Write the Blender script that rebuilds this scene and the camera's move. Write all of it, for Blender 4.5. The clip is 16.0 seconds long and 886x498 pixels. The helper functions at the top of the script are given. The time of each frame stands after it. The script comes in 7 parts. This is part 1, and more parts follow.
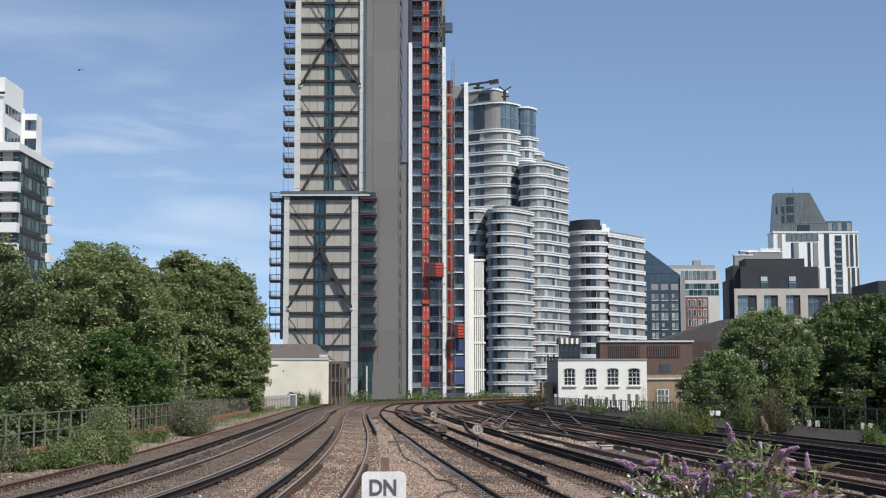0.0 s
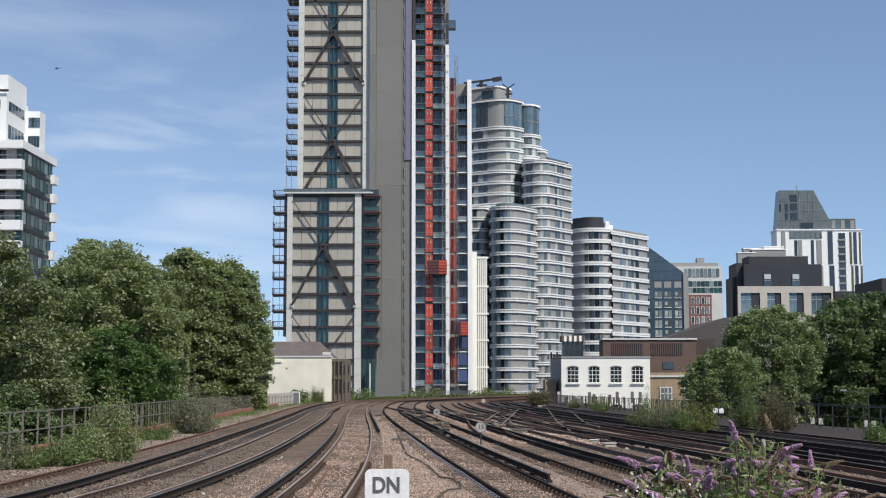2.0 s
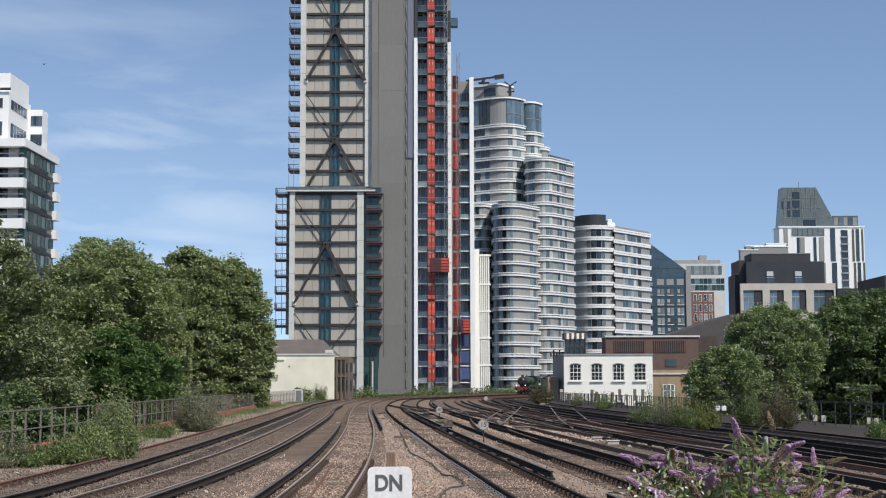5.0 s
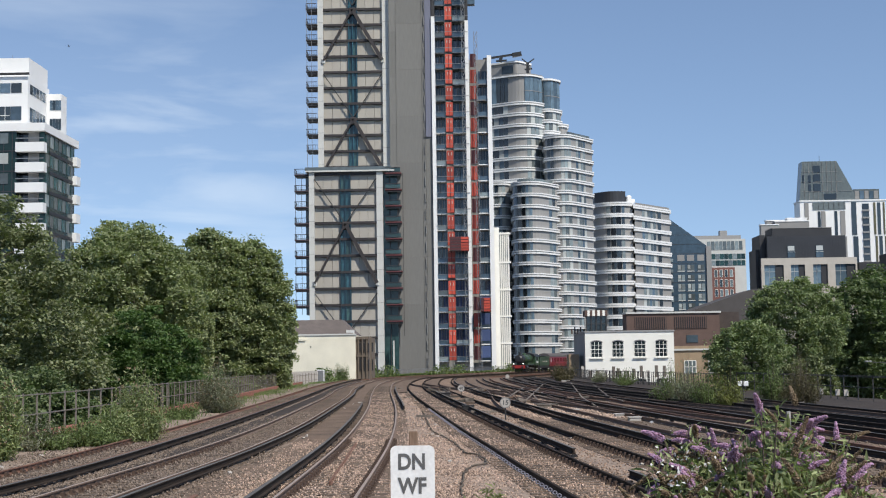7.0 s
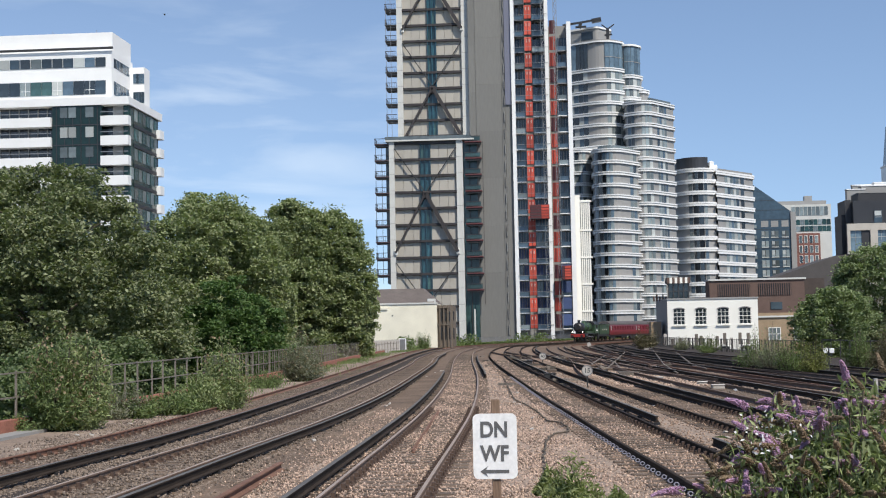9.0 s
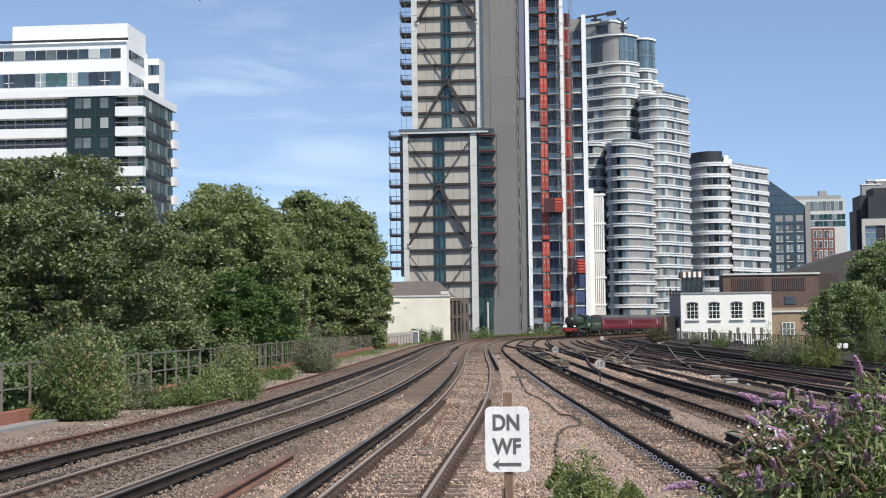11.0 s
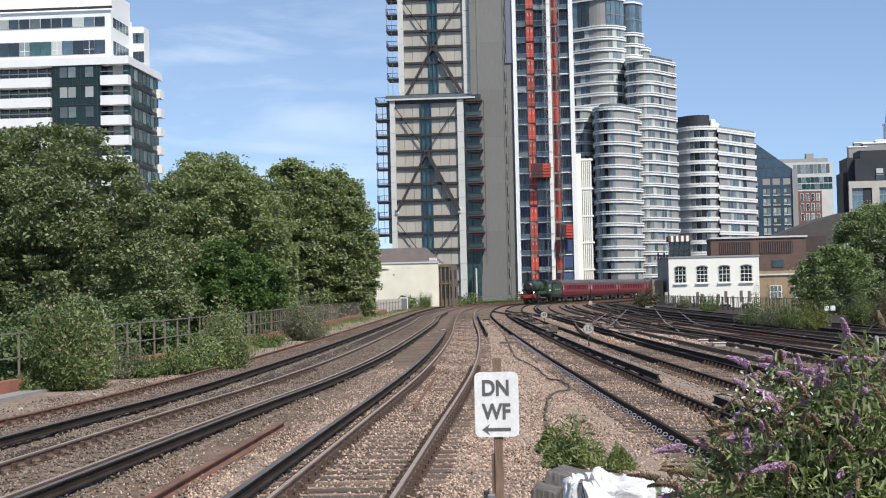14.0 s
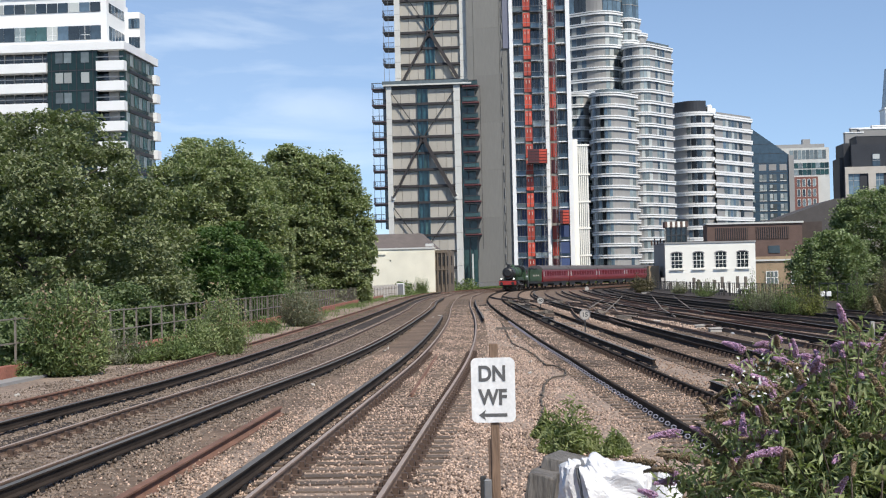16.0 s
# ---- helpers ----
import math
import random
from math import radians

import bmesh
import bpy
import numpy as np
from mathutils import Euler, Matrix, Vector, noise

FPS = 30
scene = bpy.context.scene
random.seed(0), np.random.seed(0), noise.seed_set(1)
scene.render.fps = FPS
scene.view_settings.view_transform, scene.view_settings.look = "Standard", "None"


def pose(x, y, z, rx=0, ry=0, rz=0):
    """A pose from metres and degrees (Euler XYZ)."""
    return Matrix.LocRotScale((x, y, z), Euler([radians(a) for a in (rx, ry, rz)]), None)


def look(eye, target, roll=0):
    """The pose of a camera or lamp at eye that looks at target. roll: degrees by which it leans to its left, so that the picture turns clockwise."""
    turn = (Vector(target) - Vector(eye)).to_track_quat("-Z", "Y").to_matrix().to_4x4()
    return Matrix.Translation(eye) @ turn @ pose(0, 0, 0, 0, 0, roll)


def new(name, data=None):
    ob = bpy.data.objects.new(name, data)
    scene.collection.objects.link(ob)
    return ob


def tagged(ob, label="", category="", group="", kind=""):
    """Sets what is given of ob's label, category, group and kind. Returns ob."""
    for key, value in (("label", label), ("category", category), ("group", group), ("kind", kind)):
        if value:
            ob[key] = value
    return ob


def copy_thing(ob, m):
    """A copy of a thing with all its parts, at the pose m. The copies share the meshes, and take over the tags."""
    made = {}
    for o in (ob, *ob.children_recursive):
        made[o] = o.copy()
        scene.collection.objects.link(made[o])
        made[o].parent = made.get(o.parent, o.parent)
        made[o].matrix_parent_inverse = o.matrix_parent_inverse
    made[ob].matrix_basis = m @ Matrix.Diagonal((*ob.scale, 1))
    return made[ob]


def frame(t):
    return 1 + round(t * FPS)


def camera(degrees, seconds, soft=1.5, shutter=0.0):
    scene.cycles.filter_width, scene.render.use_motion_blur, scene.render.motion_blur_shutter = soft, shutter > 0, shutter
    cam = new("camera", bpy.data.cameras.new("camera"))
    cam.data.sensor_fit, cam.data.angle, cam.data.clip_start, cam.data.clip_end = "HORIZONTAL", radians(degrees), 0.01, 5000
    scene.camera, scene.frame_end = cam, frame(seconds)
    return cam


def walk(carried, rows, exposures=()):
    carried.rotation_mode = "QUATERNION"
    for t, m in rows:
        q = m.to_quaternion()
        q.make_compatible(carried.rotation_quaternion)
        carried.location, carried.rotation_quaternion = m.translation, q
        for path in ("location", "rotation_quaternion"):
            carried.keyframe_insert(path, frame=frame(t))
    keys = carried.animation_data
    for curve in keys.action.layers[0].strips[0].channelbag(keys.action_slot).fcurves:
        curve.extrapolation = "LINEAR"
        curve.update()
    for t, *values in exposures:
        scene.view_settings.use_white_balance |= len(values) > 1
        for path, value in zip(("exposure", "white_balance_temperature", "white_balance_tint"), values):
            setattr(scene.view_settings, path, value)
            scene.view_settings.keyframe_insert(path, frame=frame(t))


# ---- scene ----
cam = camera(35.5, 16.0, soft=1.1)
walk(cam, [
    (0, pose(0, 0, 2.45, 95.700, 0.100, 0.010)),
    (0.5, pose(0, 0, 2.45, 95.693, 0.085, 0.053)),
    (1, pose(0, 0, 2.45, 95.653, 0.036, 0.088)),
    (1.5, pose(0, 0, 2.45, 95.624, 0.037, 0.128)),
    (2, pose(0, 0, 2.45, 95.599, 0.077, 0.141)),
    (2.5, pose(0, 0, 2.45, 95.572, 0.070, 0.152)),
    (3, pose(0, 0, 2.45, 95.551, 0.084, 0.161)),
    (3.5, pose(0, 0, 2.45, 95.530, 0.095, 0.213)),
    (4, pose(0, 0, 2.45, 95.527, 0.096, 0.236)),
    (6.5, pose(0, 0, 2.45, 95.184, 0.635, 0.665)),
    (7, pose(0, 0, 2.45, 94.637, 0.823, 1.125)),
    (7.5, pose(0, 0, 2.45, 94.345, 0.781, 1.835)),
    (8, pose(0, 0, 2.45, 94.069, 0.886, 2.834)),
    (8.5, pose(0, 0, 2.45, 93.778, 1.003, 3.732)),
    (9, pose(0, 0, 2.45, 93.390, 1.084, 4.483)),
    (9.2, pose(0, 0, 2.45, 93.219, 1.047, 4.719)),
    (11.5, pose(0, 0, 2.45, 93.093, 0.684, 5.003)),
    (12, pose(0, 0, 2.45, 93.081, 0.730, 4.900)),
    (12.5, pose(0, 0, 2.45, 92.829, 0.937, 4.797)),
    (13, pose(0, 0, 2.45, 92.495, 1.132, 4.735)),
    (13.5, pose(0, 0, 2.45, 91.986, 1.321, 4.627)),
    (14, pose(0, 0, 2.45, 91.696, 1.265, 4.545)),
    (14.5, pose(0, 0, 2.45, 91.495, 1.179, 4.492)),
    (15, pose(0, 0, 2.45, 91.325, 1.284, 4.439)),
    (15.5, pose(0, 0, 2.45, 91.209, 1.223, 4.425)),
    (16, pose(0, 0, 2.45, 91.105, 1.292, 4.401)),
], exposures=[(0, 0.22), (4.0, 0.22), (7.0, 0.26), (9.0, 0.35), (12.5, 0.45), (16, 0.45)])

# ---------------------------------------------------------------- light
SUN = Vector((0.387, -0.513, 0.766))
world = bpy.data.worlds.new("world")
scene.world = world
world.use_nodes = True


def make_sky():
    nt = world.node_tree
    nt.nodes.clear()
    out = nt.nodes.new("ShaderNodeOutputWorld")
    bg = nt.nodes.new("ShaderNodeBackground")
    sky = nt.nodes.new("ShaderNodeTexSky")
    sky.sky_type, sky.sun_disc = "NISHITA", False
    sky.sun_elevation, sky.sun_rotation = math.asin(SUN.z), math.atan2(SUN.x, SUN.y)
    sky.air_density, sky.dust_density, sky.ozone_density = 1.0, 0.15, 4.0
    # thin high cirrus, stretched along the horizon
    co = nt.nodes.new("ShaderNodeTexCoord")
    mp = nt.nodes.new("ShaderNodeMapping")
    mp.inputs["Scale"].default_value = (3.2, 3.2, 15.0)
    mp.inputs["Location"].default_value = (0.85, 0.3, 0.35)
    mp.inputs["Rotation"].default_value = (0, radians(5), 0)
    nz = nt.nodes.new("ShaderNodeTexNoise")
    nz.inputs["Scale"].default_value, nz.inputs["Detail"].default_value = 1.6, 7
    nz.inputs["Roughness"].default_value, nz.inputs["Distortion"].default_value = 0.52, 0.35
    ramp = nt.nodes.new("ShaderNodeMapRange")
    ramp.inputs["From Min"].default_value, ramp.inputs["From Max"].default_value = 0.42, 0.74
    ramp.inputs["To Min"].default_value, ramp.inputs["To Max"].default_value = 0.05, 0.74
    sep = nt.nodes.new("ShaderNodeSeparateXYZ")
    west = nt.nodes.new("ShaderNodeMapRange")
    west.inputs["From Min"].default_value, west.inputs["From Max"].default_value = -0.02, -0.2
    low = nt.nodes.new("ShaderNodeMapRange")
    low.inputs["From Min"].default_value, low.inputs["From Max"].default_value = 0.29, 0.17
    m1 = nt.nodes.new("ShaderNodeMath")
    m2 = nt.nodes.new("ShaderNodeMath")
    m1.operation = m2.operation = "MULTIPLY"
    mix = nt.nodes.new("ShaderNodeMix")
    mix.data_type = "RGBA"
    mix.inputs["B"].default_value = (6.2, 6.9, 7.6, 1)
    k = nt.links.new
    k(co.outputs["Generated"], mp.inputs["Vector"])
    k(mp.outputs["Vector"], nz.inputs["Vector"])
    k(nz.outputs["Fac"], ramp.inputs["Value"])
    k(co.outputs["Generated"], sep.inputs["Vector"])
    k(sep.outputs["X"], west.inputs["Value"])
    k(sep.outputs["Z"], low.inputs["Value"])
    k(ramp.outputs["Result"], m1.inputs[0])
    k(west.outputs["Result"], m1.inputs[1])
    k(m1.outputs[0], m2.inputs[0])
    k(low.outputs["Result"], m2.inputs[1])
    # look up the sky a little above each direction, and deepen its blue
    up = nt.nodes.new("ShaderNodeVectorMath")
    up.operation = "ADD"
    up.inputs[1].default_value = (0, 0, 0.10)
    hsv = nt.nodes.new("ShaderNodeHueSaturation")
    hsv.inputs["Saturation"].default_value, hsv.inputs["Value"].default_value = 0.92, 1.0
    k(co.outputs["Generated"], up.inputs[0])
    k(up.outputs["Vector"], sky.inputs["Vector"])
    k(sky.outputs["Color"], hsv.inputs["Color"])
    k(hsv.outputs["Color"], mix.inputs["A"])
    k(m2.outputs[0], mix.inputs["Factor"])
    k(mix.outputs["Result"], bg.inputs["Color"])
    k(bg.outputs["Background"], out.inputs["Surface"])
    bg.inputs["Strength"].default_value = 0.118


make_sky()
sun = new("sun", bpy.data.lights.new("sun", "SUN"))
sun.data.energy, sun.data.angle, sun.data.color = 3.95, radians(0.53), (1.0, 0.935, 0.83)
sun.matrix_world = look((0, 0, 0), -SUN)

# ---------------------------------------------------------------- materials
MATS = {}


def mat(name, color, rough=0.7, metal=0.0, var=0.25, scale=3.0, bump=0.0, fine=40.0, tint=None, each=0.0, island=False, spec=0.5, stretch=(1, 1, 1)):
    """Two scales of noise over a base colour, fine relief, and a shade of its own for each piece."""
    if name in MATS:
        return MATS[name]
    m = MATS[name] = bpy.data.materials.new(name)
    m.use_nodes = True
    nt = m.node_tree
    k, n = nt.links.new, nt.nodes.new
    b = nt.nodes["Principled BSDF"]
    co, mp = n("ShaderNodeTexCoord"), n("ShaderNodeMapping")
    mp.inputs["Scale"].default_value = stretch
    big, small = n("ShaderNodeTexNoise"), n("ShaderNodeTexNoise")
    big.inputs["Scale"].default_value, small.inputs["Scale"].default_value = scale, fine
    big.inputs["Detail"].default_value, small.inputs["Detail"].default_value = 5, 4
    k(co.outputs["Object"], mp.inputs["Vector"])
    k(mp.outputs["Vector"], big.inputs["Vector"])
    k(mp.outputs["Vector"], small.inputs["Vector"])
    add = n("ShaderNodeMath")
    add.operation = "ADD"
    k(big.outputs["Fac"], add.inputs[0])
    k(small.outputs["Fac"], add.inputs[1])
    rng = n("ShaderNodeMapRange")
    rng.inputs["From Min"].default_value, rng.inputs["From Max"].default_value = 0.65, 1.35
    k(add.outputs[0], rng.inputs["Value"])
    mix = n("ShaderNodeMix")
    mix.data_type = "RGBA"
    c = Vector(color)
    other = Vector(tint) if tint else c * (1 + var)
    dark = c * (1 - var)
    mix.inputs["A"].default_value = (*dark, 1)
    mix.inputs["B"].default_value = (*[min(0.95, v) for v in other], 1)
    k(rng.outputs["Result"], mix.inputs["Factor"])
    last = mix.outputs["Result"]
    if each:
        hsv = n("ShaderNodeHueSaturation")
        if island:
            r = n("ShaderNodeNewGeometry").outputs["Random Per Island"]
        else:
            r = n("ShaderNodeObjectInfo").outputs["Random"]
        v = n("ShaderNodeMapRange")
        v.inputs["To Min"].default_value, v.inputs["To Max"].default_value = 1 - each, 1 + each
        k(r, v.inputs["Value"])
        k(v.outputs["Result"], hsv.inputs["Value"])
        k(last, hsv.inputs["Color"])
        last = hsv.outputs["Color"]
    k(last, b.inputs["Base Color"])
    b.inputs["Roughness"].default_value, b.inputs["Metallic"].default_value = rough, metal
    b.inputs["Specular IOR Level"].default_value = spec
    if bump:
        bp = n("ShaderNodeBump")
        bp.inputs["Strength"].default_value, bp.inputs["Distance"].default_value = bump, 0.02
        k(add.outputs[0], bp.inputs["Height"])
        k(bp.outputs["Normal"], b.inputs["Normal"])
    return m


def leaf_mat(name, color, tip, each=0.35):
    m = mat(name, color, 0.58, 0, 0.3, 0.25, 0, 6.0, tint=tip, each=each, island=True, spec=0.32)
    nt = m.node_tree
    b = nt.nodes["Principled BSDF"]
    tr, ms = nt.nodes.new("ShaderNodeBsdfTranslucent"), nt.nodes.new("ShaderNodeMixShader")
    tr.inputs["Color"].default_value = (min(0.8, color[0] * 1.5), min(0.8, color[1] * 1.7), min(0.8, color[2] * 0.9), 1)
    ms.inputs["Fac"].default_value = 0.3
    nt.links.new(b.outputs["BSDF"], ms.inputs[1])
    nt.links.new(tr.outputs["BSDF"], ms.inputs[2])
    nt.links.new(ms.outputs["Shader"], nt.nodes["Material Output"].inputs["Surface"])
    return m


def glow(name, color, strength):
    m = MATS[name] = bpy.data.materials.new(name)
    m.use_nodes = True
    b = m.node_tree.nodes["Principled BSDF"]
    b.inputs["Emission Color"].default_value = (*color, 1)
    b.inputs["Emission Strength"].default_value = strength
    return m


BALLAST = mat("ballast", (0.23, 0.168, 0.126), 0.95, 0, 0.5, 0.3, 1.0, 9.0, tint=(0.375, 0.288, 0.226))
STONE = mat("stone", (0.385, 0.282, 0.22), 0.9, 0, 0.22, 2.0, 0, 20, each=0.6, island=True)
STONE_GREY = mat("stone_grey", (0.185, 0.145, 0.115), 0.9, 0, 0.25, 2.0, 0, 20, each=0.45, island=True)
DIRT = mat("oily_ballast", (0.12, 0.08, 0.054), 0.95, 0, 0.5, 0.5, 1.0, 9.0, tint=(0.215, 0.15, 0.105))
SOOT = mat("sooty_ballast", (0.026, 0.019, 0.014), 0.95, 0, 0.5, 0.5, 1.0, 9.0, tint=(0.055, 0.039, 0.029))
RUST = mat("rusty_steel", (0.145, 0.098, 0.072), 0.75, 0.1, 0.35, 2.0, 0.3, 30.0)
RUST_BRIGHT = mat("bright_rust", (0.16, 0.082, 0.055), 0.85, 0.0, 0.35, 2.0, 0.3, 30.0)
RAILHEAD = mat("worn_railhead", (0.36, 0.285, 0.235), 0.5, 0.2, 0.2, 1.5, 0, 30.0, spec=0.4)
DARKRAIL = mat("conductor_steel", (0.034, 0.026, 0.021), 0.8, 0.0, 0.4, 1.5, 0.2, 30.0, spec=0.12)
TIMBER = mat("sleeper_timber", (0.128, 0.096, 0.074), 0.9, 0, 0.4, 3.0, 0.6, 35.0, each=0.3, stretch=(0.4, 3, 3))
OLDWOOD = mat("weathered_wood", (0.165, 0.142, 0.12), 0.9, 0, 0.5, 4.0, 0.8, 30.0, stretch=(1, 1, 0.15))
GROUND = mat("street_ground", (0.09, 0.085, 0.075), 0.95, 0, 0.3, 0.1, 0.3, 3.0)
WHITE = mat("white_cladding", (0.76, 0.76, 0.745), 0.5, 0, 0.05, 0.4, 0, 8.0)
WHITEPAINT = mat("white_paint", (0.78, 0.765, 0.70), 0.6, 0, 0.06, 0.5, 0.1, 12.0)
CONCRETE = mat("pale_concrete", (0.52, 0.52, 0.49), 0.75, 0, 0.1, 0.3, 0.1, 8.0)
CREAM = mat("cream_panel", (0.37, 0.345, 0.30), 0.7, 0, 0.08, 0.3, 0, 6.0, each=0.07)
GREY = mat("grey_panel", (0.160, 0.157, 0.145), 0.7, 0, 0.10, 0.12, 0, 4.0, each=0.08, stretch=(1, 1, 0.15))
GREY2 = mat("grey_wall", (0.24, 0.235, 0.225), 0.65, 0, 0.08, 0.2, 0, 4.0)
GREYSTONE = mat("grey_cladding", (0.262, 0.258, 0.25), 0.6, 0, 0.08, 0.2, 0, 4.0, each=0.06)
STEEL = mat("dark_steel", (0.045, 0.043, 0.042), 0.5, 0.3, 0.2, 0.5, 0, 8.0)
STEELMID = mat("galvanised_steel", (0.25, 0.25, 0.25), 0.5, 0.6, 0.2, 2.0, 0, 12.0)
GLASS = mat("blue_glass", (0.055, 0.085, 0.115), 0.12, 0.0, 0.4, 0.12, 0, 1.0, each=0.6, spec=0.5)
GLASSDK = mat("dark_glass", (0.018, 0.025, 0.03), 0.08, 0.0, 0.4, 0.12, 0, 1.0, each=0.6, spec=0.8)
GLASSGN = mat("green_glass", (0.016, 0.046, 0.044), 0.1, 0.0, 0.4, 0.2, 0, 1.0, each=0.5, spec=0.4)
GLASSTEAL = mat("teal_glass", (0.035, 0.075, 0.075), 0.15, 0.0, 0.4, 0.2, 0, 1.0, each=0.4, spec=0.5)
OLDSTEEL = mat("dull_brown_steel", (0.085, 0.075, 0.062), 0.8, 0, 0.3, 2.0, 0, 15.0)
PLUM = mat("plum_steel", (0.06, 0.04, 0.045), 0.6, 0.1, 0.2, 0.6, 0, 8.0)
GLASSPALE = mat("pale_glass", (0.15, 0.18, 0.185), 0.12, 0.0, 0.35, 0.15, 0, 1.0, each=0.6, spec=0.6)
BLIND = mat("window_blind", (0.35, 0.37, 0.36), 0.6, 0, 0.1, 0.5, 0, 4.0, each=0.3)
RED = mat("red_hoist_paint", (0.44, 0.062, 0.036), 0.55, 0, 0.25, 0.6, 0, 8.0, each=0.3)
REDDK = mat("oxide_red_paint", (0.10, 0.026, 0.028), 0.6, 0, 0.25, 0.6, 0, 8.0)
RENDER = mat("cream_render", (0.70, 0.665, 0.54), 0.85, 0, 0.16, 0.35, 0.2, 9.0)
SHEDROOF = mat("grey_sheet_roof", (0.07, 0.063, 0.06), 0.8, 0, 0.2, 0.6, 0.2, 8.0)
SLATE = mat("slate_roof", (0.12, 0.10, 0.09), 0.8, 0, 0.25, 0.8, 0.4, 10.0)
BROWNBRICK = mat("brown_brick", (0.118, 0.076, 0.062), 0.9, 0, 0.2, 0.7, 0.3, 14.0)
YELLOWBRICK = mat("stock_brick", (0.30, 0.22, 0.14), 0.9, 0, 0.2, 0.7, 0.3, 14.0)
REDBRICK = mat("red_brick", (0.27, 0.105, 0.07), 0.9, 0, 0.3, 0.9, 0.3, 14.0)
BLACKCLAD = mat("charcoal_cladding", (0.026, 0.027, 0.031), 0.6, 0.0, 0.2, 0.4, 0, 6.0)
PALEBRICK = mat("pale_brick", (0.46, 0.425, 0.375), 0.85, 0, 0.12, 0.6, 0.2, 12.0)
MAROON = mat("maroon_coach_paint", (0.15, 0.010, 0.018), 0.35, 0, 0.15, 0.5, 0, 5.0)
ROOFGREY = mat("coach_roof", (0.085, 0.075, 0.073), 0.7, 0, 0.2, 0.6, 0, 6.0)
LOCOGREEN = mat("loco_green_paint", (0.03, 0.06, 0.028), 0.45, 0, 0.2, 0.8, 0, 6.0)
BLACK = mat("black_paint", (0.018, 0.018, 0.019), 0.45, 0, 0.3, 1.0, 0, 8.0)
BUFFERRED = mat("buffer_beam_red", (0.33, 0.03, 0.025), 0.45, 0, 0.2, 1.0, 0, 8.0)
SIGNWHITE = mat("sign_white", (0.74, 0.74, 0.73), 0.5, 0, 0.14, 4.0, 0, 30.0)
SIGNBLACK = mat("sign_black", (0.10, 0.10, 0.10), 0.6, 0, 0.2, 8.0, 0, 30.0)
TARP = mat("white_tarpaulin", (0.60, 0.60, 0.61), 0.5, 0, 0.08, 4.0, 0.3, 25.0)
STRAP = mat("grey_strap", (0.13, 0.135, 0.14), 0.7, 0, 0.2, 5.0, 0, 30.0)
BARK = mat("bark", (0.10, 0.08, 0.06), 0.9, 0, 0.35, 2.0, 0.6, 15.0)
LEAF = leaf_mat("plane_leaf", (0.142, 0.17, 0.077), (0.24, 0.265, 0.155), 0.48)
LEAF2 = leaf_mat("acacia_leaf", (0.075, 0.135, 0.042), (0.12, 0.185, 0.065), 0.3)
LEAF3 = leaf_mat("shrub_leaf", (0.115, 0.165, 0.058), (0.20, 0.25, 0.105), 0.45)
LEAFLIGHT = leaf_mat("light_feathery_leaf", (0.165, 0.215, 0.098), (0.255, 0.30, 0.16), 0.4)
LEAFFERN = leaf_mat("fern_leaf", (0.19, 0.225, 0.085), (0.30, 0.33, 0.16), 0.4)
# Plane leaf again, with extra sunlight put into its colour.
LEAF6 = leaf_mat("sunlit_tint_plane_leaf", (0.20, 0.24, 0.11), (0.30, 0.33, 0.185), 0.36)
LEAF5 = leaf_mat("maple_and_shaded_scrub_leaf", (0.105, 0.15, 0.066), (0.175, 0.215, 0.105), 0.36)
LEAFBROWN = leaf_mat("withered_leaf", (0.105, 0.09, 0.055), (0.15, 0.13, 0.075), 0.4)
LEAF4 = leaf_mat("buddleia_leaf", (0.20, 0.25, 0.10), (0.34, 0.38, 0.20), 0.5)
LEAFGREY = leaf_mat("dry_shrub_leaf", (0.18, 0.195, 0.125), (0.28, 0.28, 0.21), 0.4)
LEAFYELLOW = leaf_mat("yellow_leaf", (0.16, 0.18, 0.05), (0.24, 0.25, 0.09), 0.4)
PURPLE = leaf_mat("purple_floret", (0.54, 0.31, 0.53), (0.68, 0.47, 0.67), 0.3)
FADED = leaf_mat("faded_floret", (0.25, 0.18, 0.115), (0.35, 0.27, 0.18), 0.4)
BLOSSOM = leaf_mat("white_blossom", (0.8, 0.8, 0.78), (0.85, 0.85, 0.85), 0.1)
SIGNDIRTY = mat("weathered_white", (0.42, 0.39, 0.35), 0.7, 0, 0.2, 4.0, 0, 30.0)
FENCE = mat("weathered_fence_steel", (0.17, 0.15, 0.125), 0.75, 0, 0.25, 3.0, 0, 20.0)
CROWN = mat("grey_green_glass", (0.11, 0.13, 0.13), 0.25, 0, 0.25, 0.1, 0, 1.0, each=0.25)
SHEET = mat("blue_sheet", (0.045, 0.07, 0.16), 0.6, 0, 0.2, 0.5, 0, 5.0, each=0.25)
STONE_BROWN = mat("stone_brown", (0.27, 0.19, 0.14), 0.9, 0, 0.25, 2.0, 0, 20, each=0.45, island=True)
CHAIRPALE = mat("pale_rail_clip", (0.24, 0.235, 0.28), 0.6, 0, 0.2, 5.0, 0, 20.0)
COACHGLASS = mat("coach_window", (0.105, 0.010, 0.015), 0.5, 0, 0.3, 1.0, 0, 4.0, spec=0.2)
POSTWOOD = mat("brown_post_timber", (0.19, 0.125, 0.085), 0.9, 0, 0.6, 4.0, 0.8, 30.0, stretch=(1, 1, 0.12))
GREYWOOD = mat("old_grey_timber", (0.115, 0.106, 0.097), 0.9, 0, 0.6, 5.0, 0.8, 30.0, stretch=(1, 1, 0.2))
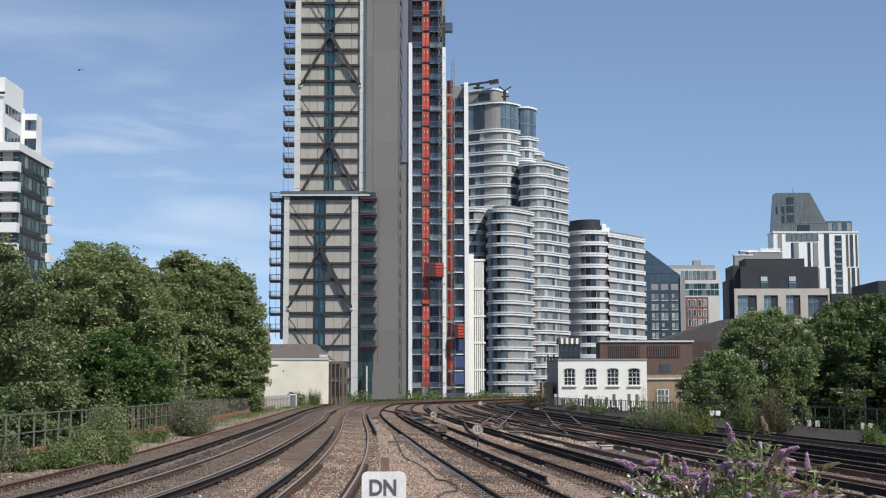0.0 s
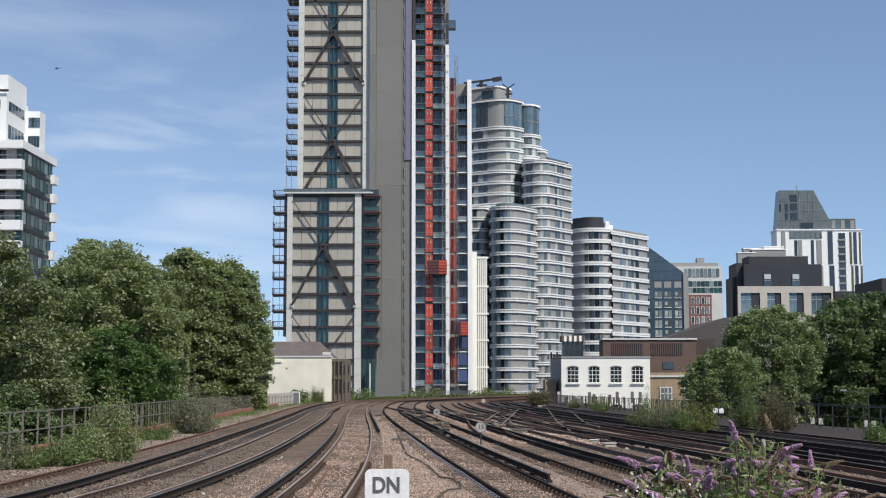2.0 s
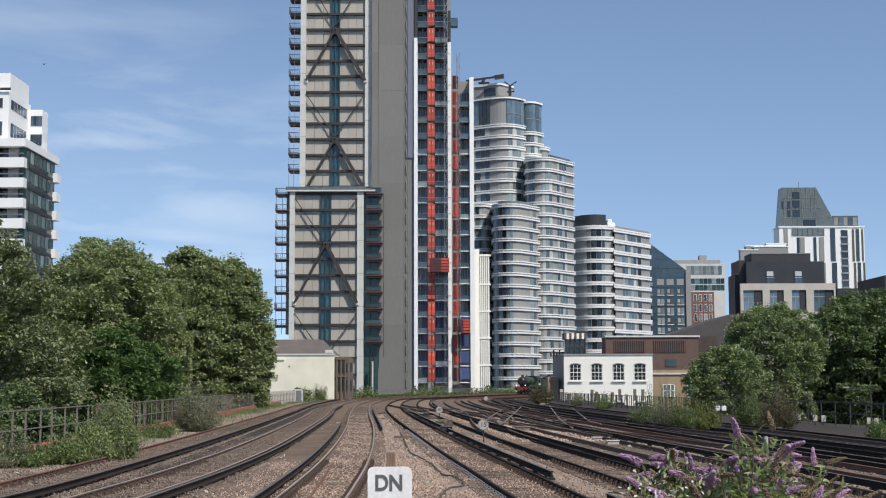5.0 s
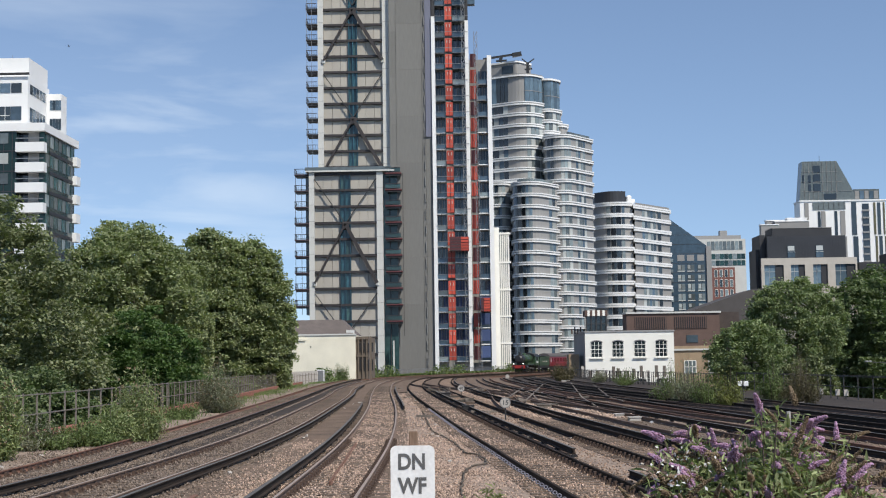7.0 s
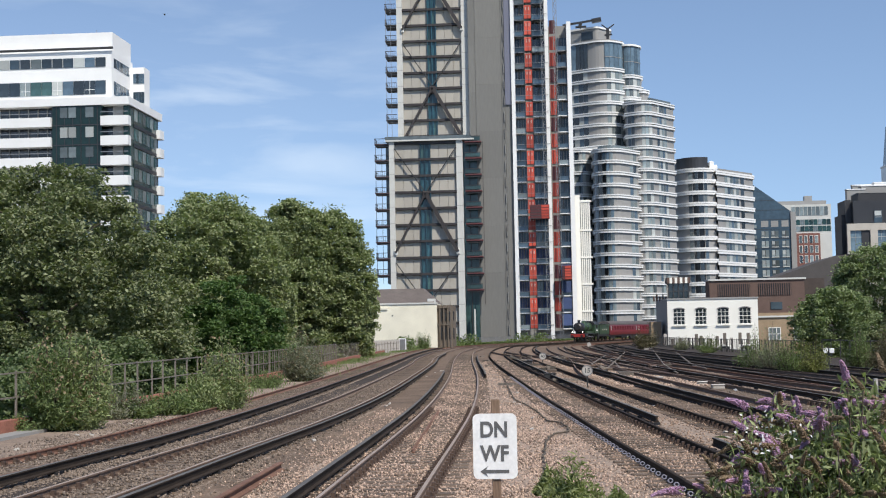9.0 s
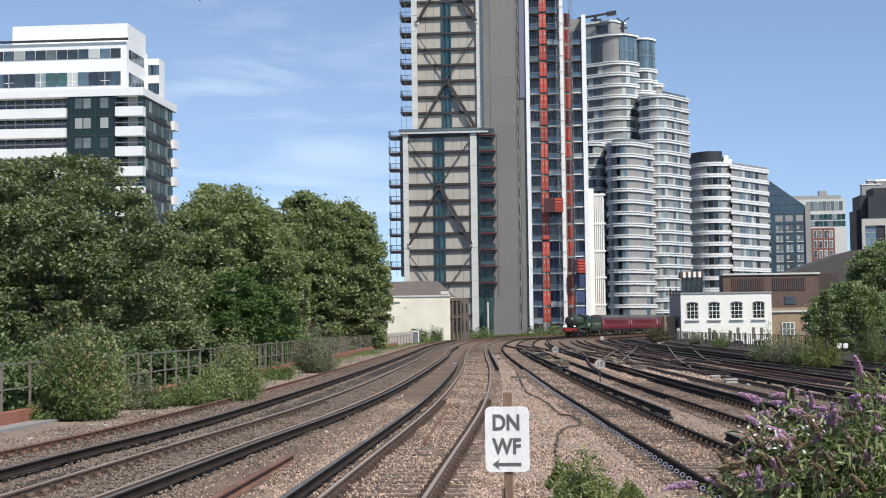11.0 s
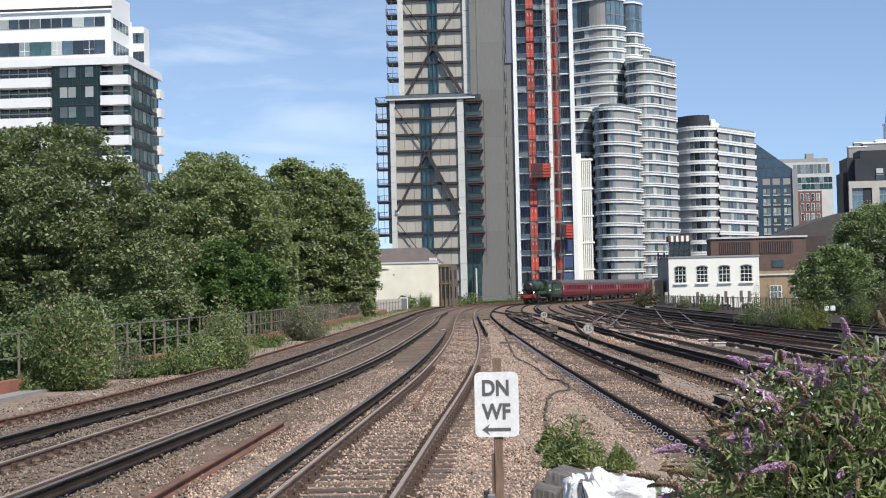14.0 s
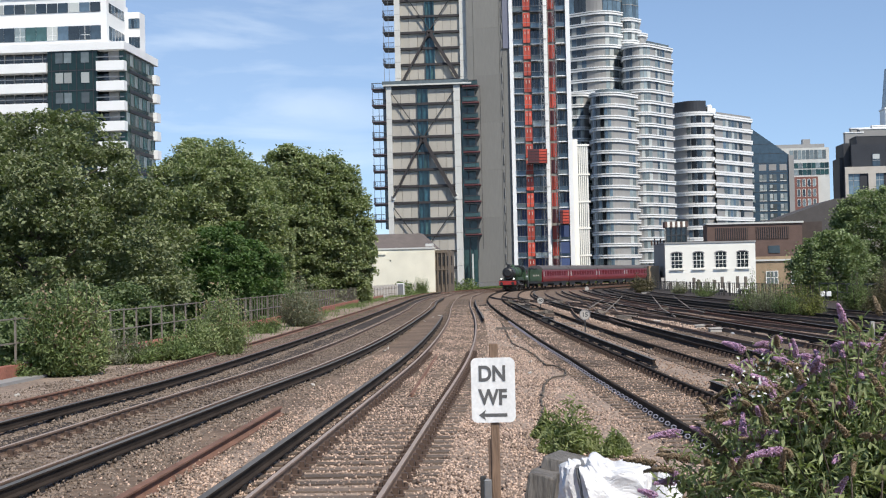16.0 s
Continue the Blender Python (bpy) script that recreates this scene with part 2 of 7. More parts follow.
DEEPGLASS = mat("deep_glass", (0.012, 0.014, 0.017), 0.15, 0, 0.4, 0.2, 0, 1.0, each=0.6, spec=0.25)
BLUEWALL = mat("blue_curtain_wall", (0.045, 0.075, 0.105), 0.2, 0, 0.3, 0.1, 0, 1.0, spec=0.5)
FLANKBRICK = mat("grimy_stock_brick", (0.135, 0.108, 0.082), 0.9, 0, 0.35, 0.8, 0.3, 12.0)
SHADEDLAVENDER = mat("shaded_lavender_panel", (0.15, 0.155, 0.20), 0.5, 0, 0.06, 0.3, 0, 5.0)
SHADEBRICK = mat("shade_dark_brick", (0.06, 0.046, 0.04), 0.9, 0, 0.3, 0.8, 0.3, 12.0)
CHAIRRUST = mat("cast_chair", (0.075, 0.048, 0.036), 0.85, 0, 0.3, 3.0, 0, 20.0)
CONTACT = mat("contact_surface", (0.11, 0.105, 0.10), 0.65, 0.0, 0.3, 1.0, 0, 25.0, spec=0.25)
LAMP = glow("headlamp", (1, 0.97, 0.9), 2.2)
BRACE = mat("brown_steel_brace", (0.034, 0.029, 0.029), 0.6, 0.1, 0.2, 0.6, 0, 8.0)
TOWERGLASS = mat("tower_glass", (0.02, 0.058, 0.075), 0.12, 0, 0.4, 0.2, 0, 1.0, each=0.6, spec=0.5)
DRUMGLASS = mat("curved_blue_glass", (0.10, 0.15, 0.19), 0.15, 0, 0.35, 0.15, 0, 1.0, each=0.3, spec=0.6)
BANDWHITE = mat("pale_band", (0.70, 0.705, 0.70), 0.5, 0, 0.06, 0.4, 0, 8.0)
RUSTDIRT = mat("rust_stained_ballast", (0.19, 0.125, 0.082), 0.95, 0, 0.5, 0.5, 1.0, 9.0, tint=(0.30, 0.21, 0.15))
OFFICEBRICK = mat("dull_red_brick", (0.185, 0.085, 0.07), 0.9, 0, 0.25, 0.9, 0, 14.0)
BANDGREY = mat("grey_band", (0.36, 0.365, 0.36), 0.55, 0, 0.06, 0.3, 0, 6.0)
ZINC = mat("charcoal_zinc", (0.034, 0.036, 0.042), 0.5, 0.2, 0.2, 0.3, 0, 5.0)
OLIVE = mat("olive_glass", (0.10, 0.09, 0.045), 0.3, 0, 0.3, 0.3, 0, 3.0)

# ---------------------------------------------------------------- building helpers
ORIGIN = {}


def thing(name, label, category, at=(0, 0, 0), group="", kind=""):
    ob = new(name)
    ob.location = at
    ob.empty_display_size = 0.3
    ORIGIN[ob] = Vector(at)
    return tagged(ob, label, category, group, kind)


def part(name, bm, material, parent=None, label="", smooth=False):
    """One mesh object out of bm, whose points are in the world, under parent."""
    me = bpy.data.meshes.new(name)
    o = ORIGIN.get(parent, Vector((0, 0, 0)))
    if o.length:
        bmesh.ops.translate(bm, verts=bm.verts, vec=-o)
    bm.to_mesh(me)
    bm.free()
    me.materials.append(material)
    if smooth:
        me.polygons.foreach_set("use_smooth", [True] * len(me.polygons))
    ob = new(name, me)
    ob.parent = parent
    ORIGIN[ob] = o
    return tagged(ob, label)


def setting(name, bm, material, label, category):
    return tagged(part(name, bm, material), label, category, kind="structure")


def piece(name, me, parent, at, label=""):
    """An object on a shared mesh, at a place in the world, under parent."""
    ob = new(name, me)
    ob.parent = parent
    ob.location = Vector(at) - ORIGIN.get(parent, Vector((0, 0, 0)))
    ORIGIN[ob] = Vector(at)
    return tagged(ob, label)


def box(bm, x0, x1, y0, y1, z0, z1):
    v = [bm.verts.new(p) for p in ((x0, y0, z0), (x1, y0, z0), (x1, y1, z0), (x0, y1, z0), (x0, y0, z1), (x1, y0, z1), (x1, y1, z1), (x0, y1, z1))]
    for f in ((3, 2, 1, 0), (4, 5, 6, 7), (0, 1, 5, 4), (1, 2, 6, 5), (2, 3, 7, 6), (3, 0, 4, 7)):
        bm.faces.new([v[i] for i in f])
    return bm


def bx(*a):
    return box(bmesh.new(), *a)


def bevelled(bm, w, seg=1):
    bmesh.ops.bevel(bm, geom=bm.edges[:], offset=w, segments=seg, affect="EDGES", profile=0.6)
    return bm


def bar(bm, a, b, w, h=None):
    """A square bar from a to b."""
    a, b = Vector(a), Vector(b)
    d = (b - a).normalized()
    s = d.cross(Vector((0, 0, 1)))
    s = s.normalized() if s.length > 1e-4 else Vector((1, 0, 0))
    u = s.cross(d)
    h = h or w
    v = [bm.verts.new(p + s * (i * w / 2) + u * (j * h / 2)) for p in (a, b) for i, j in ((-1, -1), (1, -1), (1, 1), (-1, 1))]
    for f in ((3, 2, 1, 0), (4, 5, 6, 7), (0, 1, 5, 4), (1, 2, 6, 5), (2, 3, 7, 6), (3, 0, 4, 7)):
        bm.faces.new([v[i] for i in f])
    return bm


def tube(bm, a, b, r0, r1=None, n=10, caps=True):
    a, b = Vector(a), Vector(b)
    r1 = r0 if r1 is None else r1
    q = (b - a).to_track_quat("Z", "Y")
    rings = [[bm.verts.new(p + q @ Vector((r * math.cos(6.2832 * i / n), r * math.sin(6.2832 * i / n), 0))) for i in range(n)] for p, r in ((a, r0), (b, r1))]
    for i in range(n):
        bm.faces.new((rings[0][i], rings[0][(i + 1) % n], rings[1][(i + 1) % n], rings[1][i]))
    if caps:
        bm.faces.new(rings[0][::-1])
        bm.faces.new(rings[1])
    return bm


def prism(bm, outline, z0, z1):
    lo = [bm.verts.new((x, y, z0)) for x, y in outline]
    hi = [bm.verts.new((x, y, z1)) for x, y in outline]
    n = len(lo)
    for i in range(n):
        bm.faces.new((lo[i], lo[(i + 1) % n], hi[(i + 1) % n], hi[i]))
    bm.faces.new(lo[::-1])
    bm.faces.new(hi)
    return bm


BOXES = {}


def boxmesh(name, dx, dy, dz, material):
    """A shared box mesh, centred on its own origin."""
    key = (name, round(dx, 3), round(dy, 3), round(dz, 3), material.name)
    if key not in BOXES:
        me = bpy.data.meshes.new(name)
        bm = bx(-dx / 2, dx / 2, -dy / 2, dy / 2, -dz / 2, dz / 2)
        bm.to_mesh(me)
        bm.free()
        me.materials.append(material)
        BOXES[key] = me
    return BOXES[key]


def block(name, parent, material, x0, x1, y0, y1, z0, z1, label=""):
    """A shared-mesh box piece between world bounds."""
    return piece(name, boxmesh(name, x1 - x0, y1 - y0, z1 - z0, material), parent, ((x0 + x1) / 2, (y0 + y1) / 2, (z0 + z1) / 2), label)


def scatter(name, points, sizes, shape, faces, material, parent=None, label="", tilt=1.0, rng=None, aim=None):
    """Many small rigid copies of a shape (points, faces), turned at random, joined into one mesh."""
    rng = rng or np.random.default_rng(5)
    n, k = len(points), len(shape)
    a = rng.uniform(0, 6.2832, n)
    b = rng.normal(0, 0.6 * tilt, n)
    c = rng.normal(0, 0.6 * tilt, n)
    ca, sa, cb, sb, cc, sc = np.cos(a), np.sin(a), np.cos(b), np.sin(b), np.cos(c), np.sin(c)
    o = np.zeros(n)
    one = np.ones(n)
    rz = np.stack([ca, -sa, o, sa, ca, o, o, o, one], -1).reshape(n, 3, 3)
    rx = np.stack([one, o, o, o, cb, -sb, o, sb, cb], -1).reshape(n, 3, 3)
    ry = np.stack([cc, o, sc, o, one, o, -sc, o, cc], -1).reshape(n, 3, 3)
    m = rz @ rx @ ry
    v = np.einsum("nij,kj->nki", m, np.asarray(shape, float)) * np.asarray(sizes)[:, None, None] + np.asarray(points)[:, None, :]
    org = np.array(ORIGIN.get(parent, Vector((0, 0, 0))))
    v = (v - org).reshape(-1, 3)
    fk = len(faces[0])
    f = (np.asarray(faces)[None] + (np.arange(n) * k)[:, None, None]).reshape(-1, fk)
    me = bpy.data.meshes.new(name)
    me.vertices.add(len(v))
    me.vertices.foreach_set("co", v.astype(np.float32).ravel())
    me.loops.add(f.size)
    me.loops.foreach_set("vertex_index", f.astype(np.int32).ravel())
    me.polygons.add(len(f))
    me.polygons.foreach_set("loop_start", np.arange(0, f.size, fk, dtype=np.int32))
    me.update(calc_edges=True)
    me.materials.append(material)
    ob = new(name, me)
    ob.parent = parent
    ORIGIN[ob] = Vector(org)
    return tagged(ob, label)


LEAF_SHAPE = [(0, -0.5, 0), (0.32, 0.0, 0.07), (0, 0.55, -0.04), (-0.32, 0.0, 0.07)]
LEAF_FACES = [(0, 1, 2), (0, 2, 3)]
LANCE_SHAPE = [(0, -0.5, 0), (0.13, -0.05, 0.04), (0, 0.6, -0.1), (-0.13, -0.05, 0.04)]
STONE_SHAPE = [(0.5, 0.03, 0.05), (-0.3, 0.42, -0.03), (-0.25, -0.43, 0.04), (0.08, 0.02, 0.36), (-0.04, 0.05, -0.35)]
STONE_FACES = [(0, 1, 3), (1, 2, 3), (2, 0, 3), (1, 0, 4), (2, 1, 4), (0, 2, 4)]

# ---------------------------------------------------------------- lines of the tracks, rail tops at z = 0
TRUNK = [(3.6, 12), (3.05, 20), (2.0, 32), (1.35, 40), (0.5, 50), (-0.27, 60), (-1.62, 78), (-3.7, 107), (-5.35, 135), (-6.25, 160), (-6.6, 182), (-6.5, 200), (-5.75, 213), (-2.3, 227), (1.7, 244),
         (6.8, 262), (12.9, 281), (20.0, 300), (31.0, 322), (48.0, 343), (74.0, 362), (110.0, 374), (160.0, 380), (230.0, 383)]


def smooth_line(pts, step=1.5):
    """A curve through pts (Catmull-Rom), resampled by length."""
    p = [Vector((*q, 0)) for q in pts]
    p = [2 * p[0] - p[1]] + p + [2 * p[-1] - p[-2]]
    fine = []
    for i in range(1, len(p) - 2):
        for j in range(24):
            u = j / 24
            fine.append(0.5 * (2 * p[i] + (p[i + 1] - p[i - 1]) * u + (2 * p[i - 1] - 5 * p[i] + 4 * p[i + 1] - p[i + 2]) * u * u + (3 * p[i] - p[i - 1] - 3 * p[i + 1] + p[i + 2]) * u ** 3))
    fine.append(p[-2])
    for _ in range(30):
        fine = [fine[0]] + [(fine[i - 1] + fine[i] * 2 + fine[i + 1]) / 4 for i in range(1, len(fine) - 1)] + [fine[-1]]
    out, left = [fine[0]], step
    for a, b in zip(fine, fine[1:]):
        d = (b - a).length
        while d >= left:
            a = a + (b - a).normalized() * left
            d -= left
            left = step
            out.append(a)
        left -= d
    return out


def beside(line, off):
    """The line moved off metres to its right."""
    out = []
    for i, p in enumerate(line):
        d = (line[min(i + 1, len(line) - 1)] - line[max(i - 1, 0)]).normalized()
        out.append(p + Vector((d.y, -d.x, 0)) * off)
    return out


MAIN = smooth_line(TRUNK)


def far_end(off, y_from=214):
    """The common far curve, moved sideways, for tracks that join it."""
    return [(p.x, p.y) for p in beside(MAIN, off)[::10] if p.y > y_from and p.x < 140]


LINE_A = smooth_line([(-2.62, 8), (-2.7, 15), (-2.9, 26), (-3.02, 33), (-3.27, 43), (-3.9, 58), (-5.05, 79), (-6.95, 108), (-8.5, 135), (-9.65, 160), (-10.0, 182), (-9.9, 200)] + far_end(-3.5))
LINE_C = smooth_line([(-7.75, 8), (-7.6, 20), (-7.5, 29), (-7.3, 40), (-7.65, 57), (-9.1, 88), (-10.2, 108), (-11.6, 128), (-13.0, 160), (-13.5, 182), (-13.4, 200)] + far_end(-7.0))
LINE_D = smooth_line([(-10.9, 8), (-10.7, 25), (-10.45, 34), (-10.8, 48), (-11.3, 61), (-12.5, 86), (-14.3, 120), (-16.0, 150), (-17.0, 182), (-16.9, 200)] + far_end(-10.5))
SIDE_LINES = [beside(MAIN, 3.35 * k) for k in (1, 2, 3, 4, 5)]


def sweep(bm, line, profile):
    """A profile (side, up) along a line."""
    rings = []
    for i, p in enumerate(line):
        d = (line[min(i + 1, len(line) - 1)] - line[max(i - 1, 0)]).normalized()
        s = Vector((d.y, -d.x, 0))
        rings.append([bm.verts.new(p + s * a + Vector((0, 0, z))) for a, z in profile])
    n = len(profile)
    for r, q in zip(rings, rings[1:]):
        for i in range(n):
            bm.faces.new((r[i], r[(i + 1) % n], q[(i + 1) % n], q[i]))
    for r in (rings[0], rings[-1]):
        bm.faces.new(r)
    bmesh.ops.recalc_face_normals(bm, faces=bm.faces)
    return bm


RAIL = [(-0.07, -0.155), (0.07, -0.155), (0.07, -0.135), (0.012, -0.11), (0.012, -0.045), (0.036, -0.03), (0.036, -0.006), (0.028, 0), (-0.028, 0), (-0.036, -0.006), (-0.036, -0.03), (-0.012, -0.045), (-0.012, -0.11), (-0.07, -0.135)]
CONDUCTOR = [(-0.06, -0.095), (0.06, -0.095), (0.06, -0.075), (0.022, -0.05), (0.022, 0.035), (0.05, 0.05), (0.05, 0.072), (-0.05, 0.072), (-0.05, 0.05), (-0.022, 0.035), (-0.022, -0.05), (-0.06, -0.075)]
CONTACT_TOP = [(-0.046, 0.071), (0.046, 0.071), (0.044, 0.0745), (-0.044, 0.0745)]
CAP = [(-0.029, -0.001), (0.029, -0.001), (0.026, 0.0022), (-0.026, 0.0022)]


def clip(line, y0, y1):
    return [p for p in line if y0 <= p.y <= y1]


def running_track(line, name, label, shiny, near, sleepers=True, plate=RUST, pale=False):
    """Two rails on chairs and sleepers."""
    t = thing(name, label, "railway track", (line[0].x, line[0].y, -0.17), "running tracks")
    for side in (-0.753, 0.753):
        r = part("rail", sweep(bmesh.new(), beside(line, side), RAIL), plate, t)
        if shiny:
            part("railhead", sweep(bmesh.new(), beside(line, side), CAP), RAILHEAD, r, "worn bright running surface")
    if sleepers:
        sl = boxmesh("sleeper", 2.5, 0.25, 0.13, TIMBER)
        ch = chair_mesh(CHAIRRUST)
        clips = {-0.753: clip_mesh() if pale else ch, 0.753: ch}
        dist, todo, count = 0.0, 0.0, 0
        for a, b in zip(line, line[1:]):
            if a.y > near[1]:
                break
            seg = (b - a).length
            while todo < dist + seg:
                p = a + (b - a) * ((todo - dist) / seg)
                todo += 0.6
                if p.y < near[0]:
                    continue
                ang = math.atan2(b.y - a.y, b.x - a.x) - math.pi / 2
                ob = piece("sleeper", sl, t, (p.x, p.y, -0.222 + 0.004 * math.sin(todo * 9)))
                ob.rotation_euler = (0, 0, ang + 0.012 * math.sin(todo * 7))
                count += 1
                if p.y < (75 if pale else 46):
                    s = Vector((math.cos(ang), math.sin(ang), 0))
                    for side in (-0.753, 0.753):
                        c = piece("chair", clips[side], ob, (p.x + s.x * side, p.y + s.y * side, -0.155))
                        c.matrix_parent_inverse = Matrix()
                        c.location = (side, 0, 0.067)
            dist += seg
    return t


def clip_mesh():
    """A dark chair whose outer spring clip is pale."""
    bm = bmesh.new()
    n, big, thin = 12, 0.038, 0.013
    rings = []
    for k in range(n):
        a = 6.2832 * k / n
        ring = []
        for j in range(4):
            b = 6.2832 * j / 4
            u, v, w = (big + thin * math.cos(b)) * math.cos(a), (big + thin * math.cos(b)) * math.sin(a), thin * math.sin(b)
            ring.append(bm.verts.new((-0.115 + u, 0.4 * v + w, 0.06 + 0.8 * v)))
        rings.append(ring)
    for k in range(n):
        p, q = rings[k], rings[(k + 1) % n]
        for j in range(4):
            bm.faces.new((p[j], p[(j + 1) % 4], q[(j + 1) % 4], q[j]))
    bmesh.ops.recalc_face_normals(bm, faces=bm.faces)
    me = bpy.data.meshes.new("chair")
    bm.to_mesh(me)
    bm.free()
    me.materials.append(CHAIRPALE)
    return me


def chair_mesh(material):
    """A cast rail chair: base, two jaws and a bolt each side."""
    bm = bmesh.new()
    box(bm, -0.19, 0.19, -0.09, 0.09, 0, 0.025)
    for s in (-1, 1):
        box(bm, min(s * 0.05, s * 0.12), max(s * 0.05, s * 0.12), -0.05, 0.05, 0.02, 0.105)
        tube(bm, (s * 0.155, 0.0, 0.02), (s * 0.155, 0.0, 0.075), 0.026, n=6)
    me = bpy.data.meshes.new("chair")
    bm.to_mesh(me)
    bm.free()
    me.materials.append(material)
    return me


def conductor(line, off, label, ins=True):
    ln = beside(line, off)
    t = thing("conductor_rail", label, "conductor rail", (ln[0].x, ln[0].y, -0.17), "conductor rails")
    r = part("rail", sweep(bmesh.new(), ln, CONDUCTOR), DARKRAIL, t)
    part("contact_face", sweep(bmesh.new(), ln, CONTACT_TOP), CONTACT, r, "rubbed grey contact face")
    pot = boxmesh("insulator", 0.17, 0.16, 0.08, BLACK)
    for p in ln[::2]:
        if p.y < 75:
            piece("insulator", pot, t, (p.x, p.y, -0.137))
    return t


# ---------------------------------------------------------------- ground
def build_ground():
    bm = bmesh.new()
    g = [bm.verts.new(p) for p in ((-2600, -300, -6), (2600, -300, -6), (2600, 4200, -6), (-2600, 4200, -6))]
    bm.faces.new(g)
    setting("ground", bm, GROUND, "dull grey-brown street ground below the viaduct", "ground")
    # top of the railway viaduct
    left = [(-15.2, -15), (-15.2, 45), (-16.4, 80), (-18.6, 120), (-20.6, 160), (-21.5, 200)] + far_end(-15.0)
    right = [(30, -15), (24.5, 60), (20.5, 110), (15.5, 160), (14.0, 205)] + far_end(20.0)
    l, r = smooth_line(left), smooth_line(right)
    bm = bmesh.new()
    n = 120
    grid = []
    for i in range(n + 1):
        a, b = l[min(len(l) - 1, i * len(l) // n)], r[min(len(r) - 1, i * len(r) // n)]
        grid.append([bm.verts.new((a.x + (b.x - a.x) * j / 24, a.y + (b.y - a.y) * j / 24, -0.185)) for j in range(25)])
    for q, w in zip(grid, grid[1:]):
        for j in range(24):
            bm.faces.new((q[j], q[j + 1], w[j + 1], w[j]))
    for side in (0, -1):
        for q, w in zip(grid, grid[1:]):
            a, b = q[side], w[side]
            c, d = bm.verts.new((b.co.x, b.co.y, -6)), bm.verts.new((a.co.x, a.co.y, -6))
            bm.faces.new((a, b, c, d))
    bmesh.ops.recalc_face_normals(bm, faces=bm.faces)
    setting("track_bed", bm, BALLAST, "broad bed of tan and pinkish crushed-stone ballast", "ballast")


def stones(name, x_of, y0, y1, half, density, size, material, label, seed, lift=0.0):
    """Loose stones over a strip that follows a line."""
    rng = np.random.default_rng(seed)
    n = int((y1 - y0) * 2 * half * density)
    u = rng.uniform(0, 1, n) ** 1.5
    y = y0 + (y1 - y0) * u
    ys = np.array([p.y for p in x_of])
    xs = np.array([p.x for p in x_of])
    x = np.interp(y, ys, xs) + rng.uniform(-half, half, n)
    z = lift - 0.188 + rng.uniform(0, 1, n) ** 5 * 0.045 + 0.012 * np.sin(x * 2.1 + y)
    s = size * rng.uniform(0.6, 1.4, n)
    ob = scatter(name, np.stack([x, y, z], -1), s, STONE_SHAPE, STONE_FACES, material, tilt=2.0, rng=rng)
    tagged(ob, label, "ballast", kind="stuff")


def oily_strip(line, off, half, y0, y1, material, label, lift):
    """A soiled strip of ballast that follows a track."""
    bm = bmesh.new()
    ln = clip(beside(line, off), y0, y1)
    rows = []
    for i, p in enumerate(ln):
        d = (ln[min(i + 1, len(ln) - 1)] - ln[max(i - 1, 0)]).normalized()
        s = Vector((d.y, -d.x, 0))
        w = half * (1 + 0.16 * noise.noise(p * 0.35))
        rows.append([bm.verts.new(p + s * (w * k) + Vector((0, 0, -0.185 + lift - (0.02 if abs(k) > 0.9 else 0)))) for k in (-1, -0.5, 0, 0.5, 1)])
    for a, b in zip(rows, rows[1:]):
        for k in range(4):
            bm.faces.new((a[k], a[k + 1], b[k + 1], b[k]))
    bmesh.ops.recalc_face_normals(bm, faces=bm.faces)
    setting("soiled_ballast", bm, material, label, "ballast")


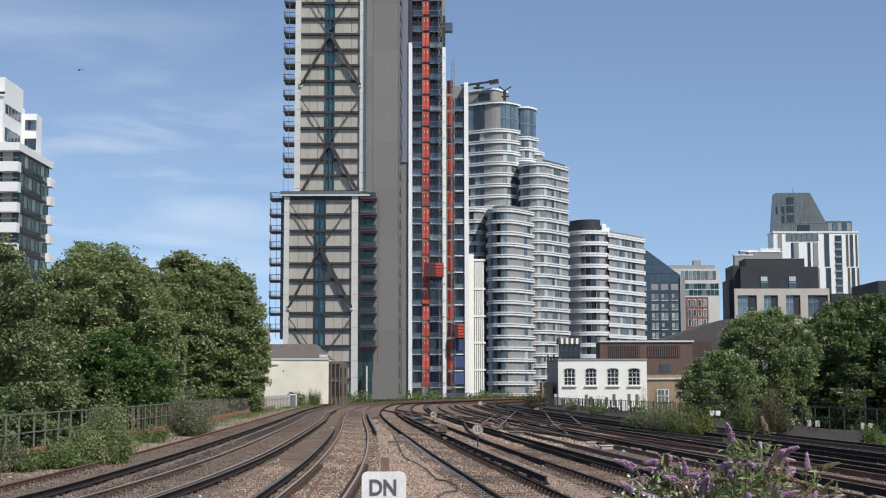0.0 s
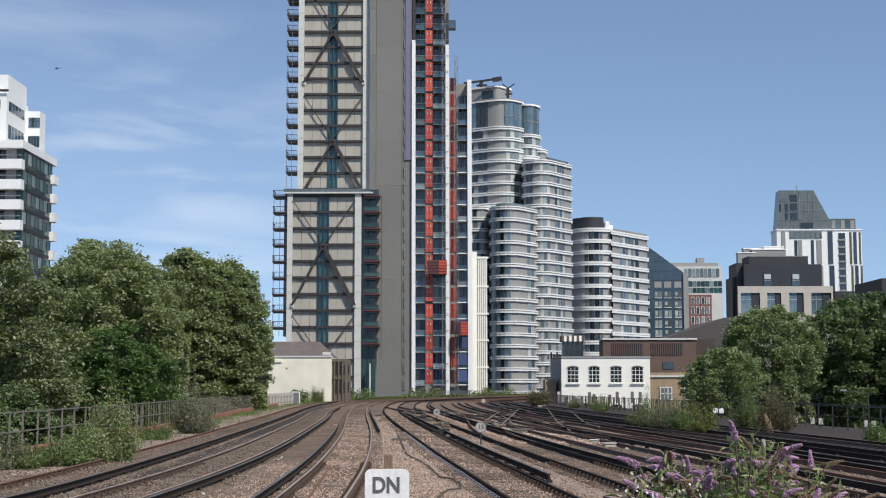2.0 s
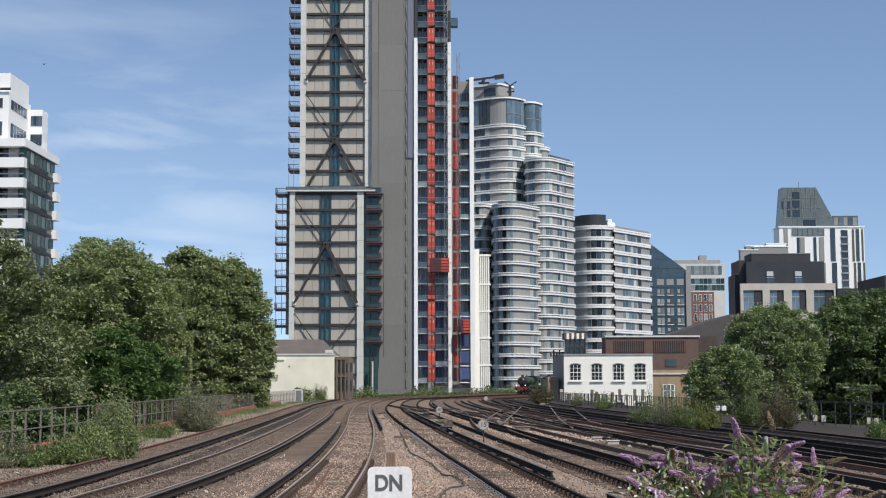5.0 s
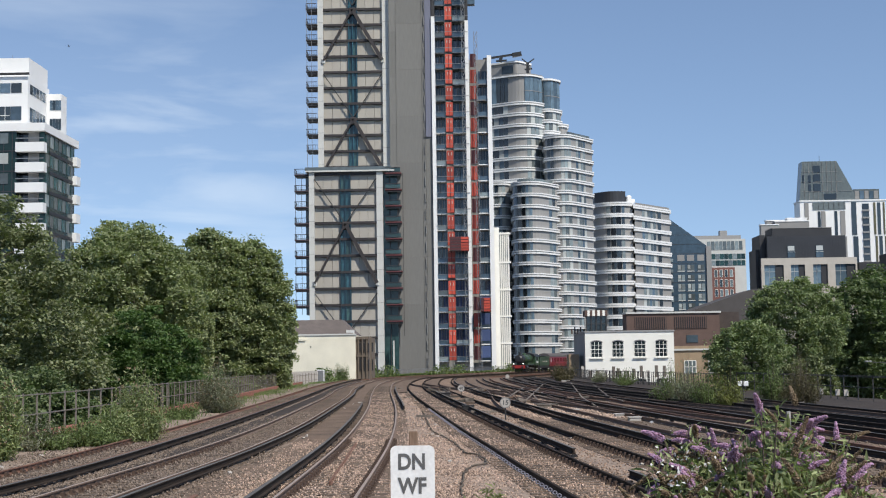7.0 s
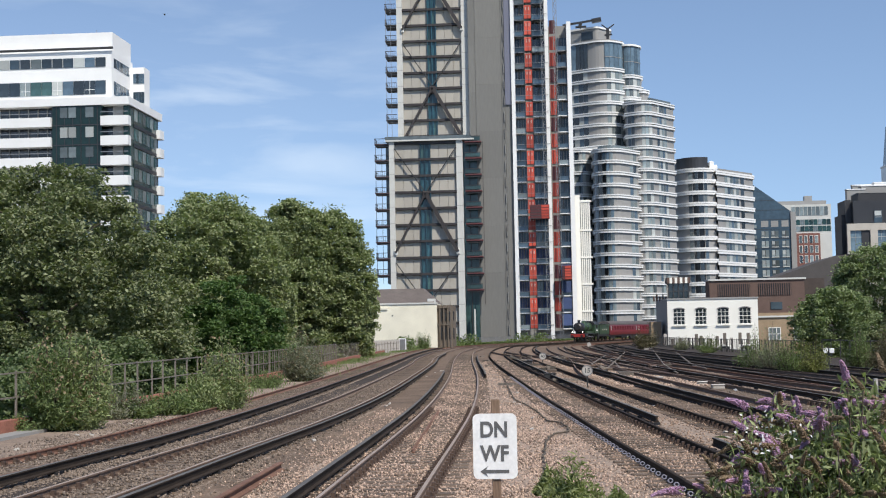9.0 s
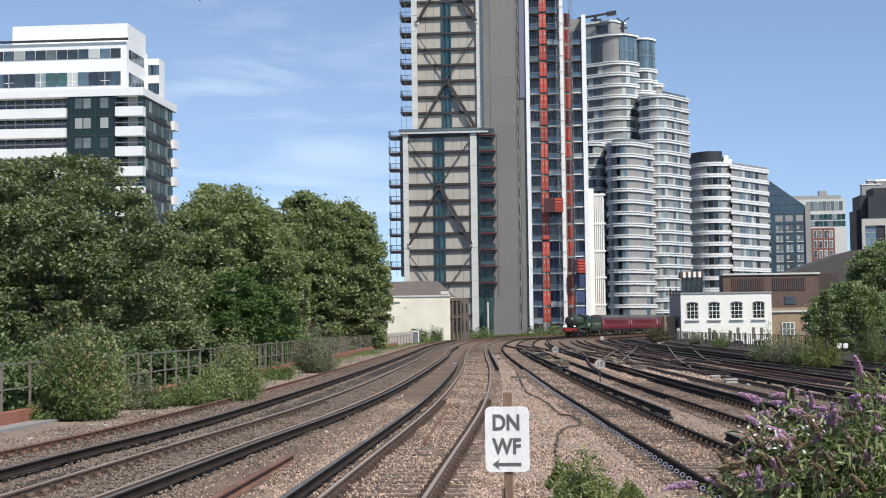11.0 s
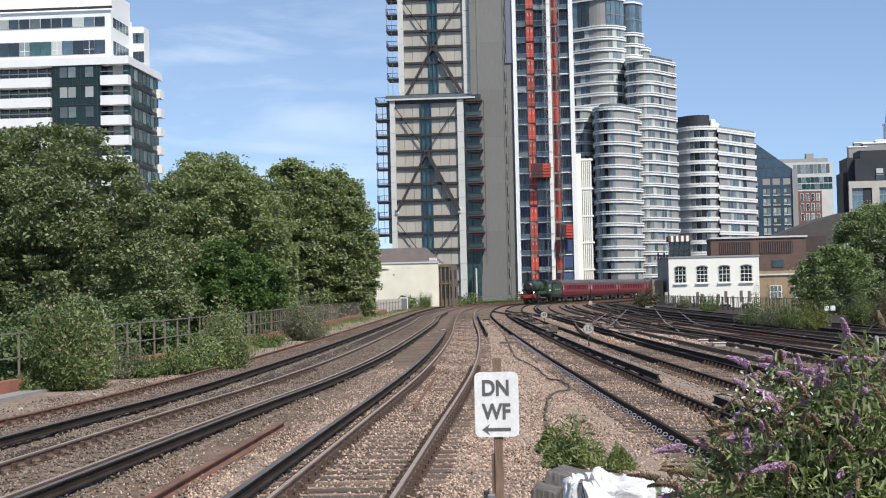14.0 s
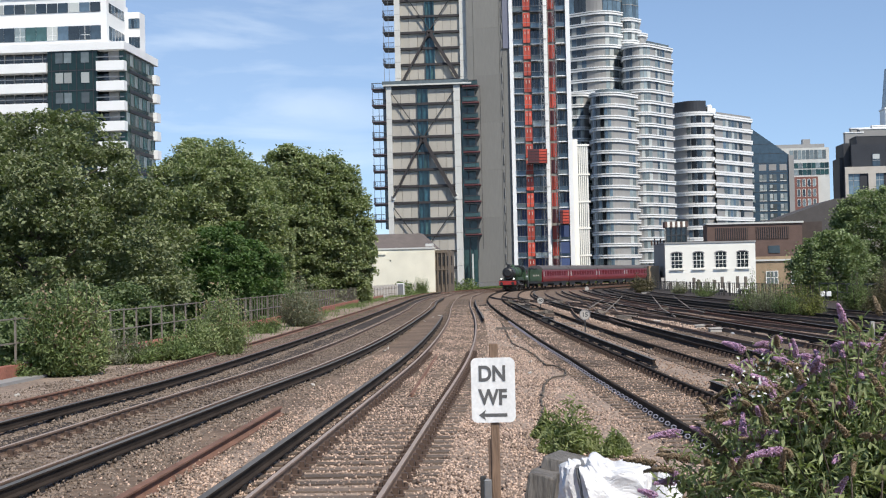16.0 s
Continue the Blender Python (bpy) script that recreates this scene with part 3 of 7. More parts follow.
def build_tracks():
    build_ground()
    oily_strip(MAIN, 2.0, 14.0, 108, 330, DIRT, "brown soiled ballast round the far curve", 0.003)
    oily_strip(LINE_C, 0.1, 1.5, 8, 330, DIRT, "oil-darkened ballast between the rails", 0.012)
    oily_strip(LINE_D, 0.3, 1.2, 8, 330, DIRT, "oil-darkened ballast between the rails", 0.012)
    oily_strip(LINE_A, 0.0, 0.6, 84, 330, DIRT, "oil-darkened ballast between the rails", 0.017)
    oily_strip(LINE_A, -1.95, 0.95, 34, 330, DIRT, "soot-grey ballast between two tracks", 0.006)
    oily_strip(MAIN, 0.15, 1.0, 70, 330, RUSTDIRT, "oil-darkened ballast between the rails", 0.012)
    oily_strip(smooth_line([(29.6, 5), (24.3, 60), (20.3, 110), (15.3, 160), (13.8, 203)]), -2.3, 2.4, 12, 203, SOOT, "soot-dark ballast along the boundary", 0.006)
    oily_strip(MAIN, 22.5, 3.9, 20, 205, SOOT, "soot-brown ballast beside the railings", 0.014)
    oily_strip(LINE_C, 2.0, 0.8, 8, 150, DIRT, "soot-grey ballast beside the third rail", 0.010)
    oily_strip(LINE_D, 1.75, 0.45, 8, 200, SOOT, "soot-dark ballast under the third rail", 0.016)
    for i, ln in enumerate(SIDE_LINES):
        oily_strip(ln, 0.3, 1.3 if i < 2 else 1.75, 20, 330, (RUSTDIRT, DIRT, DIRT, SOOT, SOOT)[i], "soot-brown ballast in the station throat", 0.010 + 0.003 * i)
    running_track(clip(LINE_A, 8, 999), "railway_track", "rusty-brown railway track on timber sleepers in pale ballast", True, (10, 150))
    running_track(clip(LINE_C, 8, 999), "railway_track", "curving railway track with worn rails on dark sleepers", True, (14, 150))
    running_track(clip(LINE_D, 8, 999), "railway_track", "rusty outermost railway track beside the weeds", False, (18, 110), plate=RUST_BRIGHT)
    running_track(clip(MAIN, 12, 999), "railway_track", "dark railway track used by the steam train", False, (16, 120), plate=DARKRAIL, pale=True)
    for i, ln in enumerate(SIDE_LINES):
        running_track(clip(ln, 20, 999), "railway_track", "dark rusty railway track in the station throat", False, (24, 60 if i < 2 else 30), plate=DARKRAIL if i in (0, 3) else RUST_BRIGHT if i == 2 else RUST)
    conductor(clip(LINE_A, 8, 84), -1.17, "dark steel third rail beside a pale-ballasted track")
    conductor(clip(LINE_A, 75, 135), 1.2, "short dark third rail on the far side of the track")
    conductor(clip(LINE_C, 8, 150), 1.15, "dark steel third rail on insulators")
    conductor(clip(LINE_D, 8, 200), 1.12, "dark steel third rail beside rusty track")
    conductor(clip(MAIN, 36, 130), 1.19, "blackened third rail between two tracks")
    conductor(clip(MAIN, 13, 31), 1.22, "blackened third rail ending beside a track")
    for i in (0, 1, 2, 3, 4):
        conductor(clip(SIDE_LINES[i], 30, 200), 1.6 if i % 2 else 1.15, "blackened third rail in the throat")
    stones("loose_ballast", [p + Vector((0.35, 0, 0)) for p in LINE_A], 11, 48, 2.75, 195, 0.054, STONE, "loose pinkish-tan crushed ballast stones", 3)
    stones("loose_ballast", [p + Vector((3.6, 0, 0)) for p in LINE_A], 12, 48, 2.4, 170, 0.054, STONE, "loose pinkish-tan crushed ballast stones", 4)
    stones("loose_ballast", [p + Vector((-0.2, 0, 0)) for p in LINE_C], 15, 42, 1.9, 90, 0.065, STONE_GREY, "loose oily grey ballast stones", 5)
    stones("loose_ballast", [p + Vector((1.7, 0, 0)) for p in LINE_A], 46, 120, 2.5, 26, 0.085, STONE, "loose pinkish-tan crushed ballast stones", 7)
    stones("loose_ballast", [p + Vector((2.2, 0, 0)) for p in MAIN], 26, 100, 3.4, 30, 0.08, STONE_BROWN, "loose rusty-brown crushed ballast stones", 9)
    stones("loose_ballast", [p + Vector((9.5, 0, 0)) for p in MAIN], 30, 90, 4.5, 16, 0.095, STONE_GREY, "loose sooty ballast stones in the throat", 10)
    stones("loose_ballast", [p + Vector((2.05, 0, 0)) for p in LINE_C], 13, 44, 0.75, 150, 0.06, STONE_GREY, "loose soot-grey ballast stones beside the third rail", 15)
    stones("loose_ballast", [p + Vector((2.3, 0, 0)) for p in LINE_C], 14, 46, 0.8, 50, 0.056, STONE, "loose pinkish-tan crushed ballast stones", 16)
    stones("loose_ballast", LINE_C, 15, 75, 1.25, 75, 0.07, STONE_GREY, "oily grey ballast spilt over the sleepers", 21, 0.028)
    stones("loose_ballast", LINE_D, 18, 75, 1.1, 60, 0.07, STONE_GREY, "oily grey ballast spilt over the sleepers", 22, 0.028)
    stones("loose_ballast", LINE_A, 22, 90, 0.7, 40, 0.06, STONE, "pinkish-tan ballast spilt over the sleepers", 23, 0.026)
    stones("loose_ballast", [p + Vector((1.7, 0, 0)) for p in LINE_D], 18, 70, 0.6, 80, 0.065, STONE_GREY, "loose grey ballast stones between two tracks", 17)
    stones("loose_ballast", [p + Vector((6.0, 0, 0)) for p in MAIN], 62, 125, 2.4, 30, 0.12, STONE, "pale ballast heaped among the crossing rails", 18)
    stones("loose_ballast", [p + Vector((-0.6, 0, 0)) for p in LINE_D], 20, 55, 2.3, 90, 0.07, STONE_GREY, "loose grey ballast stones beside the verge", 6)


build_tracks()


# ---------------------------------------------------------------- high-rise under construction
def build_tower():
    y = 308.0
    t = thing("residential_tower", "unfinished high-rise tower with white columns, cream panels and red hoists", "building", (-18.11, y, -6))
    zb = -6.0
    pitch = 3.681
    ztop = 98.17
    zmid = 45.09
    # lower block
    xl0, xl1, xr0, xr1 = -35.56, -34.36, -20.43, -18.98
    part("wall", bx(xl0 + 0.1, xr1 - 0.1, y + 0.6, y + 22, zb, zmid - 0.2), GREY, t)
    for a, b in ((xl0, xl1), (xr0, xr1)):
        giant_column(t, a, b, y, zb, zmid, pitch)
    gl, gr = -28.5, -26.35
    facade(t, xl1, xr0, gl, gr, y, [zmid - 0.25 - pitch * i for i in range(14)], pitch)
    brace(t, xl1, xr0, (gl + gr) / 2, y, 33.37, 20.09)
    brace(t, xl1, xr0, (gl + gr) / 2, y, 6.93, -6.13)
    thin_brace(t, xl1, xr0, (gl + gr) / 2, y, 43.56, 33.37)
    thin_brace(t, xl1, xr0, (gl + gr) / 2, y, 17.83, 8.18)
    part("roof_deck", bx(-36.25, -16.34, y - 1.0, y + 8, zmid, zmid + 0.35), CONCRETE, t)
    part("parapet", bx(-36.39, -16.98, y - 0.9, y - 0.85, zmid + 0.35, zmid + 1.1), GLASSPALE, t)
    # upper block
    y2 = y + 3
    ul0, ul1, ur0, ur1 = -33.7, -32.41, -18.95, -17.4
    part("wall", bx(ul0 + 0.1, ur1 - 0.1, y2 + 0.6, y2 + 20, zmid, ztop), GREY, t)
    for a, b in ((ul0, ul1), (ur0, ur1)):
        giant_column(t, a, b, y2, zmid + 0.5, ztop, 3.637)
    gl2, gr2 = -26.61, -24.81
    up = 3.637
    base = 50.42
    facade(t, ul1, ur0, gl2, gr2, y2, [base + up * i for i in range(13, -2, -1)], up)
    c = (gl2 + gr2) / 2
    brace(t, ul1, ur0, c, y2, 82.89, 71.03)
    brace(t, ul1, ur0, c, y2, 57.57, 45.89)
    thin_brace(t, ul1, ur0, c, y2, 95.1, 83.82)
    thin_brace(t, ul1, ur0, c, y2, 68.01, 57.96)
    # balconies on the near flank
    for i in range(9):
        z = zmid - 0.25 - pitch * (i + 0.0)
        balcony(t, -38.83, xl0, y - 0.5, y + 5, z, PLUM)
    for i in range(13):
        z = base + up * (i + 0.1)
        balcony(t, -36.41, ul0, y2 - 0.2, y2 + 5, z, STEEL)
    for i in range(10):
        z = zmid - 0.25 - pitch * i
        balcony(t, xr1 + 0.5, -14.76, y - 0.9, y + 1.3, z, REDDK)
    cmid = -15.84
    part("corner_post", bx(cmid - 1.75, cmid - 1.6, y + 0.9, y + 1.18, zb, zmid - 0.5), STEEL, t)
    part("glazing", bx(xr1, cmid - 0.004, y + 1.2, y + 8, zb, zmid - 0.5), GLASSTEAL, t, "teal glazed strip")
    part("glazing", bx(-36.38, xl0 - 0.004, y + 0.5, y + 9, 13.2, zmid - 0.3), GLASSDK, t)
    for x in (-36.2, -35.1):
        part("tie_rod", bar(bmesh.new(), (x, y2 - 0.15, zmid), (x, y2 - 0.15, ztop), 0.09), STEELMID, t)
    for x in (-38.58, -37.19):
        part("tie_rod", bar(bmesh.new(), (x, y - 0.45, 13.2), (x, y - 0.45, zmid - 0.4), 0.09), STEEL, t)
    for x in (-15.77, -14.51):
        part("tie_rod", bar(bmesh.new(), (x, y - 0.15, 8.15), (x, y - 0.15, zmid - 0.4), 0.12), STEEL, t)
    part("column", bx(-17.02, -16.71, 306.6, 307.4, zb, 7.14), CONCRETE, t)
    # concrete core, clad in grey panels
    yc = y + 1.4
    cx0, cx1 = -17.41, -7.75
    part("core", bx(cmid, cx1, yc + 0.3, yc + 24, zb, ztop + 10), GREY, t)
    part("core", bx(cx0, cmid - 0.004, yc + 0.3, yc + 24, zmid, ztop + 10), GREY, t)
    seams = [cx0 + 0.02, cmid, -10.03, -9.27, cx1 - 0.02]
    for a, b in zip(seams, seams[1:]):
        z = zb if b > cmid + 0.5 else zmid + 0.4
        while z < ztop:
            block("panel", t, GREY, a + 0.03, b - 0.03, yc, yc + 0.3, z, z + 10.625)
            z += 10.64
    z = zb
    while z < ztop:
        block("cable_bracket", t, GREY2, -9.5, -9.35, yc - 0.35, yc - 0.05, z, z + 2.2)
        z += pitch
    # Lavender panel, its shade put into the darker colour.
    part("side_panel", bx(-9.2, -7.8, yc - 0.3, yc - 0.004, 53.0, ztop), SHADEDLAVENDER, t, "lavender side panel darkened with its shade")
    # balcony face with two hoists
    yf = y + 1
    bays = ((-6.91, -4.69), (-2.97, -0.12), (2.48, 4.83))
    zr = 70.93
    part("wall", bx(-7.61, 0.64, yf + 2.4, yf + 14, zb, ztop), GREY2, t)
    part("wall", bx(0.64, 5.72, yf + 2.4, yf + 14, zb, zr), GREY2, t)
    for x0, x1, z1, m in ((-7.74, -6.91, 80.5, WHITE), (-0.12, 0.71, 79.44, WHITE), (4.83, 5.79, 71.32, WHITE),
                          (-7.61, -6.91, ztop, STEEL), (0.01, 0.64, 86.8, STEEL)):
        z0 = zb if m is WHITE else 79.71
        part("fin", bx(x0, x1, yf - 0.3 if m is WHITE else yf - 0.1, yf + 2.4, z0, z1), m, t, "white vertical fin" if m is WHITE else "unclad dark column")
    fl = 3.671
    z0 = 2.4
    for i in range(26):
        z = z0 + fl * i
        for j, (a, b) in enumerate(bays):
            if j == 2 and z > zr - fl:
                continue
            w = (b - a) / 2
            dark = (SHEET if i < 5 else GLASS) if i < 18 else GLASSDK
            block("window", t, dark if (i + j) % 3 else GLASSDK, a + 0.04, a + w - 0.05, yf + 2.2, yf + 2.36, z + 0.35, z + fl - 0.3)
            block("window", t, dark, a + w + 0.05, b - 0.04, yf + 2.2, yf + 2.36, z + 0.35, z + fl - 0.3)
            for q in (0.25, 0.75):
                xm = a + (b - a) * q
                block("mullion", t, STEELMID, xm - 0.045, xm + 0.045, yf + 2.1, yf + 2.2, z + 0.35, z + fl - 0.3)
            block("prop", t, STEEL, a + (b - a) * (0.35 + 0.3 * ((i * 7 + j * 3) % 5) / 5), a + (b - a) * (0.35 + 0.3 * ((i * 7 + j * 3) % 5) / 5) + 0.12, yf + 0.3, yf + 0.42, z + 0.1, z + fl - 0.1)
            block("slab", t, STEELMID if i > 14 else WHITE, a, b, yf + 0.2, yf + 2.3, z - 0.1, z + 0.12)
            block("balustrade", t, GLASSPALE if (i * 3 + j) % 4 == 0 else GLASS, a + 0.05, b - 0.05, yf + 0.2, yf + 0.26, z + 0.15, z + 1.05)
        block("landing_gate", t, RED, bays[0][1] + 0.1, bays[1][0] - 0.1, yf + 0.1, yf + 0.22, z + 0.22, z + fl * 0.9, "red hoist landing gate")
        block("frame_post", t, STEEL, bays[0][1] - 0.05, bays[0][1] + 0.06, yf + 0.0, yf + 0.2, z, z + fl)
        block("gate_post", t, REDDK, (bays[0][1] + bays[1][0]) / 2 - 0.06, (bays[0][1] + bays[1][0]) / 2 + 0.06, yf + 0.04, yf + 0.1, z + 0.25, z + fl - 0.5)
        for q in (0.42, 1.12):
            block("gate_window", t, SIGNDIRTY, bays[0][1] + q, bays[0][1] + q + 0.17, yf + 0.06, yf + 0.1, z + fl * 0.6, z + fl * 0.78)
        block("scaffold_ledger", t, STEELMID, -7.0, 0.6, yf - 0.5, yf - 0.42, z + 1.0, z + 1.08)
        if z < zr - 2:
            block("landing_gate", t, RED if i % 3 else REDDK, 0.96, 2.29, yf + 0.1, yf + 0.22, z + 0.25, z + fl - 0.35, "red hoist landing gate")
    # hoist masts and cages
    mast(t, -0.5, yf - 1.2, zb, 89.83, 0.75)
    mast(t, 2.29, yf - 1.2, zb, 76.68, 0.75)
    for x0, x1, xs, zc0, zc1 in ((-4.16, -1.64, 0.12, 26.78, 29.94), (2.6, 3.22, 4.72, 13.22, 16.34)):
        cage = part("hoist_cage", bevelled(bx(x0, xs, yf - 3.2, yf - 1.8, zc0, zc1), 0.05), REDDK, t, "red builders' hoist cage")
        for k in range(5):
            za = zc0 + (zc1 - zc0) * (k + 0.12) / 5
            block("cage_slat", cage, RED, x1, xs - 0.1, yf - 3.3, yf - 3.2, za, za + (zc1 - zc0) * 0.15)
            block("cage_slat", cage, STEEL, x0 + 0.1, x1 - 0.1, yf - 3.26, yf - 3.2, za, za + 0.12)
    part("roof_unit", bevelled(bx(0.22, 2.28, yf, yf + 2, 83.24, 85.22), 0.06), GLASS, t, "blue roof plant box")
    # stair of red sheets at the foot
    for i in range(4):
        zz = z0 + fl * (i + 0.2)
        block("site_sheet", t, SHEET, 2.46, 4.59, yf - 0.2, yf - 0.1, zz, zz + fl * 0.7)


def giant_column(t, x0, x1, y, z0, z1, pitch):
    """Precast column units stacked storey by storey, with open joints."""
    col = part("column", bx(x0 + 0.04, x1 - 0.04, y - 0.42, y + 0.8, z0, z1), GREY2, t, "pale concrete giant column")
    z = z1
    while z > z0 + 0.1:
        lo = max(z0, z - pitch)
        block("column_unit", col, CONCRETE, x0, x1, y - 0.5, y - 0.42, lo + 0.035, z - 0.035)
        block("column_unit", col, CONCRETE, x0, x0 + 0.039, y - 0.419, y + 0.8, lo + 0.035, z - 0.035)
        block("column_unit", col, CONCRETE, x1 - 0.039, x1, y - 0.419, y + 0.8, lo + 0.035, z - 0.035)
        z -= pitch


def facade(t, x0, x1, g0, g1, y, levels, pitch):
    """Cream panels between dark floor beams, a glazed strip in the middle."""
    for z in levels:
        if z < -6:
            continue
        block("floor_beam", t, BRACE, x0, x1, y - 0.35, y + 0.3, z - 0.42, z + 0.12, "dark steel floor beam")
        lo, hi = z - pitch + 0.14, z - 0.44
        for a, b in ((x0, g0), (g1, x1)):
            w = (b - a) / 3
            for k in range(3):
                block("panel", t, CREAM, a + w * k + 0.03, a + w * (k + 1) - 0.03, y + 0.2, y + 0.6, lo, hi)
        block("window", t, TOWERGLASS if int(z) % 4 else GLASSTEAL, g0 + 0.1, (g0 + g1) / 2 - 0.1, y + 0.1, y + 0.5, lo, hi)
        block("window", t, TOWERGLASS if int(z) % 5 else GLASSTEAL, (g0 + g1) / 2 + 0.1, g1 - 0.1, y + 0.1, y + 0.5, lo, hi)
    part("mullion", bx((g0 + g1) / 2 - 0.12, (g0 + g1) / 2 + 0.12, y - 0.3, y + 0.5, levels[-1] - pitch, levels[0]), TOWERGLASS, t)
    part("mullion", bx(g0 - 0.14, g0 + 0.1, y - 0.3, y + 0.5, levels[-1] - pitch, levels[0]), TOWERGLASS, t)
    part("mullion", bx(g1 - 0.1, g1 + 0.14, y - 0.3, y + 0.5, levels[-1] - pitch, levels[0]), TOWERGLASS, t)


def brace(t, x0, x1, c, y, ztop, zlow):
    # Right brace is thicker: the shade seen beside it is put into its shape.
    for x, w in ((x0, 0.45), (x1, 0.8)):
        part("brace", bar(bmesh.new(), (c, y - 0.75, ztop), (x, y - 0.75, zlow), 0.6, w), BRACE, t, "dark steel diagonal brace")
        part("brace_node", bevelled(bx(x - 0.45, x + 0.45, y - 0.9, y - 0.3, zlow - 0.7, zlow + 0.7), 0.25), CONCRETE, t)
    part("brace_head", bevelled(bx(c - 0.8, c + 0.8, y - 0.95, y - 0.4, ztop - 1.3, ztop + 0.4), 0.2), BRACE, t)


def thin_brace(t, x0, x1, c, y, ztop, zlow):
    for x in (x0, x1):
        part("tie_rod", bar(bmesh.new(), (x, y - 0.6, ztop), (c, y - 0.6, zlow), 0.2), STEEL, t)


def balcony(t, x0, x1, y0, y1, z, m):
    b = block("balcony", t, m, x0, x1, y0, y1, z - 0.38, z - 0.1, "steel-edged balcony")
    w = round(x1 - x0 - 0.3, 2)
    piece("railing", railing_mesh(w), b, (x0 + 0.05, y0 + 0.06, z - 0.1))
    block("bracket", b, STEEL, x0 + 0.2, x1, y0 + 0.2, y0 + 0.5, z - 0.8, z - 0.5)
    if m is REDDK:
        block("glass_panel", b, GLASSTEAL, x0 + 0.12, x1 - 0.3, y0 + 0.1, y0 + 0.13, z, z + 0.95, "blue-tinted glass balustrade")


def railing_mesh(w):
    """An open balcony railing: handrail and bars."""
    key = ("railing", w)
    if key not in BOXES:
        bm = bmesh.new()
        n = max(3, int(w / 0.4))
        for k in range(n + 1):
            bar(bm, (w * k / n, 0, 0), (w * k / n, 0, 1.15), 0.04)
        bar(bm, (0, 0, 1.15), (w, 0, 1.15), 0.12)
        bar(bm, (0, 0, 0.2), (w, 0, 0.2), 0.08)
        for k in range(7):
            bar(bm, (0, 0.7 * k, 0), (0, 0.7 * k, 1.15), 0.05)
        bar(bm, (0, 0, 1.15), (0, 4.5, 1.15), 0.12)
        me = bpy.data.meshes.new("railing")
        bm.to_mesh(me)
        bm.free()
        me.materials.append(STEEL)
        BOXES[key] = me
    return BOXES[key]


def mast(t, x, y, z0, z1, w):
    """A lattice hoist mast."""
    bm = bmesh.new()
    for sx in (-w / 2, w / 2):
        for sy in (-w / 2, w / 2):
            bar(bm, (x + sx, y + sy, z0), (x + sx, y + sy, z1), 0.09)
    z, k = z0, 1
    while z < z1 - 1.5:
        for sy in (-w / 2, w / 2):
            bar(bm, (x - k * w / 2, y + sy, z), (x + k * w / 2, y + sy, z + 1.5), 0.06)
            bar(bm, (x - w / 2, y + sy, z), (x + w / 2, y + sy, z), 0.06)
        z, k = z + 1.5, -k
    part("hoist_mast", bm, STEELMID, t, "galvanised lattice hoist mast")


# ---------------------------------------------------------------- riverside blocks with white rounded bands
def plan(corners, grow=0.0, n=7):
    """An outline through corners (x, y, radius), anticlockwise, moved outwards by grow."""
    pts = []
    m = len(corners)
    for i, (x, y, r) in enumerate(corners):
        b = Vector((x, y))
        d1 = (b - Vector(corners[i - 1][:2])).normalized()
        d2 = (Vector(corners[(i + 1) % m][:2]) - b).normalized()
        n1, n2 = Vector((d1.y, -d1.x)), Vector((d2.y, -d2.x))
        b = b + (n1 + n2) * (grow / (1 + n1.dot(n2)))
        if r <= 0:
            pts.append((b.x, b.y))
            continue
        r += grow
        th = math.acos(max(-1, min(1, d1.dot(d2))))
        c = b - d1 * (r * math.tan(th / 2)) - n1 * r
        for k in range(n + 1):
            a = th * k / n
            pts.append((c.x + r * (n1.x * math.cos(a) - n1.y * math.sin(a)), c.y + r * (n1.x * math.sin(a) + n1.y * math.cos(a))))
    return pts


def front_strip(corners, a, b, grow, depth):
    """The stretch of the front between x = a and x = b, as a thin closed outline."""
    pts = plan(corners, grow, 12)
    i0 = min(range(len(pts)), key=lambda i: (round(pts[i][0], 3), pts[i][1]))
    i1 = max(range(len(pts)), key=lambda i: (round(pts[i][0], 3), -pts[i][1]))
    run = pts[i0:i1 + 1]
    xs, ys = [q[0] for q in run], [q[1] for q in run]
    a, b = max(a, xs[0] + 0.01), min(b, xs[-1] - 0.01)
    row = [a] + [x for x in xs if a + 0.02 < x < b - 0.02] + [b]
    out = [(x, float(np.interp(x, xs, ys))) for x in row]
    return out + [(x, y + depth) for x, y in out[::-1]]


def shared(name, outline, height, material):
    """A prism standing on z = 0, to be used on many floors."""
    me = bpy.data.meshes.new(name)
    bm = prism(bmesh.new(), outline, 0, height)
    bmesh.ops.recalc_face_normals(bm, faces=bm.faces)
    bm.to_mesh(me)
    bm.free()
    me.materials.append(material)
    return me


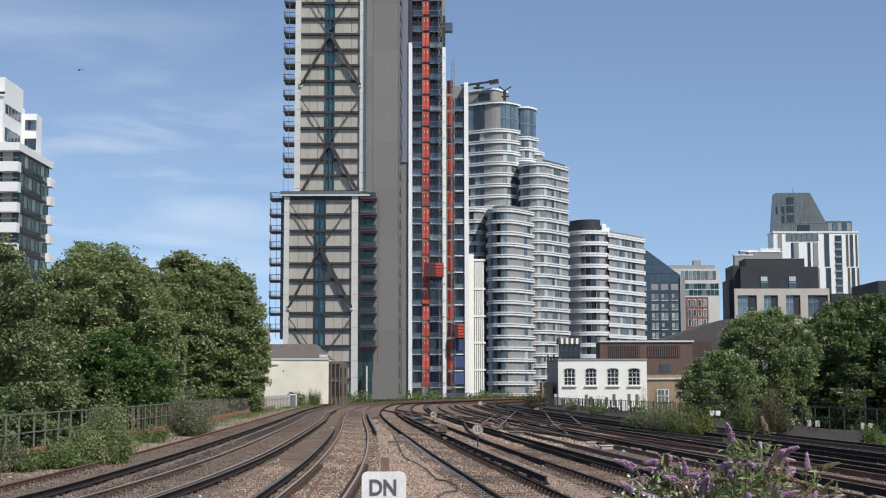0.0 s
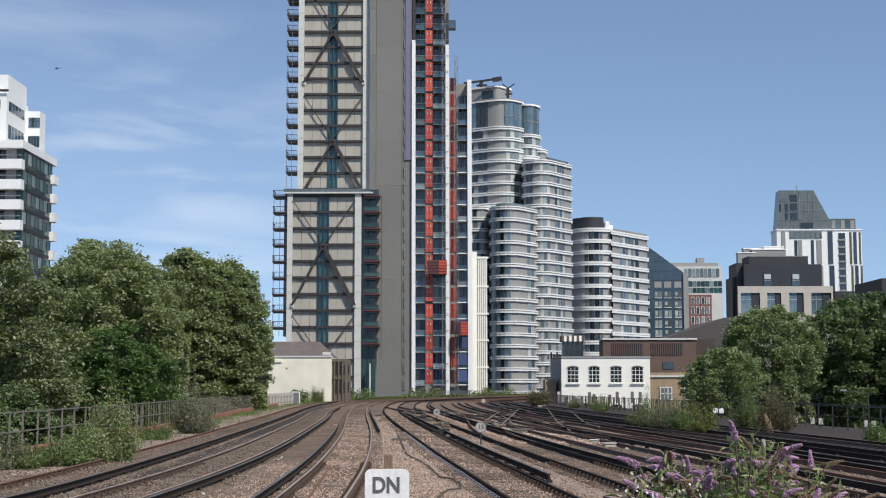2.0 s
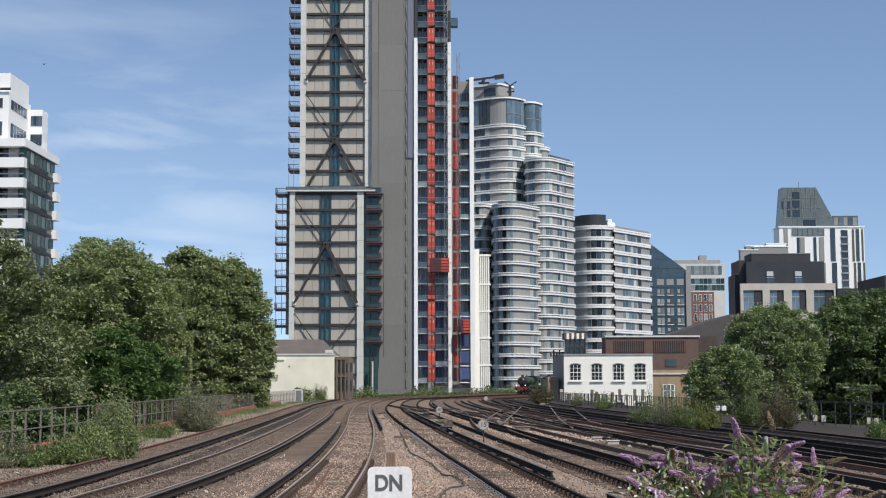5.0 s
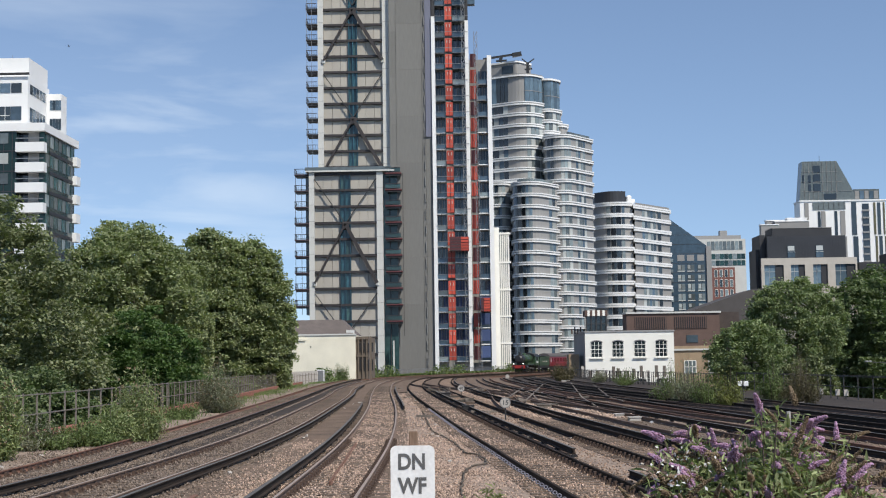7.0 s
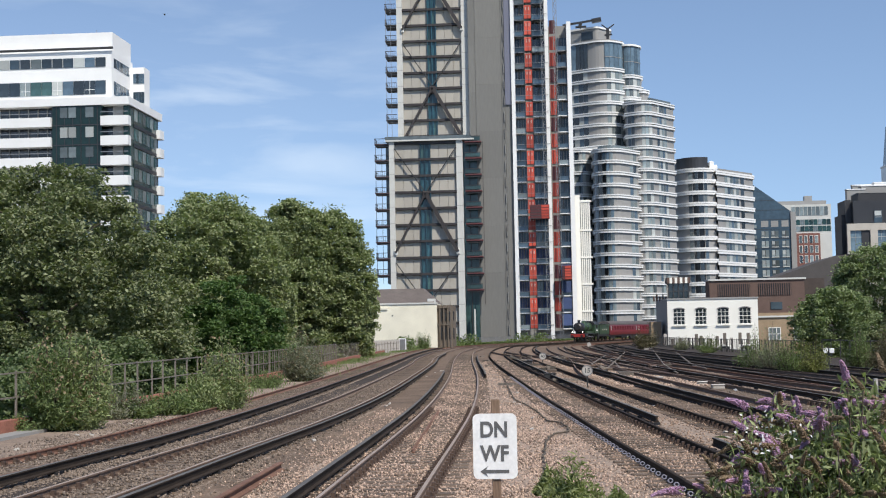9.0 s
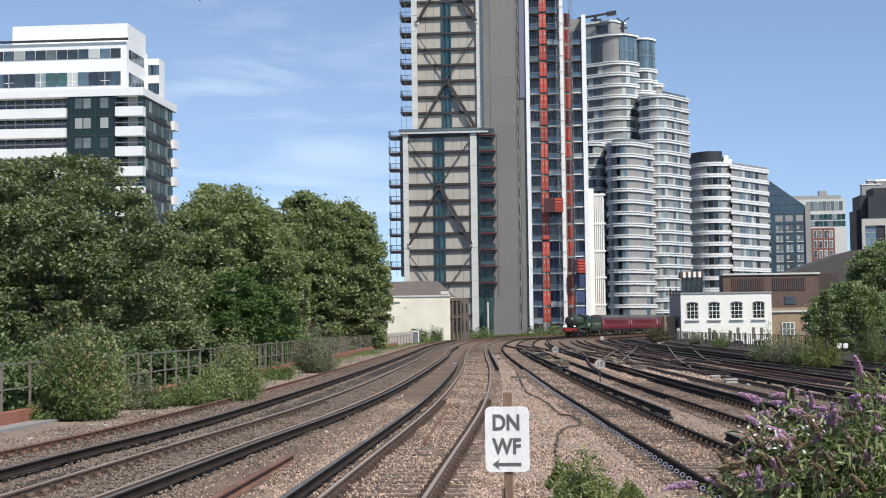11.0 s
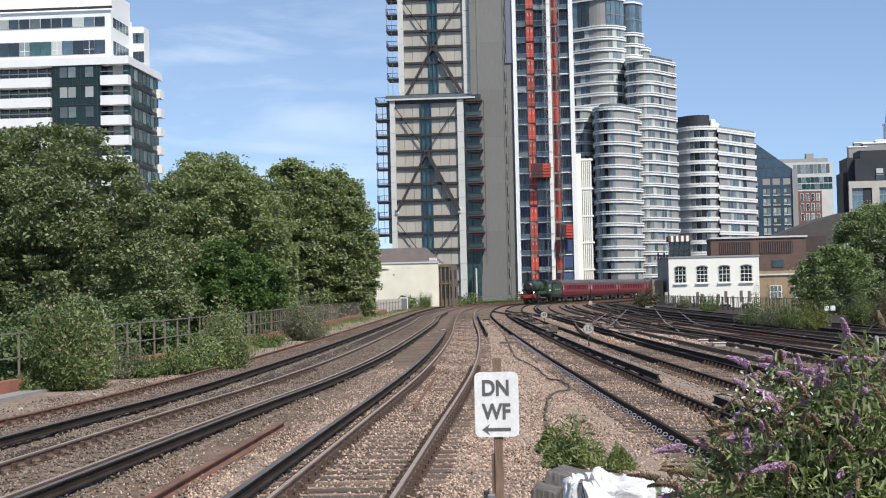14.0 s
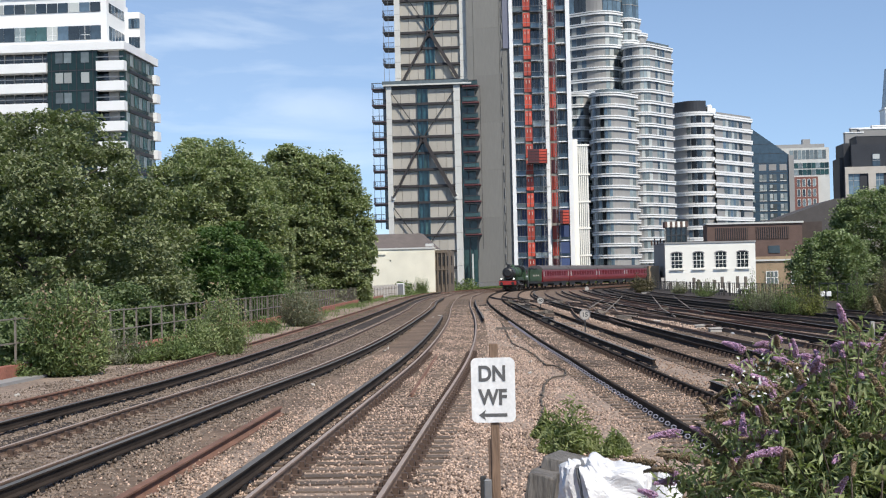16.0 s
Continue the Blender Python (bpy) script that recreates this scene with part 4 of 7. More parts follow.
def banded(t, corners, z0, z1, pitch, wins, wall=GREYSTONE, lip=0.3, skirt=0.4, gap=0.24):
    """A rounded block: grey walls, a white lip and a white skirt at each floor, windows between them."""
    part("wall", prism(bmesh.new(), plan(corners), z0, z1 - 0.1), wall, t)
    lip_me = shared("band", plan(corners, 0.5), lip, BANDWHITE)
    gap_me = shared("band_groove", plan(corners, 0.3), gap, BANDGREY)
    skirt_me = shared("band", plan(corners, 0.44), skirt, BANDWHITE)
    total = lip + gap + skirt
    high = pitch - total
    panes = []
    for a, b, mats, n in wins:
        w = (b - a) / n
        for i in range(n):
            panes.append((i, [shared("window", front_strip(corners, a + w * i + 0.06, a + w * (i + 1) - 0.06, 0.08, 0.3), high - 0.04, m) for m in mats]))
    z, level = z1 - total, 0
    while z > max(z0, -0.5):
        piece("band", lip_me, t, (0, 0, z + skirt + gap), "white rounded floor band")
        piece("band_groove", gap_me, t, (0, 0, z + skirt))
        piece("band", skirt_me, t, (0, 0, z), "white rounded floor band")
        for k, (i, choice) in enumerate(panes):
            piece("window", choice[(level * 5 + i * 3 + k * 2 + (level * level) % 3) % len(choice)], t, (0, 0, z - high + 0.02))
        z -= pitch
        level += 1


def build_riverside():
    t = thing("riverside_apartments", "stepped grey apartment towers with curved white floor bands", "building", (19.82, 372, -6))
    p = 3.079
    dim, pale, mixed = (GLASS, GLASSDK, GLASS, GLASSPALE), (GLASSPALE, BLIND, GLASSPALE), (GLASSPALE, GLASS, BLIND, GLASSPALE)
    # tall rear drum
    rear = [(4.9, 402, 0), (4.9, 386.4, 0), (16.6, 379.4, 5.5), (21.75, 384.8, 2.4), (21.75, 402, 0)]
    banded(t, rear, -6, 74.2, p, [(6.4, 11.6, (GLASS, GLASSDK, GLASSDK, BLIND), 4), (16.7, 21.6, pale, 4)])
    part("penthouse", prism(bmesh.new(), plan(rear, -0.3), 74.0, 81.6), GREYSTONE, t)
    for a, b, m, n in ((6.0, 8.6, DRUMGLASS, 1), (8.6, 11.8, GLASSDK, 3), (16.3, 21.6, DRUMGLASS, 4)):
        for i in range(n):
            x0, x1 = a + (b - a) * i / n + 0.05, a + (b - a) * (i + 1) / n - 0.05
            part("penthouse_glass", prism(bmesh.new(), front_strip(rear, x0, x1, -0.1, 0.3), 74.3, 81.3), m, t, "tall curved blue glass pane")
    part("transom", prism(bmesh.new(), front_strip(rear, 16.3, 21.6, 0.0, 0.3), 77.2, 77.4), GREY2, t)
    part("roof_edge", prism(bmesh.new(), plan(rear, 0.3), 81.36, 81.75), WHITE, t)
    part("roof_edge", prism(bmesh.new(), plan(rear, 0.05), 81.75, 82.1), GREY2, t)
    back = [(3.0, 402, 0), (3.0, 390.4, 0), (14.5, 384.2, 1.0), (18.5, 389, 1.0), (18.5, 402, 0)]
    part("roof_house", prism(bmesh.new(), plan(back), 82.1, 86.0), GREYSTONE, t)
    part("roof_house_edge", prism(bmesh.new(), plan(back, 0.3), 86.0, 86.5), WHITE, t)
    part("roof_window", prism(bmesh.new(), front_strip(back, 10.2, 13.4, 0.08, 0.3), 83.0, 85.3), GLASS, t)
    # roof crane
    crane = bmesh.new()
    bar(crane, (5.0, 384, 87.0), (13.15, 384, 88.1), 0.55)
    bar(crane, (13.15, 384, 87.95), (15.75, 384, 88.35), 1.15)
    bar(crane, (9.7, 384, 86.2), (10.1, 384, 87.6), 1.5, 0.9)
    bar(crane, (8.6, 384, 86.4), (11.6, 384, 86.5), 0.5)
    part("roof_crane", crane, BLACK, t, "dark window-cleaning crane arm")
    davit = bmesh.new()
    bar(davit, (17.34, 382, 82.1), (17.35, 382, 85.31), 0.8)
    bar(davit, (15.78, 382, 86.44), (17.35, 382, 85.15), 0.3)
    bar(davit, (17.35, 382, 85.15), (19.2, 382, 86.4), 0.3)
    bar(davit, (16.5, 382, 83.4), (18.6, 382, 83.6), 0.4)
    part("davit", davit, BLACK, t)
    # second and third drums
    second = [(20.5, 400, 0), (20.5, 385, 1.0), (23.6, 383.6, 2.6), (26.7, 387.5, 1.5), (26.7, 400, 0)]
    banded(t, second, 20, 72.6, p, [(22.0, 26.4, pale, 4)])
    part("penthouse", prism(bmesh.new(), plan(second, -0.5), 72.5, 80.7), GREY2, t)
    for i in range(5):
        part("penthouse_glass", prism(bmesh.new(), front_strip(second, 21.8 + i * 0.97, 22.7 + i * 0.97, -0.2, 0.3), 72.7, 80.5), DRUMGLASS, t, "tall curved blue glass pane")
    part("transom", prism(bmesh.new(), front_strip(second, 21.8, 26.6, -0.12, 0.3), 76.2, 76.4), GREY2, t)
    part("roof_edge", prism(bmesh.new(), plan(second, 0.2), 80.7, 81.2), WHITE, t)
    banded(t, [(24.7, 400, 0), (24.7, 387, 0.5), (27.2, 386.2, 1.0), (28.5, 388.5, 0.8), (28.5, 400, 0)], 20, 68.65, p, [])
    # wing that runs back to the right
    wing = [(20.8, 400, 0), (21.6, 378.6, 0), (26.6, 374.6, 3.6), (35.1, 386.4, 0), (35.1, 400, 0)]
    banded(t, wing, -6, 64.0, p, [(22.0, 23.8, (GLASSDK, GLASS), 2), (25.6, 28.6, pale, 3), (30.0, 33.0, mixed, 4)])
    part("roof_rail", prism(bmesh.new(), front_strip(wing, 27.5, 34.9, -0.6, 0.05), 64.0, 64.9), GLASSPALE, t)
    # front drum, its nose to the left
    nose = [(12.2, 388, 0), (12.2, 371, 5.0), (16.3, 364.9, 4.2), (26.7, 379.4, 0), (26.7, 388, 0)]
    banded(t, nose, -6, 50.1, p, [(12.4, 15.4, (GLASSDK, DEEPGLASS, GLASS, GLASSDK), 3), (15.4, 17.3, (GLASS, DRUMGLASS, GLASSPALE), 2), (21.9, 23.9, mixed, 2)])
    part("roof_terrace", prism(bmesh.new(), plan(nose, -1.2), 50.0, 51.1), GLASSPALE, t)
    banded(t, [(5.0, 392, 0), (5.0, 378.6, 0.5), (10.0, 377.4, 2.5), (12.3, 380.5, 1.5), (12.3, 392, 0)], -6, 51.4, p, [(6.4, 10.4, mixed, 4)])
    # neighbour block
    t2 = thing("curved_apartment_block", "grey apartment block with a curved end and dark roof drum", "building", (47.63, 402, -6))
    p2 = 3.294
    drum = [(36.7, 418, 0), (36.9, 407.5, 4.0), (42.0, 401.0, 5.5), (48.5, 404.6, 2.2), (48.6, 418, 0)]
    banded(t2, drum, -6, 48.1, p2, [(40.4, 41.5, (GLASSPALE, GLASS), 1), (41.6, 44.7, (GLASSDK, DEEPGLASS), 2), (44.8, 45.8, (GLASS, GLASSPALE), 1)], lip=0.5, skirt=0.52, gap=0.12)
    part("roof_drum", prism(bmesh.new(), plan([(37.2, 417, 0), (37.4, 409, 2.5), (42.0, 403.0, 4.5), (46.4, 405.5, 0), (46.4, 417, 0)]), 48.0, 51.5), ZINC, t2, "charcoal roof drum")
    part("roof_plant", bevelled(bx(46.7, 48.2, 405.5, 409, 48.0, 50.3), 0.3), WHITE, t2)
    part("roof_plant", bevelled(bx(48.0, 49.3, 406.5, 409, 48.0, 49.3), 0.2), WHITE, t2)
    side = [(48.75, 424, 0), (48.75, 404.2, 0), (61.4, 421.0, 0), (61.4, 424, 0)]
    banded(t2, side, -6, 47.4, p2, [(51.3, 56.3, (GLASSPALE, BLIND, GLASSPALE, GLASS), 5), (56.9, 58.2, (GLASSDK, DEEPGLASS), 1)], lip=0.5, skirt=0.52, gap=0.1)
    part("roof_rail", prism(bmesh.new(), front_strip(side, 49.0, 61.2, 0.3, 0.05), 47.4, 48.0), GREY2, t2)


def grid_windows(t, m, x0, x1, y, z0, z1, nx, nz, fx=0.6, fz=0.6, frame=None, alt=None):
    """Separate windows, proud of a wall by a few centimetres, with a frame."""
    w, h = (x1 - x0) / nx, (z1 - z0) / nz
    for i in range(nx):
        for j in range(nz):
            cx, cz = x0 + w * (i + 0.5), z0 + h * (j + 0.5)
            win = block("window", t, alt if alt and (i * 5 + j * 3) % 4 == 0 else m, cx - w * fx / 2, cx + w * fx / 2, y - 0.12, y + 0.1, cz - h * fz / 2, cz + h * fz / 2)
            if frame:
                block("window_frame", win, frame, cx - w * fx / 2 - 0.12, cx + w * fx / 2 + 0.12, y - 0.06, y + 0.1, cz - h * fz / 2 - 0.12, cz + h * fz / 2 + 0.12)


def build_skyline():
    # glass wedge
    y = 430.0
    t = thing("glass_wedge_building", "dark blue glass office building with a sloping roofline", "building", (67.59, y, -6))
    bm = bmesh.new()
    pts = [(58.83, -6), (73.55, -6), (73.92, 37.1), (62.79, 45.44), (59.27, 45.44)]
    a = [bm.verts.new((x, y, z)) for x, z in pts]
    b = [bm.verts.new((x, y + 9, z)) for x, z in pts]
    for i in range(5):
        bm.faces.new((a[i], a[(i + 1) % 5], b[(i + 1) % 5], b[i]))
    bm.faces.new(a)
    bm.faces.new(b[::-1])
    bmesh.ops.recalc_face_normals(bm, faces=bm.faces)
    part("glass_body", bm, BLUEWALL, t)
    for r, (za, zb_) in enumerate(((32.4, 34.3), (29.1, 31.2), (26.1, 28.1), (23.0, 25.3), (20.0, 22.2), (17.2, 19.2), (14.2, 16.3))):
        for x0, x1 in ((64.8, 67.0), (67.8, 70.0), (71.0, 73.1)):
            if r == 0:
                block("panel", t, GREYSTONE, x0, x1, y - 0.1, y + 0.1, za, zb_, "blank grey panel")
                continue
            win = block("window", t, GLASSPALE, x0, x1, y - 0.1, y + 0.1, za, zb_)
            block("window_frame", win, CONCRETE, x0, x1, y - 0.14, y - 0.1, za, za + 0.22)
            block("window_frame", win, STEEL, (x0 + x1) / 2 - 0.1, (x0 + x1) / 2 + 0.1, y - 0.14, y - 0.1, za + 0.22, zb_)
            block("blind", win, BLIND if (r * 3 + int(x0)) % 3 else GLASSDK, x0 + 0.15, x0 + 0.95, y - 0.13, y - 0.1, za + 0.9, zb_ - 0.1)
        for x0 in (59.4, 61.6):
            block("balcony", t, GLASSPALE, x0, x0 + 1.7, y - 0.9, y - 0.02, za - 0.3, za + 0.7, "pale green glass balcony")
    for k in range(11):
        z = 14.0 + 2.95 * k
        block("mullion", t, STEEL, 59.3, min(73.6, 62.6 + (45.4 - z) * 1.33), y - 0.04, y + 0.02, z - 0.05, z + 0.05)
    part("end_wall", bx(73.72, 75.3, y - 0.5, y + 9, -6, 36.92), GREYSTONE, t)
    # glazed office behind
    y = 520.0
    t = thing("office_building", "pale office building with green glass upper storeys", "building", (96.58, y, -6))
    part("wall", bx(84.9, 104.01, y, y + 10, -6, 46.69), CONCRETE, t)
    part("penthouse", bx(84.9, 103.16, y + 4, y + 9, 46.69, 48.41), GREYSTONE, t)
    part("chimney", bx(95.43, 98.2, y + 5, y + 8, 47.98, 50.33), GREYSTONE, t)
    grid_windows(t, GLASSPALE, 89.56, 102.96, y, 42.21, 46.26, 9, 1, 0.85, 0.8)
    grid_windows(t, GLASSGN, 91.05, 103.81, y, 36.45, 41.35, 8, 2, 0.9, 0.8, None, GLASSPALE)
    part("brick_wall", bx(90.88, 99.57, y - 1, y - 0.02, -6, 35.96), OFFICEBRICK, t)
    grid_windows(t, GLASSPALE, 91.52, 99.15, y - 1, 24.52, 35.54, 4, 3, 0.5, 0.7, WHITEPAINT, GLASSDK)
    # distant twin-clad tower
    y = 700.0
    t = thing("distant_tower", "distant white-ribbed tower with a sloping glass crown", "building", (187.87, y, -6))
    x0, x1 = 165.89, 211.52
    zt = 80.37
    part("wall", bx(x0 + 1, x1 - 1.5, y + 1, y + 13, -6, zt), WHITE, t)
    part("parapet", bx(x0 + 0.6, x1 - 1.2, y + 0.6, y + 13.4, zt, zt + 0.7), WHITE, t)
    block("glass_band", t, CROWN, 173.3, 189.8, y + 0.7, y + 1.3, 76.2, 79.9)
    for q in range(6):
        block("mullion", t, STEEL, 176.0 + q * 2.6, 176.2 + q * 2.6, y + 0.6, y + 0.72, 76.2, 79.9)
    # tall dark slots between white piers, in two staggered stacks
    for a, b, m, top in ((169.2, 171.2, GREY2, 79.9), (175.8, 177.1, GLASSDK, 75.4), (177.5, 179.6, GREY2, 75.4), (184.2, 185.6, GLASSDK, 75.4), (187.0, 189.5, GREY2, 75.4),
                         (192.8, 195.2, GLASSDK, 79.9), (203.9, 204.9, OLIVE, 79.5), (205.8, 207.4, GLASSDK, 79.5), (208.7, 209.5, OLIVE, 79.5)):
        for k, (za, zb_) in enumerate(((63.2, top), (45.0, 62.4), (20.0, 44.2))):
            dx = (0.0, 0.5, -0.3)[k]
            block("window", t, m, a + dx, b + dx, y + 0.7, y + 1.3, za, zb_)
    for k in range(12):
        z = 78.6 - 3.7 * k
        block("balcony_recess", t, GLASSDK, 198.2, 201.6, y + 0.8, y + 1.2, z - 2.6, z + 0.4)
        block("balcony", t, GREY2, 198.1, 201.7, y + 0.3, y + 1.1, z - 3.5, z - 2.7)
    # sloping crown and the low glazed storey beside it
    bm = bmesh.new()
    pts = [(166.9, zt + 0.7), (194.64, zt + 0.7), (194.74, 84.4), (186.2, 101.0), (168.8, 101.0)]
    a = [bm.verts.new((x, y + 1.2, z)) for x, z in pts]
    b = [bm.verts.new((x, y + 9, z)) for x, z in pts]
    for i in range(5):
        bm.faces.new((a[i], a[(i + 1) % 5], b[(i + 1) % 5], b[i]))
    bm.faces.new(a)
    bm.faces.new(b[::-1])
    bmesh.ops.recalc_face_normals(bm, faces=bm.faces)
    part("glass_crown", bm, CROWN, t, "grey glazed sloping crown")
    for q in range(8):
        x = 169.6 + q * 2.3
        zq = 100.9 if x < 186 else 100.9 - (x - 186.2) * 1.95
        block("seam", t, GREY2, x - 0.07, x + 0.07, y + 1.0, y + 1.22, zt + 0.8, zq)
    for z in (85.6, 90.4, 95.6):
        block("seam", t, GREY2, 168.0, 193.2 if z < 86 else 188.5 if z < 95 else 186.5, y + 1.02, y + 1.22, z - 0.08, z + 0.08)
    for x0_, x1_, za, zb_ in ((174.1, 177.7, 95.3, 98.7), (174.1, 177.7, 90.6, 94.3), (174.1, 177.7, 85.7, 89.5), (171.5, 172.9, 90.2, 93.9), (171.5, 172.9, 85.7, 89.3), (168.6, 169.5, 90.2, 93.9), (179.2, 185.6, 81.3, 84.4)):
        block("window", t, GLASSDK, x0_, x1_, y + 0.95, y + 1.2, za, zb_)
    part("podium_storey", bx(194.7, 207.4, y + 2, y + 12, zt + 0.7, 86.5), CROWN, t)
    for q in range(5):
        block("window", t, GLASS if q % 2 else GREY2, 195.2 + q * 2.4, 197.2 + q * 2.4, y + 1.85, y + 2.02, zt + 1.2, 85.6)
    part("aerial", bar(bmesh.new(), (178.5, y + 5, 101), (178.5, y + 5, 104.5), 0.18), STEEL, t)
    t.location.x += 1.4
    # charcoal roof storey over a pale brick storey
    y = 330.0
    t = thing("mansard_apartment_block", "apartment block with pale brick storey and charcoal roof storey", "building", (80.93, y, -6))
    part("wall", bx(70.4, 91.6, y + 0.7, y + 14, -6, 25.7), GREY2, t)
    part("lintel", bx(69.6, 92.3, y, y + 0.7, 24.15, 25.75), PALEBRICK, t, "pale brick lintel band")
    part("base_wall", bx(69.6, 92.3, y, y + 0.7, -6, 19.0), PALEBRICK, t)
    for a, b in ((69.6, 70.3), (74.9, 76.6), (79.95, 81.85), (85.3, 87.1), (91.9, 92.3)):
        part("pier", bx(a, b, y, y + 0.7, 19.0, 24.15), PALEBRICK, t, "pale brick pier")
    for x0, x1 in ((70.3, 74.9), (76.6, 79.95), (81.85, 85.3), (87.1, 91.9)):
        w = (x1 - x0) * 0.58
        win = block("window", t, DRUMGLASS, x0, x0 + w, y + 0.5, y + 0.68, 19.0, 24.1)
        block("panel", t, BLACKCLAD, x0 + w, x1, y + 0.35, y + 0.68, 19.0, 24.15)
        block("glazing_bar", win, BLIND, x0, x0 + w, y + 0.44, y + 0.5, 22.5, 22.62)
        block("glazing_bar", win, BLIND, x0 + w * 0.45, x0 + w * 0.45 + 0.08, y + 0.44, y + 0.5, 19.0, 24.1)
    part("roof_storey", bx(71.4, 90.1, y + 1.2, y + 13, 25.75, 31.1), ZINC, t, "charcoal standing-seam roof storey")
    for q in range(27):
        x = 71.6 + q * 0.7
        block("seam", t, ZINC, x - 0.02, x + 0.02, y + 1.17, y + 1.2, 25.8, 31.05)
    part("wing", bx(70.0, 71.39, y + 3.2, y + 12, -6, 31.6), BLACKCLAD, t)
    part("wing", bx(69.2, 69.99, y + 4.2, y + 12, -6, 28.2), BLACKCLAD, t)
    part("roof_slab", bx(72.9, 87.1, y + 2.2, y + 10, 31.1, 33.05), BLACKCLAD, t, "dark overhanging plant screen")
    part("roof_slab_edge", bx(72.8, 87.2, y + 2.1, y + 10, 33.05, 33.2), GREY2, t)
    for a, b, z1, d, m in ((73.2, 77.6, 35.2, 16, GREYSTONE), (77.2, 85.6, 36.2, 18, GREY2), (80.5, 85.4, 37.0, 19, WHITE), (75.5, 82.5, 36.6, 20, GREYSTONE)):
        part("rear_roof", bx(a, b, y + d, y + d + 2, -6, z1), m, t)
        part("rear_roof_edge", bx(a - 0.15, b + 0.15, y + d - 0.15, y + d + 2, z1, z1 + 0.25), WHITE, t)
    for u in (0, 1):
        xa = (76.14, 82.9)[u]
        win = block("dormer_window", t, GLASS, xa, xa + 1.76, y + 1.0, y + 1.3, 25.9, 28.8)
        block("blind", win, BLIND, xa + 0.1, xa + 1.66, y + 0.96, y + 1.0, 27.6, 28.7)
        block("glazing_bar", win, BLIND, xa, xa + 1.76, y + 0.94, y + 1.0, 27.2, 27.3)
    part("annexe", bx(93.29, 116.07, y + 2, y + 20, -6, 24.64), BLACKCLAD, t)
    t = thing("dark_block", "charcoal apartment block seen at its edge", "building", (99.98, 300, -6))
    part("wall", bx(94.59, 112.24, 300, 320, -6, 25.31), BLACKCLAD, t)
    # low brick depot with louvres
    y = 236.0
    t = thing("brick_depot", "brown brick depot with louvred attic and stock-brick base", "building", (35.11, y, -6))
    part("wall", bx(26.66, 42.41, y, y + 6, 4.45, 10.0), BROWNBRICK, t)
    part("base_wall", bx(26.66, 42.41, y - 0.1, y + 6, -6, 4.45), YELLOWBRICK, t)
    part("string_course", bx(26.66, 42.02, y - 0.35, y, 3.68, 3.97), CONCRETE, t)
    # Dark brick colour holds the shade at this end of the depot.
    part("rear_wall", bx(42.42, 46.2, y + 2.5, y + 6, -6, 10.2), SHADEBRICK, t, "rear wall coloured dark for the shade at the depot's end")
    part("coping", bx(26.51, 42.67, y - 0.25, y + 6, 10.0, 10.29), CONCRETE, t)
    for a, b in ((28.02, 33.4), (34.74, 40.22)):
        part("louvre_recess", bx(a, b, y - 0.04, y + 0.1, 7.41, 9.42), BLACK, t)
        n = 15
        for i in range(n):
            xx = a + (b - a) * (i + 0.5) / n
            block("louvre", t, BROWNBRICK, xx - 0.08, xx + 0.08, y - 0.16, y - 0.02, 7.41, 9.42)
    win = block("window", t, GLASSDK, 36.72, 38.64, y - 0.1, y + 0.1, 5.01, 6.26)
    for x0, x1 in ((36.26, 38.18), (40.38, 42.3)):
        win = block("window", t, GLASSPALE, x0, x1, y - 0.2, y + 0.1, -0.14, 1.96)
        for i in range(4):
            xx = x0 + (x1 - x0) * i / 3
            block("glazing_bar", win, WHITEPAINT, xx - 0.06, xx + 0.06, y - 0.26, y - 0.2, -0.14, 1.96)
        for i in range(3):
            zz = -0.14 + i * 1.05
            block("glazing_bar", win, WHITEPAINT, x0, x1, y - 0.27, y - 0.2, zz - 0.05, zz + 0.05)
    t = thing("long_shed_roof", "dark shed with a long sloping grey roof", "building", (49.73, 262, -6))
    bm = bmesh.new()
    pts = [(41.17, -6), (58.25, -6), (58.37, 15.5), (53.01, 15.08), (41.17, 11.04)]
    a = [bm.verts.new((x, 262, z)) for x, z in pts]
    b = [bm.verts.new((x, 285, z)) for x, z in pts]
    for i in range(5):
        bm.faces.new((a[i], a[(i + 1) % 5], b[(i + 1) % 5], b[i]))
    bm.faces.new(a)
    bm.faces.new(b[::-1])
    bmesh.ops.recalc_face_normals(bm, faces=bm.faces)
    part("roofed_hall", bm, SHEDROOF, t)


